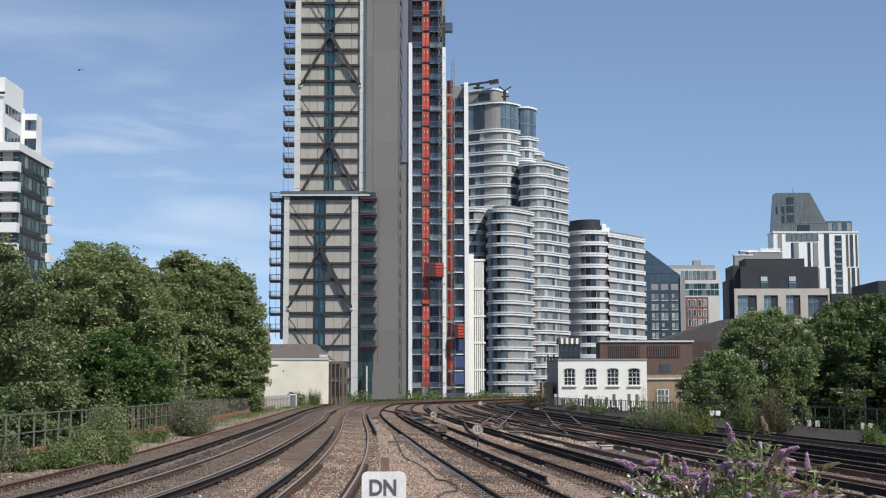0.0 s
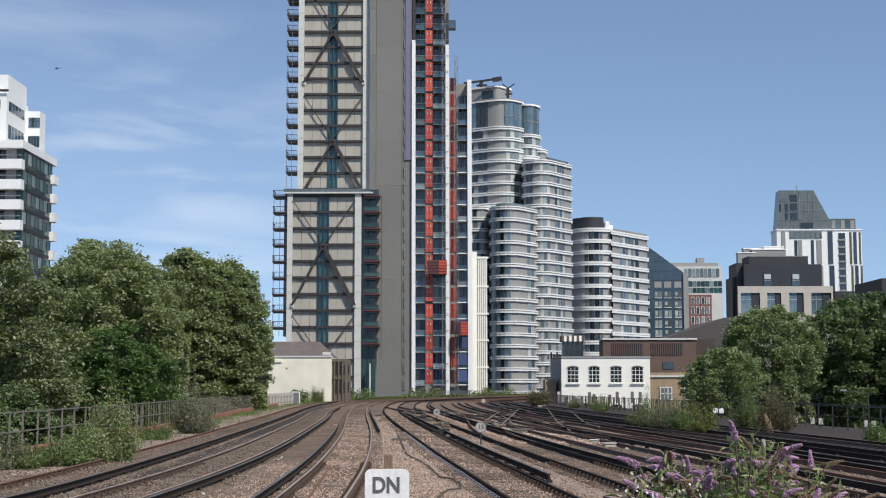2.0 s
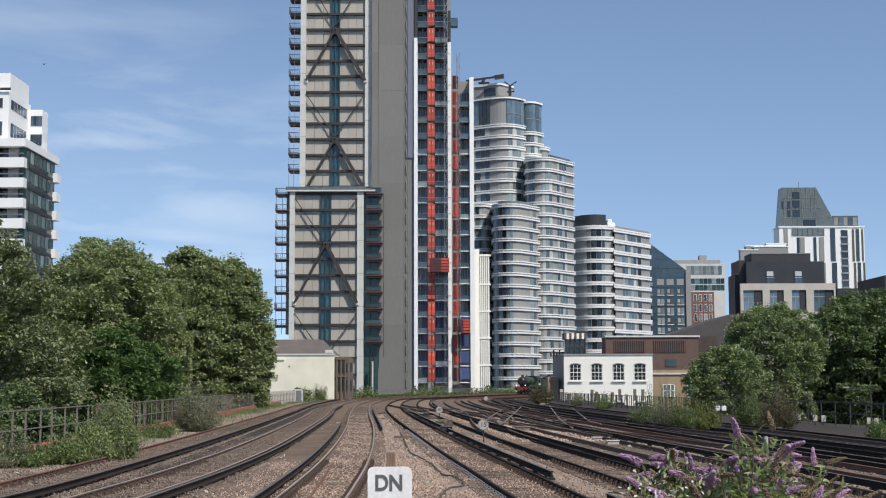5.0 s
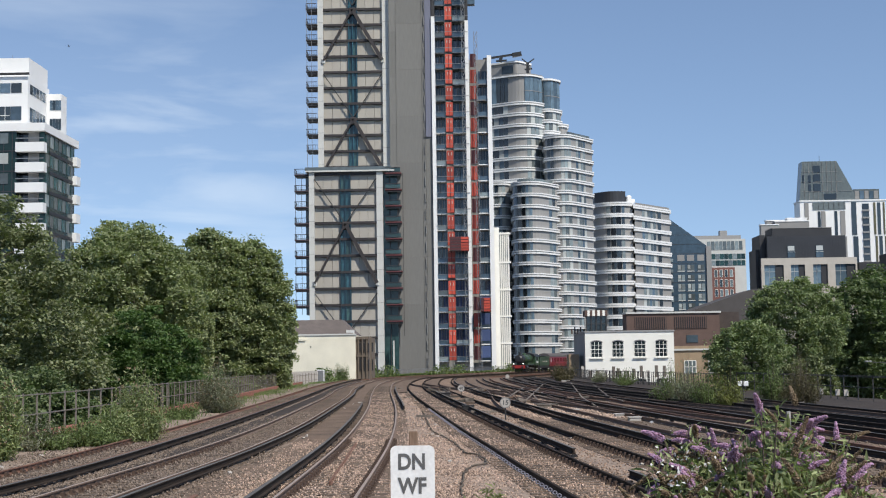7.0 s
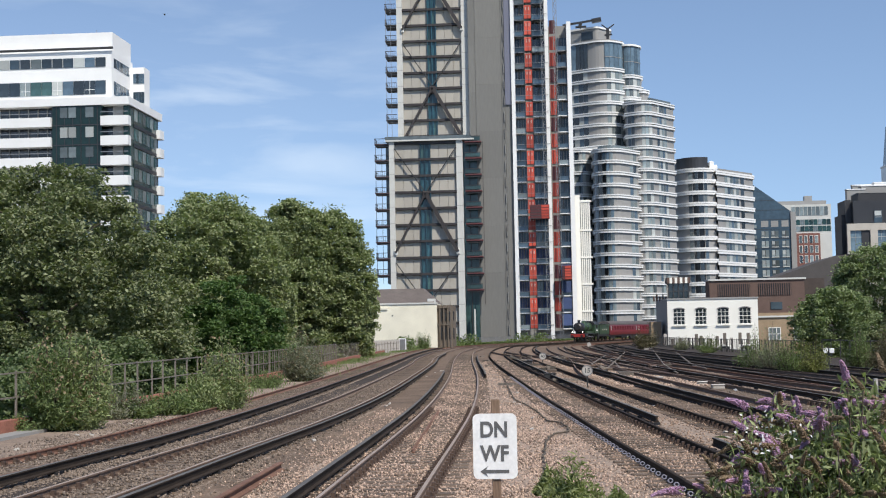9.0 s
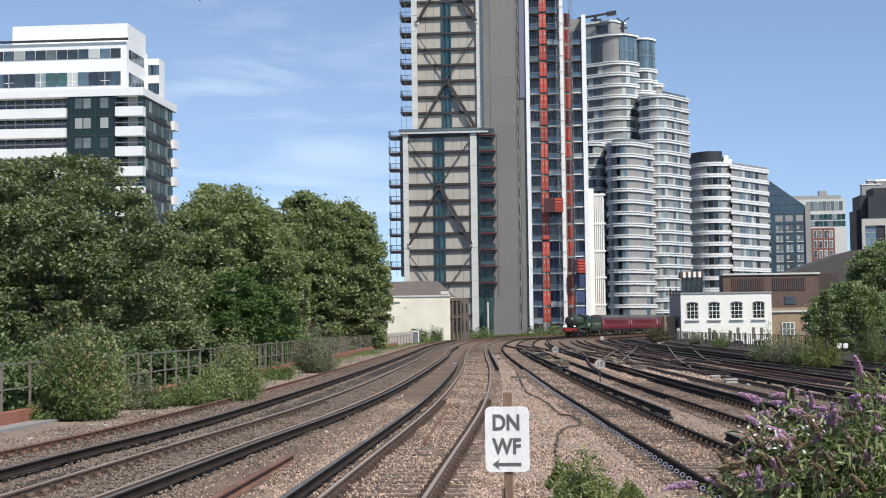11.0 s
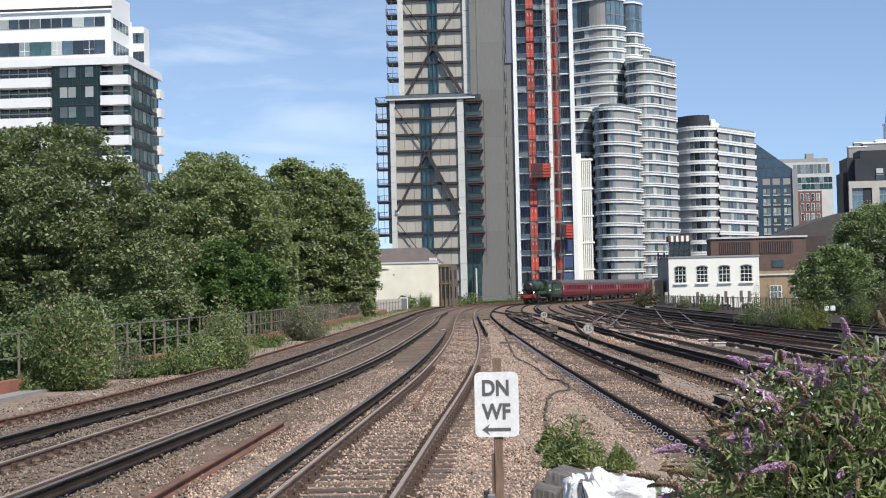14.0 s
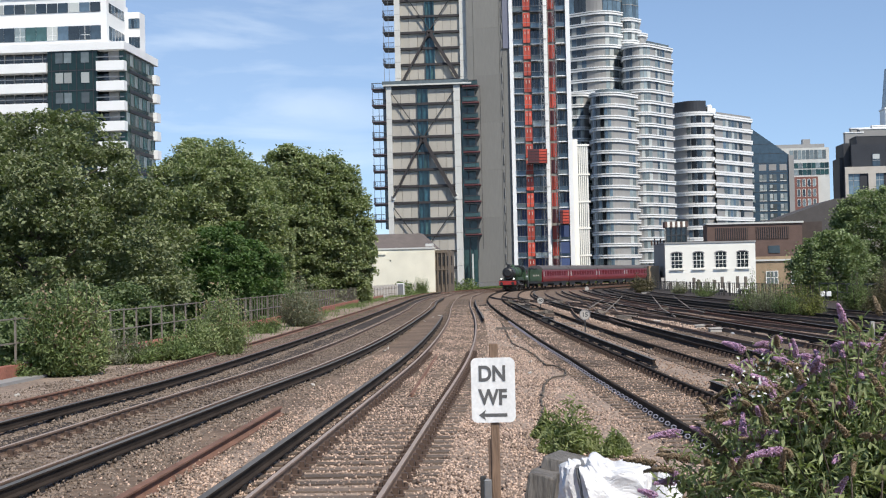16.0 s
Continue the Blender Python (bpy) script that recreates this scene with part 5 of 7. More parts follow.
def build_white_house():
    y = 203.0
    t = thing("white_house", "white-painted flat-roofed house with arched sash windows", "house", (23.22, y, -6))
    part("annex", bx(14.59, 16.08, y + 2.5, y + 7, -6, 3.19), YELLOWBRICK, t, "low tan brick annex")
    x0, x1 = 16.8, 29.75
    zt = 6.32
    side = x0 - 0.5
    bm = prism(bmesh.new(), [(x0, y), (x1, y), (x1, y + 14), (side, y + 14)], -6, zt)
    part("wall", bm, WHITEPAINT, t)
    part("parapet", prism(bmesh.new(), [(x0 - 0.1, y - 0.12), (x1 + 0.1, y - 0.12), (x1 + 0.1, y + 14), (side - 0.1, y + 14)], zt, zt + 0.22), GREYSTONE, t)
    # Thin grey skin paints the shade onto the white house's left side.
    part("flank_wall", prism(bmesh.new(), [(x0 - 0.03, y + 0.02), (x0, y + 0.02), (side, y + 14), (side - 0.06, y + 14)], -6, zt - 0.02), GREY2, t, "flank wall with its shade put in as grey")
    for u0, u1 in ((17.62, 19.31), (20.76, 22.41), (23.93, 25.62), (27.03, 28.76)):
        sash(t, u0, u1, y, 2.62, 5.08)
        sash(t, u0, u1, y, 2.62 - 5.6, 5.08 - 5.6)
    # roof lantern with a striped hood
    hx0, hx1, hz0, hz1 = 17.18, 20.55, zt + 0.2, 8.84
    lan = part("roof_lantern", bx(hx0 + 0.2, hx1 - 0.2, y + 4.2, y + 7, hz0, hz1), GLASSDK, t, "small glazed rooftop lantern")
    for i in range(5):
        x = hx0 + 0.2 + (hx1 - hx0 - 0.4) * i / 4
        block("post", lan, STEEL, x - 0.08, x + 0.08, y + 4.0, y + 4.2, hz0, hz1)
    block("rail", lan, STEEL, hx0 + 0.2, hx1 - 0.2, y + 4.02, y + 4.2, (hz0 + hz1) / 2 - 0.06, (hz0 + hz1) / 2 + 0.06)
    for i in range(9):
        w = (hx1 - hx0) / 9
        block("hood_stripe", lan, WHITEPAINT if i % 2 else BROWNBRICK, hx0 + w * i, hx0 + w * (i + 1) - 0.01, y + 3.7, y + 7.2, hz1, hz1 + 0.85)
    pots = bmesh.new()
    for k in range(5):
        tube(pots, (x0 - 1.3 + k * 0.45, y + 8, zt), (x0 - 1.3 + k * 0.45, y + 8, zt + 0.7 + 0.3 * (k % 2)), 0.14, 0.11, 8)
    part("chimney_pots", pots, BROWNBRICK, t)


def sash(t, x0, x1, y, z0, z1):
    """An arched sash window with glazing bars, a reveal and a sill."""
    c, r = (x0 + x1) / 2, (x1 - x0) / 2
    bm = bmesh.new()
    pts = [(x0, z0), (x1, z0)] + [(c + r * math.cos(a * math.pi / 8), z1 - 0.3 + 0.3 * math.sin(a * math.pi / 8)) for a in range(9)]
    a = [bm.verts.new((x, y - 0.03, z)) for x, z in pts]
    b = [bm.verts.new((x, y + 0.05, z)) for x, z in pts]
    n = len(pts)
    for i in range(n):
        bm.faces.new((a[i], a[(i + 1) % n], b[(i + 1) % n], b[i]))
    bm.faces.new(a)
    bmesh.ops.recalc_face_normals(bm, faces=bm.faces)
    w = part("window", bm, GLASSDK, t)
    arch = bmesh.new()
    for i in range(8):
        p, q = pts[2 + i], pts[3 + i]
        bar(arch, (p[0], y - 0.08, p[1] + 0.05), (q[0], y - 0.08, q[1] + 0.05), 0.12, 0.14)
    part("arch", arch, GREYSTONE, w)
    block("sill", w, WHITEPAINT, x0 - 0.15, x1 + 0.15, y - 0.28, y, z0 - 0.14, z0)
    for x in (x0 + 0.06, x0 + (x1 - x0) / 3, x0 + 2 * (x1 - x0) / 3, x1 - 0.06):
        block("glazing_bar", w, WHITEPAINT, x - 0.028, x + 0.028, y - 0.07, y - 0.03, z0, z1 - 0.2)
    for k, th in ((0.03, 0.06), (0.27, 0.022), (0.5, 0.045), (0.75, 0.022)):
        z = z0 + (z1 - z0) * k
        block("glazing_bar", w, WHITEPAINT, x0, x1, y - 0.075, y - 0.03, z - th, z + th)


def build_yellow_house():
    y = 208.0
    t = thing("cream_house", "cream-rendered low house with a hipped slate roof", "house", (-20.65, y, -6))
    x0, x1 = -32.92, -17.19
    zt = 6.57
    part("wall", bx(x0, x1, y, y + 16, -6, zt), RENDER, t)
    part("coping", bx(x0, x1 + 0.1, y - 0.15, y + 0.4, zt, zt + 0.22), CONCRETE, t)
    part("string_course", bx(x0, -24.65, y - 0.2, y, 5.83, 6.16), RENDER, t)
    part("flank_wall", bx(x1 + 0.004, -15.34, y + 0.6, y + 15, -6, 6.34), FLANKBRICK, t, "grimy brick flank with shallow piers")
    for i in range(4):
        xx = x1 + 0.3 + i * 0.62
        block("pier", t, FLANKBRICK, xx, xx + 0.2, y + 0.35, y + 0.6, -6, 6.34)
        block("blind_window", t, BLACK, xx + 0.24, xx + 0.42, y + 0.5, y + 0.6, 1.2, 2.9)
        block("blind_window", t, BLACK, xx + 0.24, xx + 0.42, y + 0.5, y + 0.6, 4.0, 5.4)
    for zz in (3.3, 5.9):
        block("string_course", t, FLANKBRICK, x1 + 0.01, -15.3, y + 0.3, y + 0.6, zz, zz + 0.22)
    bm = bmesh.new()
    zr = 9.07
    lo = [bm.verts.new(q) for q in ((x0, y + 0.5, zt + 0.1), (x1 - 0.2, y + 0.5, zt + 0.1), (x1 - 0.2, y + 15, zt + 0.1), (x0, y + 15, zt + 0.1))]
    hi = [bm.verts.new(q) for q in ((x0 + 3, y + 5, zr), (-19.71, y + 5, zr), (-19.71, y + 10, zr), (x0 + 3, y + 10, zr))]
    for i in range(4):
        bm.faces.new((lo[i], lo[(i + 1) % 4], hi[(i + 1) % 4], hi[i]))
    bm.faces.new(hi)
    part("roof", bm, SLATE, t, "weathered brown slate roof")
    block("chimney", t, CONCRETE, -18.66, -17.47, y + 1, y + 2, zt, zt + 0.8)
    block("vent", t, BLACK, -24.01, -23.84, y - 0.06, y + 0.05, 4.81, 4.98)


def build_white_ribs():
    y = 312.0
    t = thing("ribbed_white_annexe", "white low-rise annexe with close vertical ribs", "building", (7.34, y, -6))
    x0, x1 = 5.69, 9.25
    zt = 31.39
    part("wall", bx(x0, x1, y + 0.3, y + 12, -6, zt - 0.3), BANDGREY, t)
    part("end_pier", bx(x0, 6.96, y - 0.3, y + 0.3, -6, 32.42), WHITEPAINT, t)
    for i in range(5):
        x = 7.09 + (x1 - 7.09) * (i + 0.4) / 5
        block("rib", t, WHITEPAINT, x - 0.14, x + 0.14, y - 0.2, y + 0.3, -6, zt - 0.1)
    for z in (31.01, 24.47, 18.35, 12.37, 6.29):
        block("floor_band", t, WHITEPAINT, 6.83, x1 + 0.3, y - 0.35, y + 0.3, z - 0.2, z + 0.2)


def build_office_left():
    t = thing("white_apartment_block", "white banded apartment block with dark green glass walls", "building", (-75, 212, -6))
    pitch = 3.06
    # balconied storeys below the cornice
    yf, xs, yb = 205.0, -63.41, 222.0
    xg0, xg1 = -75.44, -67.73
    zc0, zc1 = 37.88, 39.09
    part("wall", bx(-110, xs - 2.6, yf + 1.6, yb, -6, zc0), GLASSDK, t)
    part("glass_wall", bx(xg0, xg1, yf, yf + 1.58, -6, zc0), GLASSGN, t, "dark green glass curtain wall")
    part("glass_wall", bx(xs - 2.6, xs - 0.3, yf + 3.2, yb - 0.5, -6, zc0), GLASSGN, t, "dark green glass curtain wall")
    part("glass_wall", bx(-64.6, xs - 0.35, yf + 1.0, yf + 3.19, -6, zc0), GLASSGN, t, "dark green glass curtain wall")
    part("corner_wall", bx(-66.32, -64.73, yf + 1.2, yf + 3.2, -6, zc0), GREYSTONE, t)
    part("cornice", bx(-110, xs, yf - 0.3, yb + 1, zc0, zc1), WHITE, t, "white cornice band")
    for i in range(12):
        z1 = 36.14 - pitch * i
        z0 = z1 - 1.45
        b = block("balcony", t, WHITE, -110, xg0 - 0.05, yf - 0.6, yf + 1.5, z0, z1, "white solid balcony front")
        block("handrail", b, STEELMID, -110, xg0 - 0.05, yf - 0.5, yf - 0.4, z1 + 0.55, z1 + 0.68)
        b = block("balcony", t, WHITE, xg1, xs, yf - 0.6, yf + 0.9, z0, z1, "white solid balcony front")
        block("handrail", b, STEELMID, xg1, xs - 0.1, yf - 0.5, yf - 0.4, z1 + 0.55, z1 + 0.68)
        block("balcony", t, WHITE, xs - 0.9, xs + 0.4, yb - 1.6, yb + 0.6, z0, z1)
        for k in range(-1, 6):
            ya = yf + 3.6 + k * 2.15
            block("window", t, GLASSPALE if (i + k) % 2 == 0 else GLASSTEAL, xs - 0.36, xs - 0.24, ya, ya + 1.5, z1 - 0.3, z1 + 1.5)
        block("floor_edge", t, BLACKCLAD, xs - 0.5, xs - 0.22, yf + 3.2, yb - 0.6, z0 + 0.1, z0 + 0.6)
        for x0, x1 in ((-74.19, -73.04), (-72.86, -71.71), (-70.21, -68.97)):
            block("window", t, BLIND if (i * 3 + int(-x0)) % 2 else GLASSPALE, x0, x1, yf - 0.1, yf + 0.05, z1 - 0.1, z1 + 1.5)
        block("floor_line", t, BLACKCLAD, xg0, xg1, yf - 0.06, yf + 0.02, z0 + 0.15, z0 + 0.3)
        for q in range(6):
            xq = xg0 + (xg1 - xg0) * (q + 0.5) / 6
            block("mullion", t, BLACKCLAD, xq - 0.05, xq + 0.05, yf - 0.05, yf + 0.02, z0 + 0.3, z0 + 3.2)
        for k in range(9):
            xx = xg0 - 1.3 - k * 1.5
            block("mullion", t, GREYSTONE, xx - 0.07, xx + 0.07, yf + 1.45, yf + 1.6, z1, z1 + 1.6)
    # two white storeys and the roof screen
    yt, xt = 209.0, -67.3
    z = [v for v in (39.81, 42.56, 44.51, 46.19, 47.17, 49.84)]
    part("wall", bx(-110, xt - 0.15, yt + 0.15, 220, z[0] - 1, z[4]), WHITE, t)
    part("roof_screen", bx(-86.63, xt - 0.6, yt + 2, 220.5, z[4], z[5] + 0.6), WHITE, t, "white roof screen")
    part("railing", bx(-110, xt + 0.2, yt - 0.3, yt - 0.22, z[4] + 0.1, z[4] + 0.5), STEEL, t)
    n = 15
    for i in range(n):
        xx = xt - 1.1 - i * 1.72
        block("window", t, (GLASSDK, GLASS, BLIND, GLASS, GLASSDK, GLASS, GLASSPALE)[i % 7], xx - 1.6, xx, yt + 0.05, yt + 0.2, z[2] + 0.1, z[3] - 0.1)
        block("window", t, (GLASS, GLASSDK, GLASSDK, GLASS, BLIND, GLASSTEAL, GLASSTEAL, GLASSPALE)[i % 8], xx - 1.66, xx, yt + 0.05, yt + 0.2, z[0] + 0.5, z[1] - 0.1)
        if i % 3 == 1:
            block("glazing_bar", t, WHITE, xx - 0.8, xx - 0.75, yt - 0.02, yt + 0.05, z[0] + 0.5, z[1] - 0.1)
            block("glazing_bar", t, WHITE, xx - 1.55, xx, yt - 0.02, yt + 0.05, z[0] + 1.2, z[0] + 1.26)
    for k in range(5):
        ya = yt + 1.2 + k * 1.6
        block("window", t, GLASS, xt - 0.2, xt - 0.1, ya, ya + 1.35, z[2] + 0.1, z[3] - 0.1)
        block("window", t, GLASS, xt - 0.2, xt - 0.1, ya, ya + 1.35, z[0] + 0.5, z[1] - 0.1)
    part("roof_terrace", bx(xt - 6, -65.19, 219, 222, z[0] - 1, 46.26), WHITE, t)
    for k in range(4):
        xx = -67.0 + k * 0.46
        block("window", t, GLASS, xx, xx + 0.42, 218.9, 219.1, z[0] + 0.6, z[0] + 2.4)
        block("window", t, GLASS, xx, xx + 0.42, 218.9, 219.1, z[2] - 0.9, z[2] + 0.7)
    ant = bmesh.new()
    for u in (-78.61, -71.47):
        tube(ant, (u, 214, z[5]), (u, 214, z[5] + 1.7), 0.06, 0.04, 6)
    part("aerial", ant, STEELMID, t)


build_tower()
build_riverside()
build_skyline()
build_white_house()
build_yellow_house()
build_white_ribs()
build_office_left()


# ---------------------------------------------------------------- plants
def crown_points(rng, c, r, n_clumps, per, spread, low=-0.75):
    """Leaf places: lobes on an uneven ellipsoid, each covered with clumps of leaves on its outer side."""
    pts = []
    c, r = np.array(c), np.array(r)
    n_clumps = int(n_clumps * 1.9)
    lobes = max(12, n_clumps // 7)
    golden = 2.399963
    for k in range(lobes):
        z = 1 - (1 - low) * (k + 0.5) / lobes
        a = golden * k + rng.normal(0, 0.3)
        h = math.sqrt(max(0, 1 - z * z))
        d = np.array([math.cos(a) * h, math.sin(a) * h, z])
        lr = rng.uniform(0.19, 0.34)
        centre = c + d * r * (1 - lr) * rng.uniform(0.9, 1.02)
        m = max(3, n_clumps // lobes)
        for _ in range(m):
            e = rng.normal(0, 1, 3) + d * 0.9 + np.array([0, 0, 0.55])
            e /= np.linalg.norm(e)
            p = centre + e * r.min() * lr * rng.uniform(0.7, 1.05)
            s = spread * rng.uniform(0.42, 0.72)
            pts.append(p + np.clip(rng.normal(0, 1, (per, 3)), -1.2, 1.2) * np.array([s, s, s * 0.55]))
    inner = max(1, n_clumps // 3)
    for _ in range(inner):
        d = rng.normal(0, 1, 3)
        d /= np.linalg.norm(d)
        pts.append(c + d * r * rng.uniform(0.35, 0.8) + np.clip(rng.normal(0, 1, (per, 3)), -1.3, 1.3) * spread * 1.1)
    return np.concatenate(pts)


def tree(x, y, base, c_z, r, label, material, seed, clumps=190, per=95, leaf=0.34, spread=0.75, trunk=0.42, category="tree", name="tree", low=-0.75):
    rng = np.random.default_rng(seed)
    t = thing(name, label, category, (x, y, base), "trees" if name == "tree" else "shrubs")
    c = (x, y, c_z)
    bm = bmesh.new()
    top = Vector((x + 0.3, y, c_z + r[2] * 0.45))
    a, ra = Vector((x, y, base)), trunk
    for k in range(1, 7):
        b = Vector((x, y, base)).lerp(top, k / 6) + Vector((rng.normal(0, 0.15), rng.normal(0, 0.15), 0)) * trunk * 2
        rb = trunk * (1 - 0.13 * k)
        tube(bm, a, b, ra, rb, 9, False)
        a, ra = b, rb
        if k >= 2:
            for _ in range(3):
                an = rng.uniform(0, 6.28)
                tip = b + Vector((math.cos(an) * r[0] * 0.6, math.sin(an) * r[1] * 0.6, r[2] * rng.uniform(0.1, 0.4)))
                mid = b.lerp(tip, 0.5) + Vector((0, 0, 0.25))
                tube(bm, b, mid, rb * 0.5, rb * 0.3, 6, False)
                tube(bm, mid, tip, rb * 0.3, rb * 0.08, 6, False)
    part("trunk", bm, BARK, t)
    pts = crown_points(rng, c, r, clumps, per, spread, low=low)
    pts = pts[pts[:, 2] > base + 0.1]
    scatter("crown", pts, leaf * rng.uniform(0.6, 1.35, len(pts)), LEAF_SHAPE, LEAF_FACES, material, t, tilt=0.95, rng=rng)
    return t


def bush(x, y, r, h, label, material, seed, stems=150, per=26, leaf=0.1, flower=None):
    """An airy shrub: thin stems rising from one root, leaves along them, dull flower tips."""
    rng = np.random.default_rng(seed)
    t = thing("shrub", label, "shrub", (x, y, -0.19), "shrubs")
    bm = bmesh.new()
    pts, tips = [], []
    for k in range(stems):
        a, q = rng.uniform(0, 6.28), rng.uniform(0, 1) ** 0.6
        lean = 1.0 - 0.45 * q * q
        tip = np.array([x + math.cos(a) * r * q, y + math.sin(a) * r * q, -0.19 + h * lean * (0.75 + 0.3 * math.sin(a * 2 + seed)) * rng.uniform(0.45, 1.25)])
        root = np.array([x + math.cos(a) * r * q * 0.35, y + math.sin(a) * r * q * 0.35, -0.19])
        if k < 60:
            tube(bm, root, tip, 0.012 + 0.004 * r, 0.005, 5, False)
        u = rng.uniform(0.12, 1.0, per)[:, None]
        pts.append(root + (tip - root) * u + rng.normal(0, 0.07 + 0.05 * r, (per, 3)) * np.array([1, 1, 0.7]))
        tips.append(tip)
    part("branchwork", bm, BARK, t)
    pts = np.concatenate(pts)
    pts = pts[pts[:, 2] > -0.18]
    scatter("foliage", pts, leaf * rng.uniform(0.6, 1.4, len(pts)), LANCE_SHAPE if leaf < 0.14 else LEAF_SHAPE, LEAF_FACES, material, t, tilt=1.2, rng=rng)
    if flower:
        tips = np.array(tips)[::2]
        tips = np.repeat(tips, 2, axis=0) + rng.normal(0, 0.035, (len(tips) * 2, 3))
        ob = scatter("flower_tuft", tips, leaf * rng.uniform(0.5, 1.0, len(tips)), LEAF_SHAPE, LEAF_FACES, flower, t, tilt=1.5, rng=rng)
        ob["kind"] = "stuff"
    return t


def build_trees():
    big = "tall leafy plane tree in full summer foliage beyond the railings"
    tree(-27.3, 72, -6, 2.9, (8.8, 8.0, 9.3), big, LEAF, 1, 390, 150, 0.225, 0.85, low=-0.95)
    tree(-38.0, 84, -6, 4.2, (8.5, 8.0, 9.6), big, LEAF, 2, 210, 105, 0.32, 0.9)
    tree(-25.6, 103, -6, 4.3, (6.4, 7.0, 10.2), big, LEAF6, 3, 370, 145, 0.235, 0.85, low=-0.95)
    tree(-30.6, 91, -6, 2.6, (5.5, 5.0, 7.2), big, LEAF, 13, 120, 95, 0.32, 0.85)
    tree(-35.5, 114, -6, 2.4, (6.5, 6.0, 7.6), big, LEAF, 12, 130, 90, 0.36, 0.85)
    tree(-30.0, 120, -6, 5.0, (6.2, 7.0, 10.4), big, LEAF, 8, 170, 100, 0.36, 0.9)
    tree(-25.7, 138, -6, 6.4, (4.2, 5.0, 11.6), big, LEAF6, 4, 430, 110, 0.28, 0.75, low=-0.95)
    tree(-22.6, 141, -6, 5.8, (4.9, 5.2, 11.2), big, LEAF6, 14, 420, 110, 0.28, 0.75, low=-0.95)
    tree(-20.3, 86, -6, 1.2, (4.0, 4.0, 5.2), "smaller dark green acacia with feathery leaves beside the fence", LEAF2, 5, 150, 130, 0.2, 0.5, 0.2)
    # The shade on this scrub is put in by using the darker leaf.
    for i, (x, y, s) in enumerate(((-20.5, 46, 3.0), (-20.8, 58, 3.2), (-21.0, 66, 3.0), (-22.0, 112, 3.2), (-19.5, 34, 3.0))):
        tree(x, y, -6, -0.8, (s, s, 3.4), "low scrubby tree with shade-darkened leaves behind the railings", LEAF5, 20 + i, 80, 130, 0.2, 0.6, 0.15)
    tree(22.3, 112, -6, 2.2, (3.5, 3.1, 3.5), "low light green tree beside the brick depot", LEAFLIGHT, 6, 120, 120, 0.2, 0.6, 0.25, low=-0.95)
    tree(27.6, 118, -6, 4.9, (4.4, 3.7, 4.5), "light green feathery tree behind the tracks", LEAFLIGHT, 26, 170, 120, 0.2, 0.65, 0.3, low=-0.95)
    tree(39.4, 129, -6, 2.8, (9.2, 7.5, 8.4), "broad dark green tree beyond the tracks", LEAF5, 7, 300, 115, 0.32, 0.85, low=-0.95)
    tree(47.4, 130, -6, 2.4, (8.4, 7.0, 7.9), "broad dark green tree beyond the tracks", LEAF5, 9, 220, 95, 0.38, 0.85)
    tree(25.5, 106, -2.0, 0.0, (2.8, 2.2, 2.6), "dark roadside shrub against the railings", LEAF, 10, 90, 80, 0.22, 0.35, 0.08, "shrub", "shrub")
    # shrubs along the right-hand boundary
    for i, (u, r, h, m) in enumerate((((11.91, 84.68), 2.0, 2.0, LEAF3), ((12.19, 81.0), 1.6, 2.1, LEAFGREY), ((12.29, 74.78), 1.3, 1.9, LEAF3), ((13.05, 72.47), 1.1, 1.8, LEAFYELLOW), ((14.5, 135.29), 1.6, 1.5, LEAF3), ((13.78, 154.44), 1.2, 1.3, LEAFGREY))):
        bush(u[0] + 0.6, u[1] + 1.5, r * 0.85, h * 1.15, "weedy green shrub at the edge of the tracks", m, 30 + i, 105, 34, 0.13)
    u = (10.62, 167.98)
    bush(u[0] + 0.6, u[1], 1.7, 2.7, "dark straggly bush beside the tracks", LEAFBROWN, 39, 130, 26, 0.18)
    for i, (u, r, h, m, label) in enumerate((((18.18, 77.0), 1.35, 2.7, LEAFBROWN, "brown withered bush against the dark railings"), ((17.76, 81.92), 1.0, 2.5, LEAF3, "tall green weedy shrub against the dark railings"), ((18.58, 60.41), 0.5, 1.0, LEAF3, "small green shrub at the foot of the railings"))):
        bush(u[0], u[1], r, h, label, m, 80 + i, 220, 34, 0.12)
    # bushes on the weedy verge
    tall = "self-sown buddleia bush with dull flower heads on the verge"
    weed = "low green weeds on the ballast verge"
    for i, (u, r, h, m, n, fl) in enumerate((((-14.1, 38.2), 0.95, 2.75, LEAF3, 560, FADED), ((-13.45, 38.6), 0.8, 2.4, LEAF4, 420, FADED), ((-13.93, 43.51), 0.8, 1.0, LEAFGREY, 120, None), ((-11.63, 47.69), 1.05, 2.3, LEAF4, 420, FADED), ((-12.14, 46.54), 0.9, 1.4, LEAF4, 300, None),
                                             ((-12.73, 45.48), 1.1, 0.9, LEAF3, 240, None), ((-13.83, 75.67), 1.35, 2.5, LEAFGREY, 420, FADED), ((-13.32, 43.62), 0.7, 0.75, LEAF3, 90, None), ((-14.19, 67.15), 1.1, 0.8, LEAF3, 110, None), ((-18.7, 200.5), 1.3, 2.6, LEAF3, 260, None), ((-15.02, 37.59), 0.7, 0.5, LEAF3, 90, None))):
        bush(u[0], u[1] + 0.5, r, h, tall if fl else weed, m, 50 + i, n, 34, 0.13, fl)
    # grass and weeds on the verge
    rng = np.random.default_rng(91)
    n = 21000
    y = 20 + 188 * rng.uniform(0, 1, n) ** 1.6
    edge = np.interp(y, [20, 45, 80, 120, 160, 180, 205], [-15.0, -15.0, -16.2, -18.4, -20.4, -20.5, -18.8])
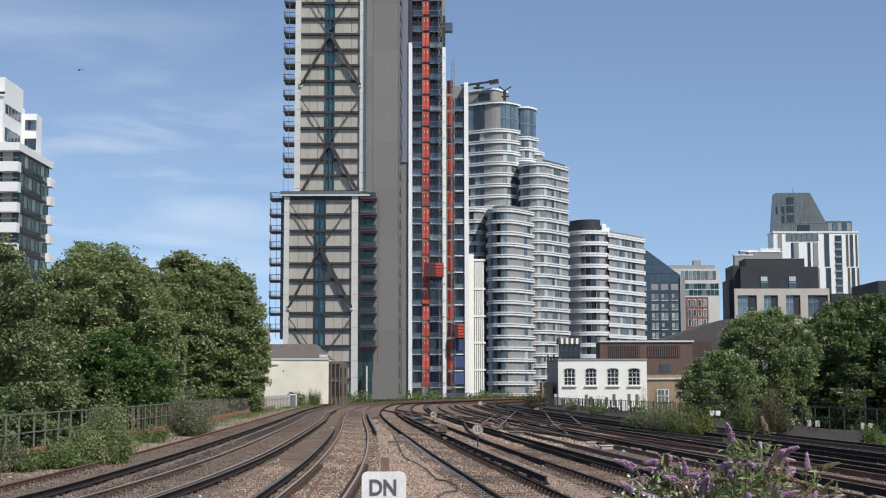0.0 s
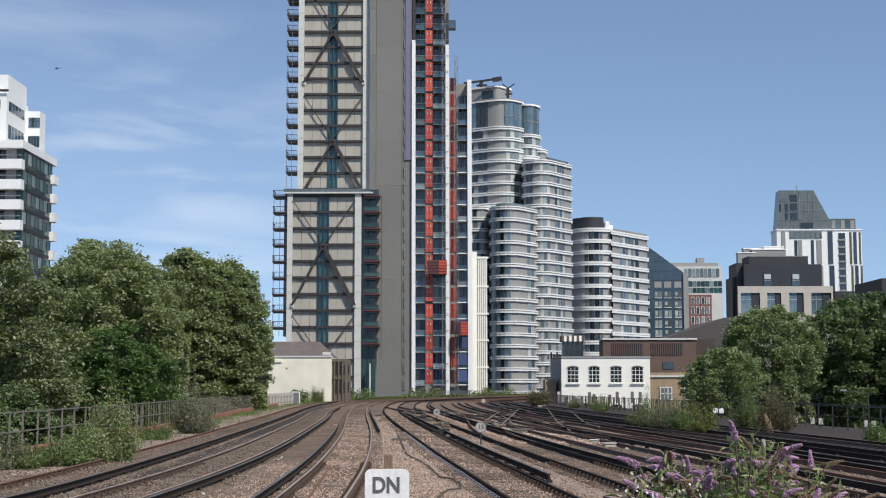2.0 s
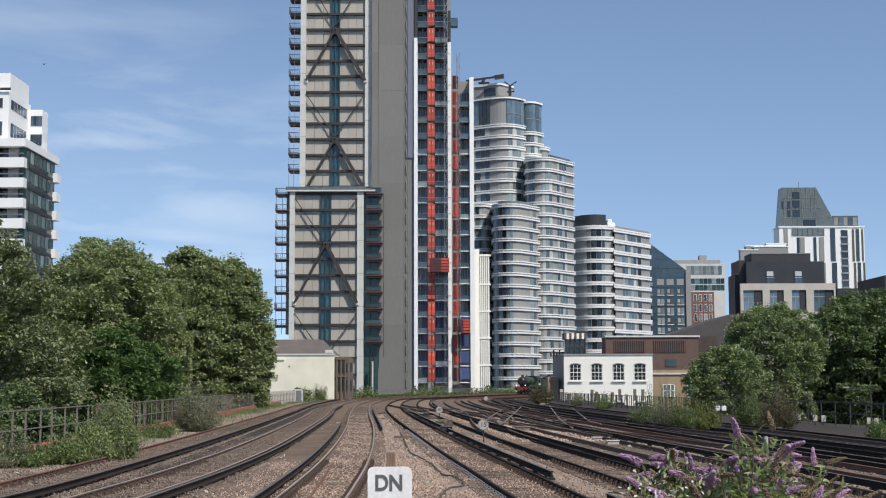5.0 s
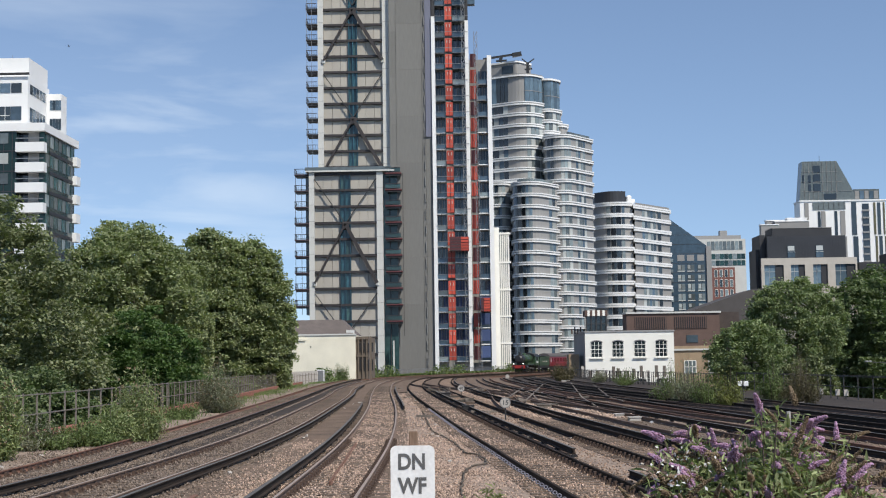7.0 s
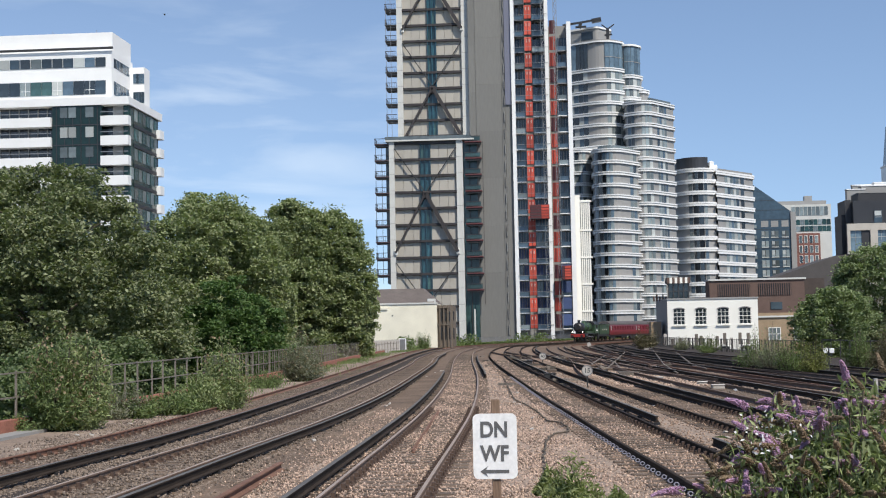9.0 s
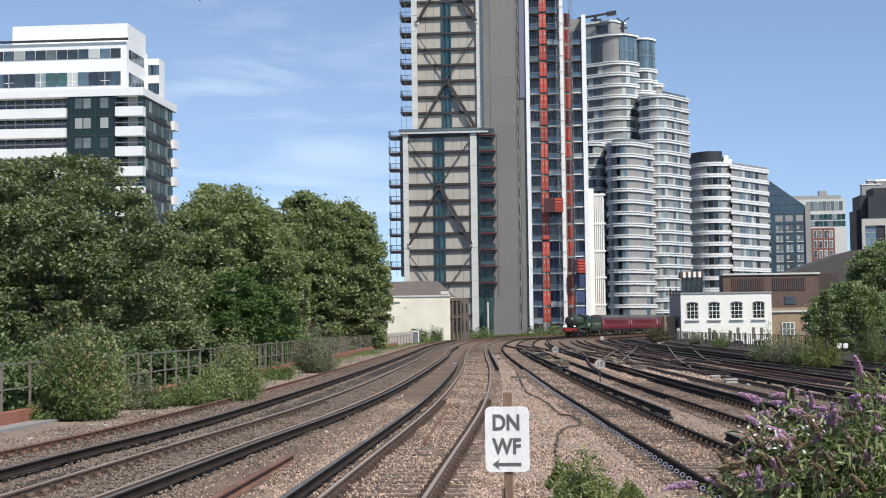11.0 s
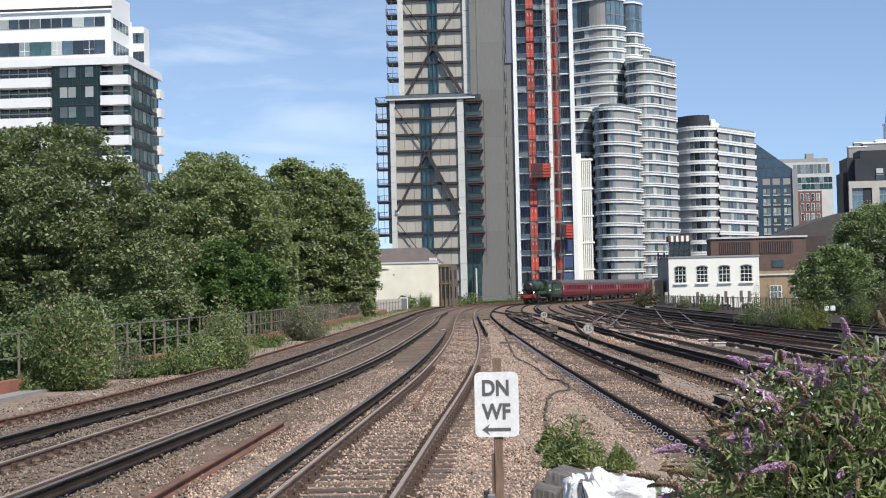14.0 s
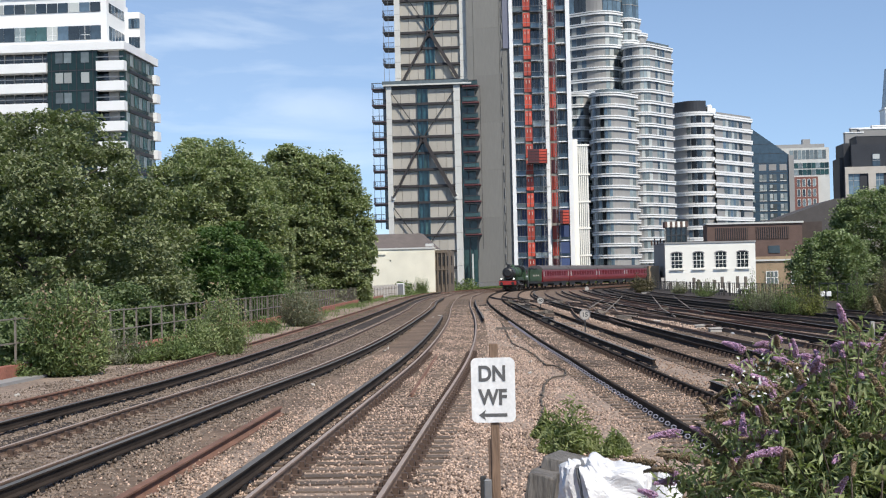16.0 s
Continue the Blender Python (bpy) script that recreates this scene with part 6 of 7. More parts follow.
    x = edge + rng.gamma(1.6, 0.55, n)
    keep = (y > 41) & ((np.sin(y * 0.55) + np.sin(y * 0.21 + 1) + rng.normal(0, 0.6, n)) > -0.3)
    p = np.stack([x, y, -0.16 + rng.uniform(0, 0.16, n)], -1)[keep]
    blades = [(-0.06, 0, -0.3), (0.06, 0, -0.3), (0.02, 0.1, 0.5), (-0.02, 0.1, 0.5)]
    tagged(scatter("verge_grass", p, rng.uniform(0.12, 0.34, len(p)), blades, LEAF_FACES, LEAF3, tilt=0.6, rng=rng), "patchy green grass and weeds beside the railings", "grass", kind="stuff")
    n = 9000
    u = rng.uniform(0, 1, n)
    ln = [p for p in beside(MAIN, 0) if 190 < p.y < 345]
    idx = (u * (len(ln) - 1)).astype(int)
    off = rng.uniform(-14.8, -12.6, n)
    bx_, by_ = [], []
    for i, o in zip(idx, off):
        d = (ln[min(i + 1, len(ln) - 1)] - ln[max(i - 1, 0)]).normalized()
        bx_.append(ln[i].x + d.y * o)
        by_.append(ln[i].y - d.x * o)
    hgt = 0.5 + 1.6 * (np.sin(idx * 0.9) * 0.5 + 0.5) * (np.sin(idx * 0.23 + 2) > -0.2)
    p = np.stack([np.array(bx_), np.array(by_), -0.2 + rng.uniform(0, 1, n) * hgt], -1)
    tagged(scatter("trackside_scrub", p, rng.uniform(0.25, 0.5, n), LEAF_SHAPE, LEAF_FACES, LEAF3, tilt=1.3, rng=rng), "green scrub along the far edge of the tracks", "scrub", kind="stuff")


# ---------------------------------------------------------------- boundary fences
def fence_run(t, line, step, height, z, rails, post, material):
    acc, last = 0.0, None
    for a, b in zip(line, line[1:]):
        acc += (b - a).length
        if last is None or acc >= step:
            if last is not None:
                for h in rails:
                    part("rail", bar(bmesh.new(), (last.x, last.y, z + h), (a.x, a.y, z + h), 0.042), material, t)
            piece("post", boxmesh("post", post, post, height, material), t, (a.x, a.y, z + height / 2))
            last, acc = a.copy(), 0.0


def build_fences():
    edge = smooth_line([(-15.1, 12), (-15.1, 45), (-16.2, 80), (-18.4, 120), (-20.2, 155), (-20.5, 180), (-19.9, 197), (-18.6, 205)], 0.4)
    wall = sweep(bmesh.new(), clip(edge, 12, 168), [(-0.16, -0.6), (0.16, -0.6), (0.16, 0.22), (-0.16, 0.22)])
    setting("parapet_wall", wall, REDBRICK, "low red brick parapet under the railings", "wall")
    coping = sweep(bmesh.new(), clip(edge, 12, 38.5), [(-0.05, -0.6), (0.75, -0.6), (0.75, -0.1), (-0.05, -0.1)])
    setting("kerb", coping, GREYSTONE, "broken grey concrete kerb beside the parapet", "kerb")
    t = thing("boundary_railing", "rusty grey post-and-rail steel fence on a brick parapet", "fence", (-15.1, 12, 0.22))
    fence_run(t, clip(edge, 12, 118), 1.6, 1.36, 0.2, (0.62, 1.3), 0.055, FENCE)
    bars = bmesh.new()
    for p in clip(edge, 60, 150)[::2]:
        bar(bars, (p.x, p.y, 0.22), (p.x, p.y, 1.46), 0.022)
    tagged(part("railing_infill", bars, FENCE, t), kind="stuff")
    t = thing("palisade_fence", "pale weathered paling fence before the cream house", "fence", (-20.2, 150, -0.2))
    bm = bmesh.new()
    for p in clip(edge, 150, 206)[::2]:
        box(bm, p.x - 0.05, p.x + 0.05, p.y - 0.03, p.y + 0.03, -0.2, 1.45 + 0.05 * math.sin(p.y * 5))
    tagged(part("paling", bm, SIGNDIRTY, t), kind="stuff")
    fence_run(t, clip(edge, 150, 206), 3.0, 1.3, -0.1, (0.4, 1.1), 0.08, OLDWOOD)
    cab = thing("trackside_cabinet", "white-grey metal trackside equipment cabinet", "cabinet", (-19.95, 185.0, -0.2))
    cx, cy = -19.95, 185.0
    body = part("body", bevelled(bx(cx - 0.45, cx + 0.45, cy - 0.3, cy + 0.3, -0.2, 1.55), 0.03), SIGNWHITE, cab)
    part("door", bx(cx - 0.38, cx + 0.38, cy - 0.33, cy - 0.305, -0.05, 1.45), STEELMID, cab)
    # right-hand railings
    r = smooth_line([(30.5, 12), (24.4, 60), (20.4, 110), (15.6, 160), (14.2, 192)], 0.4)
    t = thing("boundary_railing", "dark iron railings along the edge of the viaduct", "fence", (30.5, 12, -0.2))
    fence_run(t, clip(r, 60, 110), 2.2, 1.5, -0.2, (0.8, 1.4, 1.46), 0.06, STEEL)
    fence_run(t, clip(r, 110, 196), 2.0, 1.35, -0.2, (0.3, 1.3), 0.09, STEEL)
    bm = bmesh.new()
    for p in clip(r, 112, 196)[::2]:
        bar(bm, (p.x, p.y, -0.2), (p.x, p.y, 1.1), 0.05)
    tagged(part("railing_infill", bm, STEEL, t), kind="stuff")
    # far side railings above the curve
    far = [p for p in beside(MAIN, -14.6) if 196 < p.y < 335]
    t = thing("boundary_railing", "thin steel railings along the far curve", "fence", (far[0].x, far[0].y, -0.2))
    fence_run(t, far, 3.0, 1.4, -0.2, (0.5, 1.3), 0.07, STEELMID)
    bm = bmesh.new()
    for a, b in zip(far, far[1:]):
        for k in range(5):
            p = a.lerp(b, k / 5)
            bar(bm, (p.x, p.y, -0.2), (p.x, p.y, 1.2), 0.03)
    tagged(part("railing_infill", bm, STEELMID, t), kind="stuff")


# ---------------------------------------------------------------- lineside things
def lettering(text, size, x, y, z, material, parent, turn=0.0, wide=1.0):
    cu = bpy.data.curves.new("lettering", "FONT")
    cu.body, cu.size, cu.extrude, cu.align_x, cu.align_y = text, size, 0.001, "CENTER", "CENTER"
    cu.offset = size * 0.03
    tmp = bpy.data.objects.new("lettering", cu)
    me = bpy.data.meshes.new_from_object(tmp)
    bpy.data.objects.remove(tmp)
    me.materials.clear()
    me.materials.append(material)
    ob = piece("lettering", me, parent, (x, y, z))
    ob.rotation_euler = (radians(90), 0, turn)
    ob.scale = (wide, 1, 1)
    return ob


def rounded_plate(x0, x1, z0, z1, y0, y1, r, n=6):
    bm = bmesh.new()
    pts = []
    for cx, cz, a0 in ((x1 - r, z1 - r, 0), (x0 + r, z1 - r, 90), (x0 + r, z0 + r, 180), (x1 - r, z0 + r, 270)):
        for k in range(n + 1):
            a = radians(a0 + 90 * k / n)
            pts.append((cx + r * math.cos(a), cz + r * math.sin(a)))
    a = [bm.verts.new((x, y0, z)) for x, z in pts]
    b = [bm.verts.new((x, y1, z)) for x, z in pts]
    for i in range(len(pts)):
        bm.faces.new((a[i], a[(i + 1) % len(pts)], b[(i + 1) % len(pts)], b[i]))
    bm.faces.new(a)
    bm.faces.new(b[::-1])
    bmesh.ops.recalc_face_normals(bm, faces=bm.faces)
    return bm


def build_sign():
    y = 12.0
    x0, x1, z0, z1 = -0.7, -0.32, 1.17, 1.73
    c = (x0 + x1) / 2
    t = thing("track_name_sign", "white DN WF track sign with an arrow on a wooden post", "sign", (c, y, -0.2))
    part("plate", rounded_plate(x0, x1, z0, z1, y, y + 0.012, 0.05), SIGNWHITE, t, "white rounded sign plate")
    part("post", bevelled(bx(c - 0.03, c + 0.045, y + 0.015, y + 0.09, -0.2, z1 + 0.12), 0.006), POSTWOOD, t, "weathered wooden post")
    part("stake", bx(c - 0.055, c - 0.032, y + 0.03, y + 0.08, -0.2, 1.02), RUST, t, "rusty steel stake")
    part("bracket", bevelled(bx(-0.61, -0.54, y - 0.02, y + 0.06, -0.2, 0.68), 0.01), STEELMID, t)
    part("bracket_strap", bevelled(bx(-0.64, -0.59, y - 0.01, y + 0.03, -0.2, 0.71), 0.008), STEEL, t)
    h = z1 - z0
    lettering("DN", 0.186, c - 0.008, y - 0.003, z1 - h * 0.255, SIGNBLACK, t, wide=0.86)
    lettering("WF", 0.186, c - 0.003, y - 0.003, z1 - h * 0.62, SIGNBLACK, t, wide=0.86)
    ar = bmesh.new()
    za = z1 - h * 0.885
    pts = [(-0.13, 0), (-0.065, 0.046), (-0.08, 0.014), (0.118, 0.014), (0.118, -0.014), (-0.08, -0.014), (-0.065, -0.046)]
    ar.faces.new([ar.verts.new((c + a, y - 0.003, za + b)) for a, b in pts])
    up = bmesh.ops.extrude_face_region(ar, geom=ar.faces[:])["geom"]
    for v in up:
        if isinstance(v, bmesh.types.BMVert):
            v.co.y += 0.002
    bmesh.ops.recalc_face_normals(ar, faces=ar.faces)
    part("arrow", ar, SIGNBLACK, t, "black arrow")


def speed_disc(u, r, cz, text):
    x, y = u
    t = thing("speed_limit_disc", "round white speed limit disc on a short post", "sign", (x, y, -0.2), "speed discs")
    bm = tube(bmesh.new(), (x, y, cz), (x, y + 0.02, cz), r, r, 24)
    part("disc", bm, SIGNDIRTY, t)
    ring = bmesh.new()
    for k in range(24):
        a, b = radians(15 * k), radians(15 * k + 15)
        bar(ring, (x + r * math.cos(a), y - 0.004, cz + r * math.sin(a)), (x + r * math.cos(b), y - 0.004, cz + r * math.sin(b)), 0.03)
    part("rim", ring, STEELMID, t)
    part("post", bx(x - 0.03, x + 0.03, y + 0.022, y + 0.07, -0.2, cz), STEEL, t)
    if text:
        lettering(text, r * 1.25, x, y - 0.006, cz - 0.01, SIGNBLACK, t)


def build_lineside():
    build_sign()
    speed_disc((1.51, 61.27), 0.225, 0.6, "15")
    speed_disc((-0.69, 99.65), 0.235, 0.51, "40")
    speed_disc((4.57, 172.21), 0.25, 0.47, "")
    # spare rail lying between the tracks, and a short offcut
    for a, b, m in (((-4.98, 14.0), (-5.29, 26.63), RUST_BRIGHT), ((-3.06, 29.99), (-3.7, 44.66), RUST_BRIGHT)):
        t = thing("spare_rail", "rust-brown spare rail lying loose on the ballast", "rail", (a[0], a[1], -0.17))
        ln = [Vector((a[0] + (b[0] - a[0]) * k / 6, a[1] + (b[1] - a[1]) * k / 6, -0.02 if m is RUST_BRIGHT and a[1] < 20 else -0.09)) for k in range(7)]
        part("rail", sweep(bmesh.new(), ln, [(v * 1.5, z * 1.0) for v, z in RAIL] if a[1] < 20 else [(v * 0.7, z * 0.5) for v, z in RAIL]), m, t)
    # loose cable across the ballast
    pts = [(-2.57, 72.98), (-2.22, 66.84), (-1.52, 52.97), (-1.0, 48.44), (-0.5, 43.7), (-0.18, 39.36), (0.13, 38.8), (0.37, 36.34), (0.3, 34.98), (-0.03, 34.3), (-0.2, 31.34), (-0.19, 24.74)]
    ln = [Vector((p.x + 0.05 * noise.noise(p * 1.7) + 0.025 * math.sin(p.y * 5), p.y, -0.13)) for p in smooth_line(pts, 0.2)]
    cable = part("track_cable", sweep(bmesh.new(), ln, [(0.023 * math.cos(k), 0.023 * math.sin(k)) for k in (0, 1.05, 2.1, 3.14, 4.2, 5.2)]), BARK)
    tagged(cable, "brown sagging cable lying across the ballast", "cable")
    # crossovers between the tracks of the throat
    for i, y0, y1, flip in ((1, 60, 130, 0), (2, 70, 150, 0), (3, 85, 170, 0), (1, 92, 150, 1), (2, 48, 96, 1), (3, 58, 112, 1), (0, 112, 165, 1)):
        lines = [beside(MAIN, 3.35 * k) for k in range(6)]
        pa, pb = clip(lines[i], y0, y1), clip(lines[i + 1], y0, y1)
        n = min(len(pa), len(pb))
        if flip:
            pa, pb = pb, pa
        ln = [pa[k].lerp(pb[k], (lambda u: u * u * (3 - 2 * u))(k / (n - 1))) for k in range(n)]
        t = thing("crossover_track", "blackened crossover rails between two tracks", "railway track", (ln[0].x, ln[0].y, -0.17), "crossovers")
        for s in (-0.753, 0.753):
            part("rail", sweep(bmesh.new(), beside([p + Vector((0, 0, 0.004)) for p in ln], s), RAIL), RUST, t)
    # bent point rods
    for a, b, c in ((((10.59, 147.13)), ((7.13, 89.46)), ((6.62, 74.59))), (((11.9, 135.32)), ((8.8, 88.22)), ((8.86, 81.09))), ((2.66, 95.57), (3.79, 111.56), (4.82, 126.37)), ((3.31, 84.83), (5.17, 110.29), (7.31, 140.91)), ((4.41, 109.05), (4.36, 97.21), (4.1, 85.45))):
        t = thing("point_rod", "long weathered bent point-operating rod", "rod", (a[0], a[1], -0.17), "point rods")
        bm = bmesh.new()
        bar(bm, (*a, -0.02), (*b, 0.0), 0.08, 0.07)
        bar(bm, (*b, 0.0), (*c, -0.02), 0.08, 0.07)
        part("rod", bm, OLDWOOD, t)
    for u, w, h, m in (((6.68, 63.11), 0.4, -0.06, SIGNDIRTY), ((6.87, 58.81), 0.5, -0.03, SIGNDIRTY), ((5.25, 70.3), 0.45, -0.08, SIGNDIRTY), ((4.01, 76.16), 0.8, 0.0, OLDWOOD), ((-0.14, 73.29), 0.6, 0.1, STEEL), ((-1.83, 102.1), 0.7, 0.12, STEEL), ((14.99, 111.12), 1.4, -0.05, OLDWOOD), ((11.24, 162.42), 1.2, -0.02, SIGNDIRTY)):
        t = thing("point_machine", "low pale trackside equipment box among the rails", "equipment box", (u[0], u[1], -0.185), "trackside boxes")
        part("case", bevelled(bx(u[0] - w / 2, u[0] + w / 2, u[1] - 0.3, u[1] + 0.3, -0.185, h), 0.03), m, t)
        part("lid", bevelled(bx(u[0] - w / 2 - 0.03, u[0] + w / 2 + 0.03, u[1] - 0.33, u[1] + 0.33, h, h + 0.04), 0.01), m, t)
    x, y = (11.03, 48.65)
    h = 0.55
    t = thing("marker_post", "short grey-white marker post beside the track", "post", (x, y, -0.185))
    part("shaft", bevelled(bx(x - 0.07, x + 0.07, y - 0.07, y + 0.07, -0.185, h), 0.02), STEELMID, t)
    part("face", bx(x - 0.06, x + 0.06, y - 0.085, y - 0.072, 0.15, h - 0.03), SIGNDIRTY, t)
    x, y = (15.35, 78.81)
    t = thing("junction_indicator", "dark post carrying two small white lamp boxes", "signal", (x, y, -0.185))
    part("post", bx(x - 0.06, x + 0.06, y, y + 0.12, -0.185, 1.17), STEEL, t)
    for d in (-0.17, 0.17):
        part("lamp_box", bevelled(bx(x + d - 0.13, x + d + 0.13, y - 0.12, y + 0.0, 0.81, 1.04 + 0.05), 0.02), SIGNWHITE, t)
    # timber offcuts and iron scraps strewn over the throat
    rng = np.random.default_rng(71)
    cuts = [boxmesh("timber_offcut", w, d, h, m) for w, d, h, m in ((0.9, 0.16, 0.11, OLDWOOD), (0.6, 0.2, 0.12, TIMBER), (1.3, 0.12, 0.1, OLDSTEEL), (0.45, 0.3, 0.14, RUST))]
    names = ("weathered grey timber offcut among the tracks", "brown sleeper offcut among the tracks", "long dark iron scrap among the tracks", "short rusty iron scrap among the tracks")
    for k in range(64):
        ln = MAIN if k % 4 == 0 else SIDE_LINES[k % 5]
        q = ln[int(rng.uniform(22, 92))]
        ob = piece("track_scrap", cuts[k % 4], None, (q.x + rng.choice((-1.45, 1.9, 1.3)) + rng.normal(0, 0.2), q.y, -0.12))
        ob.rotation_euler = (rng.normal(0, 0.06), rng.normal(0, 0.08), rng.uniform(0, 3.1))
        tagged(ob, names[k % 4], "scrap", "track scrap")
    for k in range(34):
        q = SIDE_LINES[k % 3][int(rng.uniform(44, 82))]
        ob = piece("track_scrap", cuts[k % 4], None, (q.x - 1.67 + rng.normal(0, 0.45), q.y, -0.1))
        ob.rotation_euler = (rng.normal(0, 0.12), rng.normal(0, 0.15), rng.uniform(0, 3.1))
        ob.scale = [rng.uniform(0.8, 1.9), rng.uniform(0.8, 1.6), rng.uniform(0.9, 2.2)]
        tagged(ob, names[k % 4], "scrap", "track scrap")
    # scraps of litter on the ballast
    rng = np.random.default_rng(44)
    scrap = boxmesh("litter", 0.12, 0.09, 0.035, SIGNDIRTY)
    for k in range(26):
        ln = (LINE_D, LINE_C, LINE_A, MAIN)[k % 4]
        q = ln[int(rng.uniform(14, 60))]
        ob = piece("litter", scrap, None, (q.x + (-1.9, 1.75, 2.2, 2.3)[k % 4] + rng.normal(0, 0.25), q.y, -0.15))
        ob.rotation_euler = (rng.normal(0, 0.3), rng.normal(0, 0.3), rng.uniform(0, 3))
        tagged(ob, "small pale scrap of litter on the ballast", "litter", "litter")
    # pale notices tied to the railings
    for x, y in ((21.79, 87), (22.03, 84), (22.27, 83), (23.42, 78), (23.58, 77)):
        t = thing("notice_board", "small white notice board fixed to dark railings", "notice board", (x, y, -0.2), "notice boards")
        part("panel", bevelled(bx(x - 0.13, x + 0.13, y - 0.02, y + 0.02, 0.06, 0.43), 0.01), SIGNDIRTY, t)
        part("stake", bx(x - 0.03, x + 0.03, y + 0.022, y + 0.07, -0.2, 0.4), STEEL, t)
    # street lamp below the viaduct
    x = 31.47
    t = thing("street_lamp", "thin dark street lamp with a long arm", "street lamp", (x, 104, -6))
    part("column", tube(bmesh.new(), (x, 104, -6), (x, 104, 1.87), 0.09, 0.06, 8), STEEL, t)
    part("arm", bar(bmesh.new(), (x, 104, 1.83), (29.49, 104, 1.96), 0.07), STEEL, t)
    part("lantern", bevelled(bx(29.37, 29.87, 103.85, 104.15, 1.92, 2.04), 0.03), STEELMID, t)
    # broken palings and boards before the white house
    rng = np.random.default_rng(12)
    for k in range(12):
        x = 15.95 + k * 1.02 + rng.uniform(-0.2, 0.2)
        h = rng.uniform(0.6, 1.5)
        t = thing("loose_board", "pale broken board leaning at the railings", "board", (x, 196.5, -0.2), "boards")
        b = part("board", bevelled(bx(x - 0.22, x + 0.22, 196.4, 196.5, -0.2, h), 0.02), OLDWOOD if k % 3 else SIGNDIRTY, t)


def build_bag():
    """A white bulk bag tied with straps, beside old timber baulks."""
    cx, cy = 0.70, 13.6
    t = thing("bulk_bag", "crumpled white woven bulk bag tied with grey straps", "bag", (cx, cy, -0.19))

    def skin(p, grow=1.0):
        q = Vector((math.copysign(abs(p.x) ** 0.6, p.x), math.copysign(abs(p.y) ** 0.6, p.y), math.copysign(abs(p.z) ** 0.7, p.z)))
        fold = 1 - abs(noise.noise(Vector((p.x * 3.2 + p.z, p.y * 2.0, p.z * 1.1)) + Vector((3, 1, 2)))) * 2
        crease = 1 - abs(noise.noise(Vector((p.x * 7, p.y * 3.5, p.z * 3)) + Vector((7, 2, 4)))) * 2
        f = grow * (0.91 + 0.13 * noise.noise(p * 1.6) + 0.13 * fold + 0.045 * crease + 0.012 * (1 - 2 * abs(noise.noise(p * 13))))
        f -= 0.10 * math.exp(-((p.x - 0.22) / 0.09) ** 2) + 0.06 * math.exp(-((p.x + 0.62) / 0.07) ** 2)
        top = 0.16 * noise.noise(Vector((p.x * 2.6, p.y * 2, 5))) - 0.2 * p.x if p.z > 0 else 0
        return Vector((cx + q.x * 0.6 * f, cy + q.y * 0.48 * f, max(-0.19, 0.17 + q.z * 0.4 * f + top * min(1, p.z * 2))))

    bm = bmesh.new()
    bmesh.ops.create_icosphere(bm, subdivisions=6, radius=1.0)
    for v in bm.verts:
        v.co = skin(v.co.copy())
    part("sack", bm, TARP, t, "crumpled white woven sack")
    for x in (-0.62, 0.22):
        st = bmesh.new()
        pts = []
        for k in range(40):
            a = 6.2832 * k / 39
            w = math.sqrt(1 - x * x)
            pts.append(skin(Vector((x + 0.05 * math.sin(a), w * math.cos(a), w * math.sin(a))).normalized(), 1.03))
        for a, b in zip(pts, pts[1:]):
            if (b - a).length > 0.004:
                bar(st, a, b, 0.035, 0.014)
        part("strap", st, STRAP, t, "grey webbing strap")
    for k, (x0, x1, ztop) in enumerate(((-0.34, -0.08, 0.42), (-0.07, 0.17, 0.36), (-0.26, 0.06, 0.55))):
        t = thing("timber_baulk", "split grey weathered timber baulk", "timber", (-0.1, 14.3, -0.19), "timber baulks")
        yb = 14.3 + 0.25 * k
        bm = bx(x0, x1, yb - 0.14, yb + 0.7, -0.19, ztop)
        bevelled(bm, 0.025, 2)
        bmesh.ops.subdivide_edges(bm, edges=bm.edges[:], cuts=2)
        for v in bm.verts:
            if v.co.z > 0:
                v.co += Vector((0.02 * noise.noise(v.co * 6), 0.02 * noise.noise(v.co * 5 + Vector((4, 0, 0))), 0.03 * noise.noise(v.co * 4)))
        bmesh.ops.rotate(bm, verts=bm.verts, cent=Vector((x0, yb, -0.19)), matrix=Matrix.Rotation(radians((9, -6, 14)[k]), 3, "Y") @ Matrix.Rotation(radians((-8, 5, -14)[k]), 3, "Z"))
        part("baulk", bm, GREYWOOD, t)




def spike_mesh(name, material, seed, length, fat, droop=0.3, n=420):
    """A drooping flower spike made of many small florets."""
    rng = np.random.default_rng(seed)
    u = rng.uniform(0, 1, n) ** 0.85
    r = fat * (1 - 0.8 * u ** 1.5) * rng.uniform(0.5, 1.1, n)
    a = rng.uniform(0, 6.28, n)
    z = length * u
    bend = droop * length * u * u
    p = np.stack([r * np.cos(a) + bend, r * np.sin(a), z - bend * 0.4], -1)
    ob = scatter(name, p, rng.uniform(0.010, 0.018, n), [(0.5, 0, 0), (-0.4, 0.5, 0.1), (-0.3, -0.5, 0.1), (0, 0, 0.6)], [(0, 1, 3), (1, 2, 3), (2, 0, 3), (0, 2, 1)], material, rng=rng, tilt=2)
    me = ob.data
    bpy.data.objects.remove(ob)
    return me


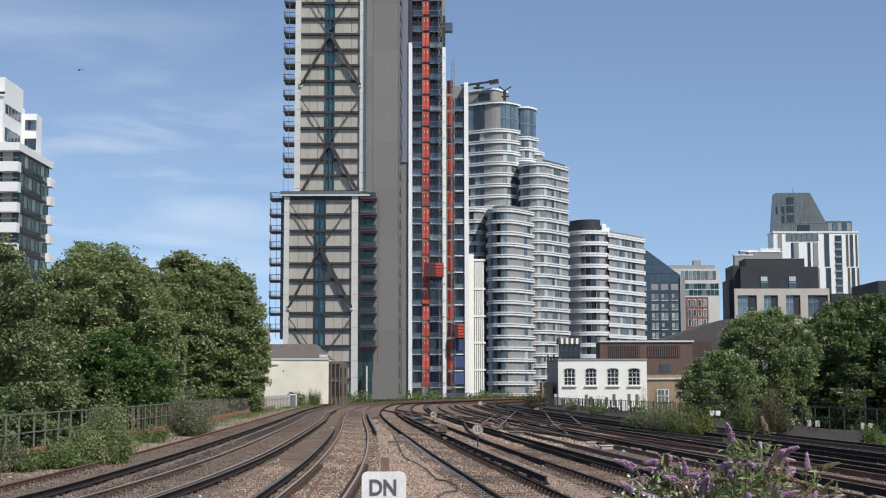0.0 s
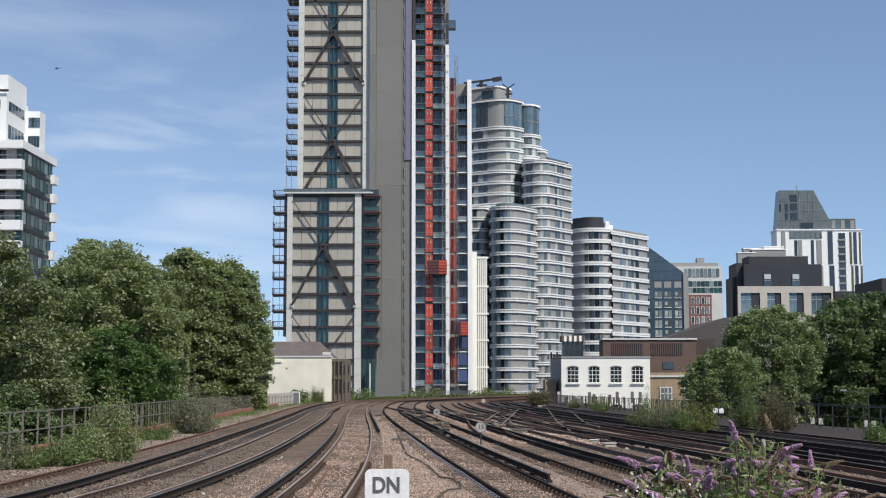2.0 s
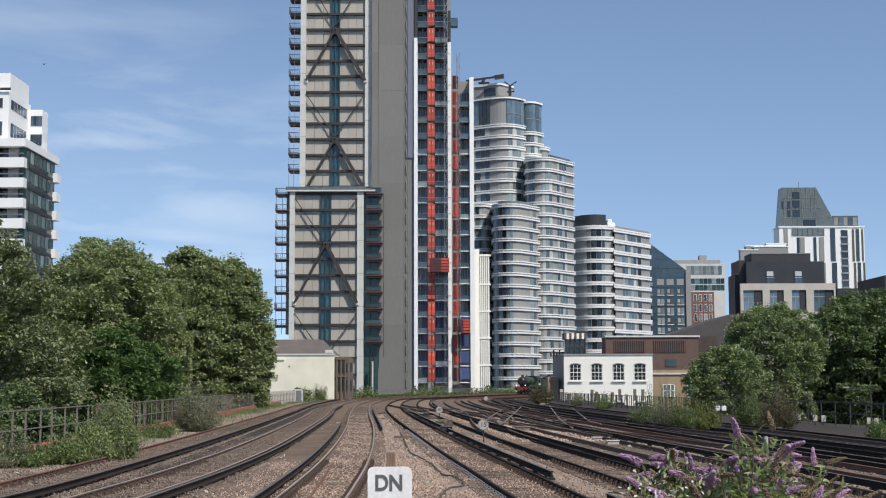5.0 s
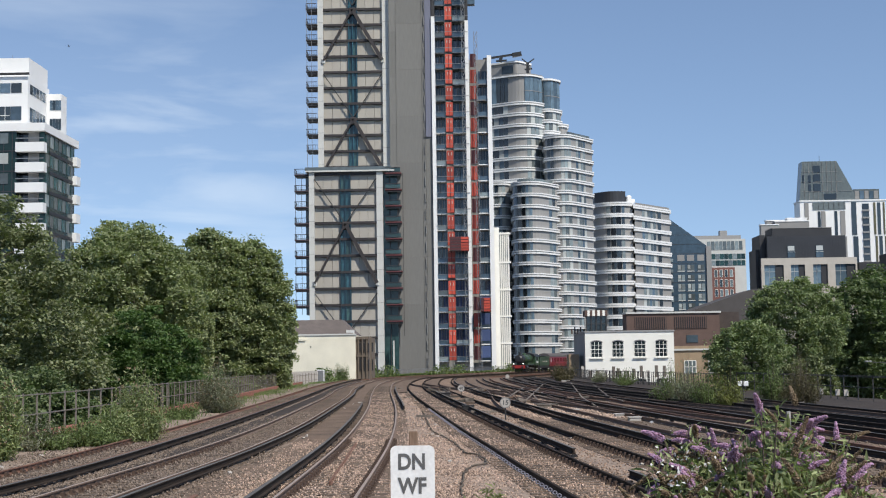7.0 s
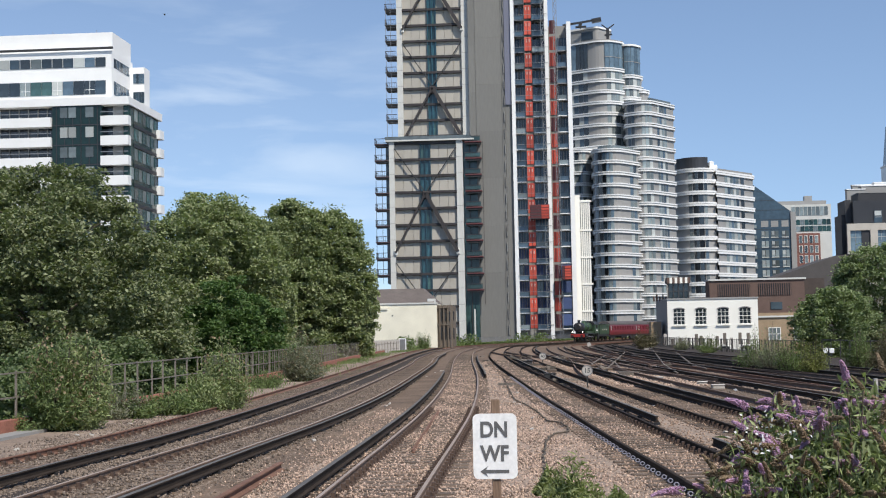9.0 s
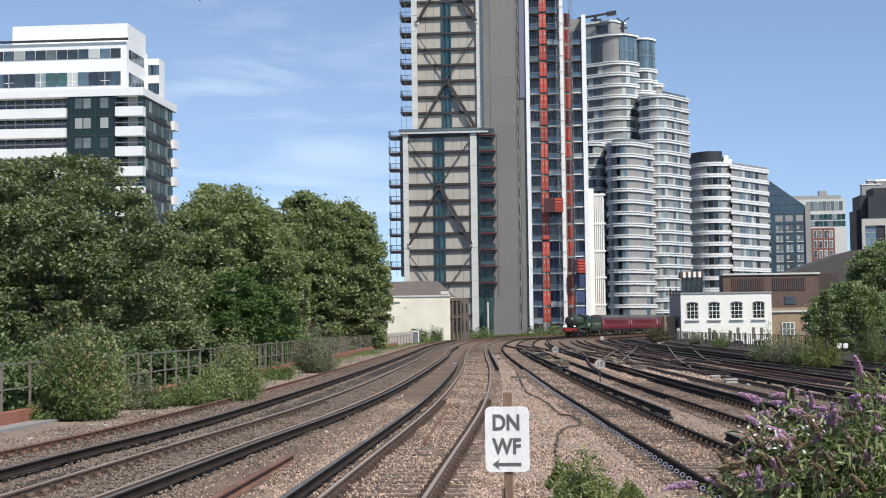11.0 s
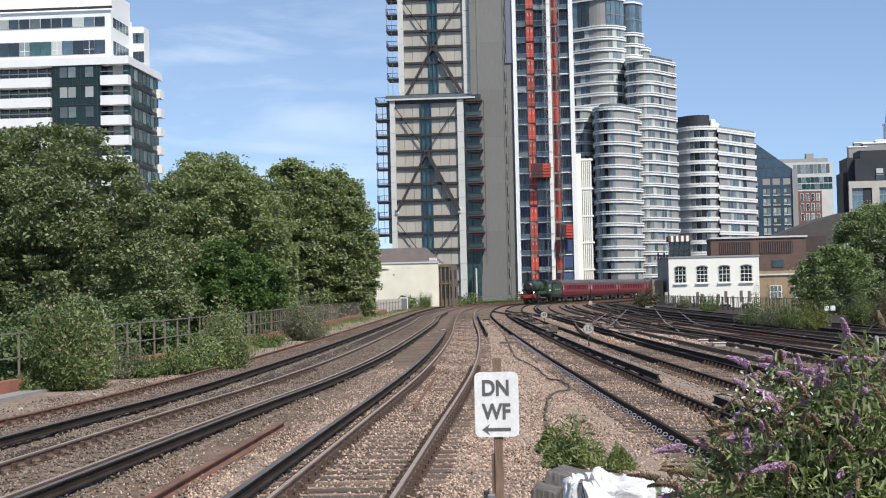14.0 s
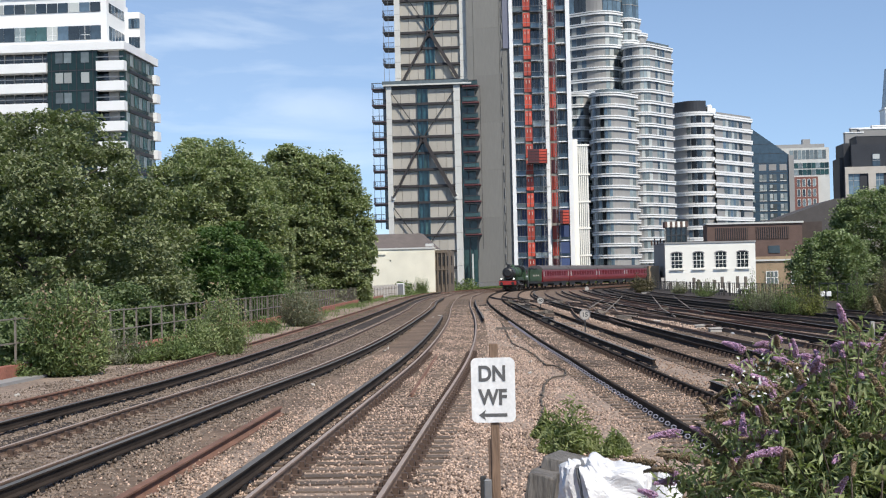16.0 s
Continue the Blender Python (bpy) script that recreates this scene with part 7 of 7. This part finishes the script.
def build_buddleia():
    rng = np.random.default_rng(17)
    bx0, by0 = 1.95, 9.3
    t = thing("buddleia_bush", "large buddleia bush with purple and faded brown flower spikes", "bush", (bx0, by0, -0.19))
    purple = [spike_mesh("flower_spike", PURPLE, 100 + k, 0.14 + 0.04 * k, 0.026, 0.2, 520) for k in range(3)]
    faded = [spike_mesh("flower_spike", FADED, 110 + k, 0.16 + 0.04 * k, 0.018, 0.1, 420) for k in range(3)]
    stems = bmesh.new()
    leaves, sizes = [], []
    for k in range(430):
        a = rng.uniform(0, 6.28)
        el = rng.uniform(0.0, 1.0) ** 0.55 * 1.45
        rad = rng.uniform(0.62, 1.0)
        tip = Vector((bx0 + math.cos(a) * math.cos(el) * (1.42 if math.cos(a) > 0 else 1.72) * rad, by0 + math.sin(a) * math.cos(el) * 1.15 * rad, 0.55 + math.sin(el) * 1.54 * rad * (0.94 + 0.12 * math.sin(a * 3))))
        if tip.x < 1.25:
            tip.z = min(tip.z, 1.12 + 0.62 * (tip.x - 0.6) / 0.65 - rng.uniform(0, 0.3))
        root = Vector((bx0 + rng.normal(0, 0.12), by0 + rng.normal(0, 0.12), -0.19))
        mid = root.lerp(tip, 0.55) + Vector((0, 0, 0.18))
        if k < 170:
            tube(stems, root, mid, 0.012, 0.008, 5, False)
            tube(stems, mid, tip, 0.008, 0.004, 5, False)
        for j in range(66):
            u = rng.uniform(0.25, 1.0)
            p = mid.lerp(tip, u) + Vector((rng.normal(0, 0.055), rng.normal(0, 0.055), rng.normal(0, 0.05) - 0.02))
            leaves.append(p[:])
            sizes.append(rng.uniform(0.035, 0.105))
        if k < 340:
            out = Vector((math.cos(a), math.sin(a), 0))
            d = (out * 0.7 + Vector((rng.normal(0, 0.5), rng.normal(0, 0.5), rng.normal(0.5, 0.4)))).normalized()
            down = (Vector((0, 0, -1)) + d * d.z).normalized()
            turn = Matrix((down, d.cross(down), d)).transposed()
            ob = piece("flower_spike", (purple if rng.uniform() < (0.7 if tip.z > 1.7 else 0.3) else faded)[k % 3], t, tip)
            ob.rotation_euler = turn.to_euler()
            ob.scale = [rng.uniform(0.7, 1.2)] * 3
    part("branchwork", stems, BARK, t)
    scatter("foliage", np.array(leaves), np.array(sizes), LANCE_SHAPE, LEAF_FACES, LEAF4, t, tilt=1.3, rng=rng)
    n = 60
    c = np.array((1.26, 8.4, 1.79))
    p = c + rng.normal(0, 1, (n, 3)) * np.array([0.11, 0.12, 0.09])
    scatter("white_blossom", p, rng.uniform(0.014, 0.034, n), LEAF_SHAPE, LEAF_FACES, BLOSSOM, t, "small white blossoms", tilt=1.5, rng=rng)
    bush(1.84, 8.5, 0.3, 1.44 + 0.19, "bright green willowherb beside the buddleia", LEAFFERN, 91, 60, 26, 0.135)
    # weeds beside the bag
    for i, (u, r, h) in enumerate((((0.26, 20.4), 0.5, 0.8), ((-0.1, 22.19), 0.26, 0.42), ((0.87, 19.96), 0.24, 0.36))):
        w = thing("weed_clump", "bright green ferny weed clump growing in ballast", "weed", (u[0], u[1], -0.19), "weed clumps")
        n = 1500
        a, q = rng.uniform(0, 6.28, n), rng.uniform(0.1, 1, n)
        p = np.stack([u[0] + np.cos(a) * r * q, u[1] + np.sin(a) * r * q, -0.17 + h * (1 - 0.8 * q ** 1.3) * rng.uniform(0.05, 1, n) * (0.75 + 0.4 * np.sin(a * 3 + i))], -1)
        scatter("foliage", p, rng.uniform(0.08, 0.17, n), LANCE_SHAPE, LEAF_FACES, LEAFFERN, w, tilt=1.1, rng=rng)
        st = bmesh.new()
        for k in range(9):
            an = 0.7 * k
            tube(st, (u[0], u[1], -0.19), (u[0] + math.cos(an) * r * 0.7, u[1] + math.sin(an) * r * 0.7, -0.19 + h * 0.7), 0.006, 0.003, 5, False)
        tagged(part("stalk", st, LEAF3, w), kind="stuff")


# ---------------------------------------------------------------- steam train
def wheel(parent, x, y, r, name="wheel"):
    """A spoked wheel on its own axis; it turns about x."""
    bm = bmesh.new()
    n = 20
    for k in range(n):
        a, b = 6.2832 * k / n, 6.2832 * (k + 1) / n
        bar(bm, (0, r * 0.93 * math.cos(a), r * 0.93 * math.sin(a)), (0, r * 0.93 * math.cos(b), r * 0.93 * math.sin(b)), 0.13, r * 0.14)
    for k in range(8):
        a = 6.2832 * k / 8
        bar(bm, (0, 0, 0), (0, r * 0.9 * math.cos(a), r * 0.9 * math.sin(a)), 0.06, 0.06)
    tube(bm, (-0.08, 0, 0), (0.08, 0, 0), r * 0.2, r * 0.2, 10)
    me = bpy.data.meshes.new(name)
    bm.to_mesh(me)
    bm.free()
    me.materials.append(BLACK)
    ob = new(name, me)
    ob.parent = parent
    ob.location = (x, y, r)
    return ob


def barrel(bm, y0, y1, r0, r1, z, n=24):
    return tube(bm, (0, y0, z), (0, y1, z), r0, r1, n)


def build_loco():
    t = thing("steam_locomotive", "green steam locomotive with black smokebox and red buffer beam", "locomotive")
    part("boiler", barrel(barrel(bmesh.new(), -2.3, 0.2, 0.92, 0.9, 2.62), 0.2, 3.0, 0.88, 0.84, 2.64), LOCOGREEN, t, "lined green boiler", True)
    sm = barrel(bmesh.new(), 3.0, 4.75, 0.88, 0.88, 2.64)
    tube(sm, (0, 4.75, 2.64), (0, 4.95, 2.64), 0.74, 0.5, 20)
    part("smokebox", sm, BLACK, t, "black smokebox")
    part("chimney", tube(tube(bmesh.new(), (0, 4.0, 3.4), (0, 4.0, 3.85), 0.27, 0.25, 14), (0, 4.0, 3.85), (0, 4.0, 3.97), 0.33, 0.31, 14), BLACK, t)
    part("dome", tube(tube(bmesh.new(), (0, 1.0, 3.4), (0, 1.0, 3.72), 0.42, 0.36, 14), (0, 1.0, 3.72), (0, 1.0, 3.88), 0.36, 0.12, 14), LOCOGREEN, t, smooth=False)
    part("safety_valve", tube(bmesh.new(), (0, -1.4, 3.45), (0, -1.4, 3.75), 0.15, 0.12, 10), BLACK, t)
    part("running_plate", bevelled(bx(-1.28, 1.28, -5.2, 5.0, 1.42, 1.55), 0.02), BLACK, t)
    part("splashers", box(bx(-1.1, -0.75, -3.0, 2.5, 1.55, 1.95), 0.75, 1.1, -3.0, 2.5, 1.55, 1.95), LOCOGREEN, t)
    part("frames", bx(-0.62, 0.62, -5.0, 5.0, 0.75, 1.42), BLACK, t)
    part("buffer_beam", bevelled(bx(-1.3, 1.3, 5.0, 5.12, 0.85, 1.42), 0.02), BUFFERRED, t, "red buffer beam")
    for s in (-0.87, 0.87):
        part("buffer", tube(tube(bmesh.new(), (s, 5.12, 1.06), (s, 5.5, 1.06), 0.11, 0.11, 12), (s, 5.5, 1.06), (s, 5.56, 1.06), 0.24, 0.24, 14), BLACK, t)
        part("cylinder", tube(bmesh.new(), (s * 1.3, 3.1, 1.05), (s * 1.3, 4.5, 1.05), 0.36, 0.36, 16), BLACK, t)
        part("connecting_rod", bar(bmesh.new(), (s * 1.12, -2.4, 0.8), (s * 1.12, 3.1, 1.0), 0.08, 0.14), STEELMID, t)
        lamp = part("headlamp", bevelled(bx(s * 1.1 - 0.13, s * 1.1 + 0.13, 4.9, 5.08, 1.56, 1.95), 0.02), BLACK, t)
        part("lamp_glass", tube(bmesh.new(), (s * 1.1, 5.08, 1.76), (s * 1.1, 5.11, 1.76), 0.11, 0.11, 12), LAMP, lamp, "lit white headlamp")
    cab = bmesh.new()
    box(cab, -1.32, -1.26, -5.2, -2.3, 1.5, 3.15)
    box(cab, 1.26, 1.32, -5.2, -2.3, 1.5, 3.15)
    box(cab, -1.26, 1.26, -2.36, -2.3, 1.5, 3.2)
    part("cab", cab, LOCOGREEN, t, "green cab sides")
    rf = bmesh.new()
    prof = [(1.36 * math.cos(a * math.pi / 10), 3.1 + 0.72 * math.sin(a * math.pi / 10)) for a in range(11)]
    a = [rf.verts.new((x, -5.4, z)) for x, z in prof]
    b = [rf.verts.new((x, -2.1, z)) for x, z in prof]
    for k in range(10):
        rf.faces.new((a[k], a[k + 1], b[k + 1], b[k]))
    rf.faces.new(a)
    rf.faces.new(b)
    part("cab_roof", rf, BLACK, t)
    for s in (-1.33, 1.33):
        part("cab_window", bx(min(s, s * 1.003), max(s, s * 1.003), -4.2, -3.0, 2.45, 3.0), GLASSDK, t)
        part("number_bar", bx(min(s, s * 1.006), max(s, s * 1.006), -4.4, -3.2, 1.9, 2.15), SIGNWHITE, t, "pale illegible number bar")
        part("steps", bx(min(s * 0.85, s), max(s * 0.85, s), -5.0, -4.5, 0.4, 1.42), BLACK, t)
    wheels = [wheel(t, s, y, r) for s in (-0.76, 0.76) for y, r in ((1.9, 0.94), (-0.15, 0.94), (-2.25, 0.94), (4.75 - 0.25, 0.48), (2.95, 0.48))]
    return t, wheels


def build_tender():
    t = thing("coal_tender", "green locomotive tender with pale lettering bars", "tender")
    bm = bx(-1.3, 1.3, -3.6, 3.5, 1.3, 2.85)
    box(bm, -1.36, -1.3, -3.6, 3.5, 2.75, 3.1)
    box(bm, 1.3, 1.36, -3.6, 3.5, 2.75, 3.1)
    part("tank", bm, LOCOGREEN, t, "green water tank")
    rng = np.random.default_rng(3)
    n = 500
    p = np.stack([rng.uniform(-1.2, 1.2, n), rng.uniform(-1.5, 3.2, n), 2.85 + rng.uniform(0, 0.45, n)], -1)
    scatter("coal", p, rng.uniform(0.15, 0.35, n), STONE_SHAPE, STONE_FACES, BLACK, t, "heap of black coal", tilt=2, rng=rng)
    part("frame", bx(-1.2, 1.2, -3.7, 3.6, 0.85, 1.3), BLACK, t)
    for s in (-1.31, 1.31):
        for k in range(3):
            part("lettering_bar", bx(min(s, s * 1.006), max(s, s * 1.006), 1.2 - k * 1.3 - 0.35, 1.2 - k * 1.3 + 0.35, 2.02, 2.24), SIGNDIRTY, t, "pale illegible lettering bar")
    for s in (-0.76, 0.76):
        for y in (-2.4, 0, 2.3):
            wheel(t, s, y, 0.63)
    return t


def build_coach():
    t = thing("railway_coach", "maroon passenger coach with grey roof and dark windows", "railway coach", group="coaches of the train")
    L = 9.95
    side = [(-1.3, 1.1), (-1.38, 1.6), (-1.38, 2.2), (-1.3, 3.05), (1.3, 3.05), (1.38, 2.2), (1.38, 1.6), (1.3, 1.1)]

    def tube_of(prof):
        bm = bmesh.new()
        a = [bm.verts.new((x, -L, z)) for x, z in prof]
        b = [bm.verts.new((x, L, z)) for x, z in prof]
        n = len(prof)
        for k in range(n):
            bm.faces.new((a[k], a[(k + 1) % n], b[(k + 1) % n], b[k]))
        bm.faces.new(a)
        bm.faces.new(b)
        bmesh.ops.recalc_face_normals(bm, faces=bm.faces)
        return bm
    part("body", tube_of(side), MAROON, t, "glossy maroon coach body")
    part("roof", tube_of([(1.34 * math.cos(a * math.pi / 12), 3.06 + 0.74 * math.sin(a * math.pi / 12)) for a in range(13)]), ROOFGREY, t, "dull grey domed roof")
    part("underframe", bx(-1.1, 1.1, -L, L, 0.75, 1.1), BLACK, t)
    part("battery_box", bx(-1.2, 1.2, -2.6, 1.4, 0.45, 0.78), BLACK, t)
    part("gangway", box(bx(-0.55, 0.55, L, L + 0.22, 1.1, 3.2), -0.55, 0.55, -L - 0.22, -L, 1.1, 3.2), BLACK, t)
    for s in (-1, 1):
        for k in range(10):
            y = -8.1 + k * 1.8
            w = 0.62 if k not in (0, 9) else 0.28
            x = s * 1.36
            block("window", t, COACHGLASS, min(x, x + s * 0.03), max(x, x + s * 0.03), y - w, y + w, 2.05, 2.8)
        for y in (-9.2, 9.2):
            x = s * 1.385
            block("door_window", t, BLIND, min(x, x + s * 0.01), max(x, x + s * 0.01), y - 0.22, y + 0.22, 1.95, 2.75)
        x = s * 1.385
        block("waist_line", t, BUFFERRED, min(x, x + s * 0.008), max(x, x + s * 0.008), -L, L, 1.78, 1.83)
    for yb in (-7.1, 7.1):
        part("bogie", box(bx(-1.05, -0.9, yb - 1.7, yb + 1.7, 0.35, 0.8), 0.9, 1.05, yb - 1.7, yb + 1.7, 0.35, 0.8), BLACK, t)
        for s in (-0.76, 0.76):
            for d in (-1.3, 1.3):
                wheel(t, s, yb + d, 0.46)
    return t


def build_helicopter():
    t = thing("helicopter", "small dark helicopter crossing the sky", "helicopter")
    bm = bmesh.new()
    bmesh.ops.create_icosphere(bm, subdivisions=2, radius=1.0)
    for v in bm.verts:
        v.co = Vector((v.co.x * 2.6, v.co.y * 1.1, v.co.z * 1.25))
    part("fuselage", bm, BLACK, t)
    part("tail_boom", tube(bmesh.new(), (1.6, 0, 0.3), (7.2, 0, 0.6), 0.5, 0.2, 8), BLACK, t)
    part("tail_fin", bx(6.7, 7.5, -0.1, 0.1, 0.2, 2.0), BLACK, t)
    part("rotor", bar(bar(bmesh.new(), (-5, 0, 1.75), (5, 0, 1.75), 0.35, 0.1), (0, -5, 1.75), (0, 5, 1.75), 0.35, 0.1), STEEL, t)
    part("rotor_mast", bx(-0.2, 0.2, -0.2, 0.2, 1.0, 1.75), BLACK, t)
    part("skid", bar(bar(bmesh.new(), (-2, -1, -1.7), (2, -1, -1.7), 0.12), (-2, 1, -1.7), (2, 1, -1.7), 0.12), STEEL, t)
    return t


build_trees()
build_fences()
build_lineside()
build_bag()
build_buddleia()
LOCO, LOCO_WHEELS = build_loco()
TENDER = build_tender()
COACHES = [build_coach()]
for _ in range(5):
    COACHES.append(copy_thing(COACHES[0], Matrix()))
HELICOPTER = build_helicopter()


# ---------------------------------------------------------------- what moves
def along(u):
    """The point u metres along the train's track."""
    k = max(0, min(len(MAIN) - 2, int(u / 1.5)))
    return MAIN[k].lerp(MAIN[k + 1], u / 1.5 - k)


def front_of_train(t):
    return 325.38 - 10.2576 * t + 0.1378 * t * t


def motions():
    times = [k * 0.4 for k in range(41)]
    start = 0.0
    for ob, length in [(LOCO, 10.96), (TENDER, 7.7)] + [(c, 20.3) for c in COACHES]:
        rows = []
        for t in times:
            u = front_of_train(t) + start
            a, b = along(u + length * 0.15), along(u + length * 0.85)
            m, d = (a + b) / 2, a - b
            rows.append((t, pose(m.x, m.y, 0.002, 0, 0, math.degrees(math.atan2(-d.x, d.y)))))
        walk(ob, rows)
        start += length
    for w in LOCO_WHEELS:
        x, y, r = w.location
        step = 0.1 if r > 0.6 else 0.05
        n = round(16 / step)
        rows = []
        for k in range(n + 1):
            t = k * step
            rows.append((t, Matrix.Translation((x, y, r)) @ Matrix.Rotation((front_of_train(t) - front_of_train(0)) / r, 4, "X")))
        walk(w, rows)
    d = 2500
    walk(HELICOPTER, [(t, pose(x * d, d, z * d + 2.45, 0, 0, turn)) for t, x, z, turn in (
        (0, -0.2674, 0.2327, 8), (1.5, -0.2823, 0.2320, 14), (3.5, -0.2953, 0.2328, 55), (5.2, -0.2975, 0.2340, 100), (7, -0.2926, 0.2356, 94), (9, -0.282, 0.2392, 92), (12, -0.258, 0.245, 90), (16, -0.22, 0.255, 90))])


motions()
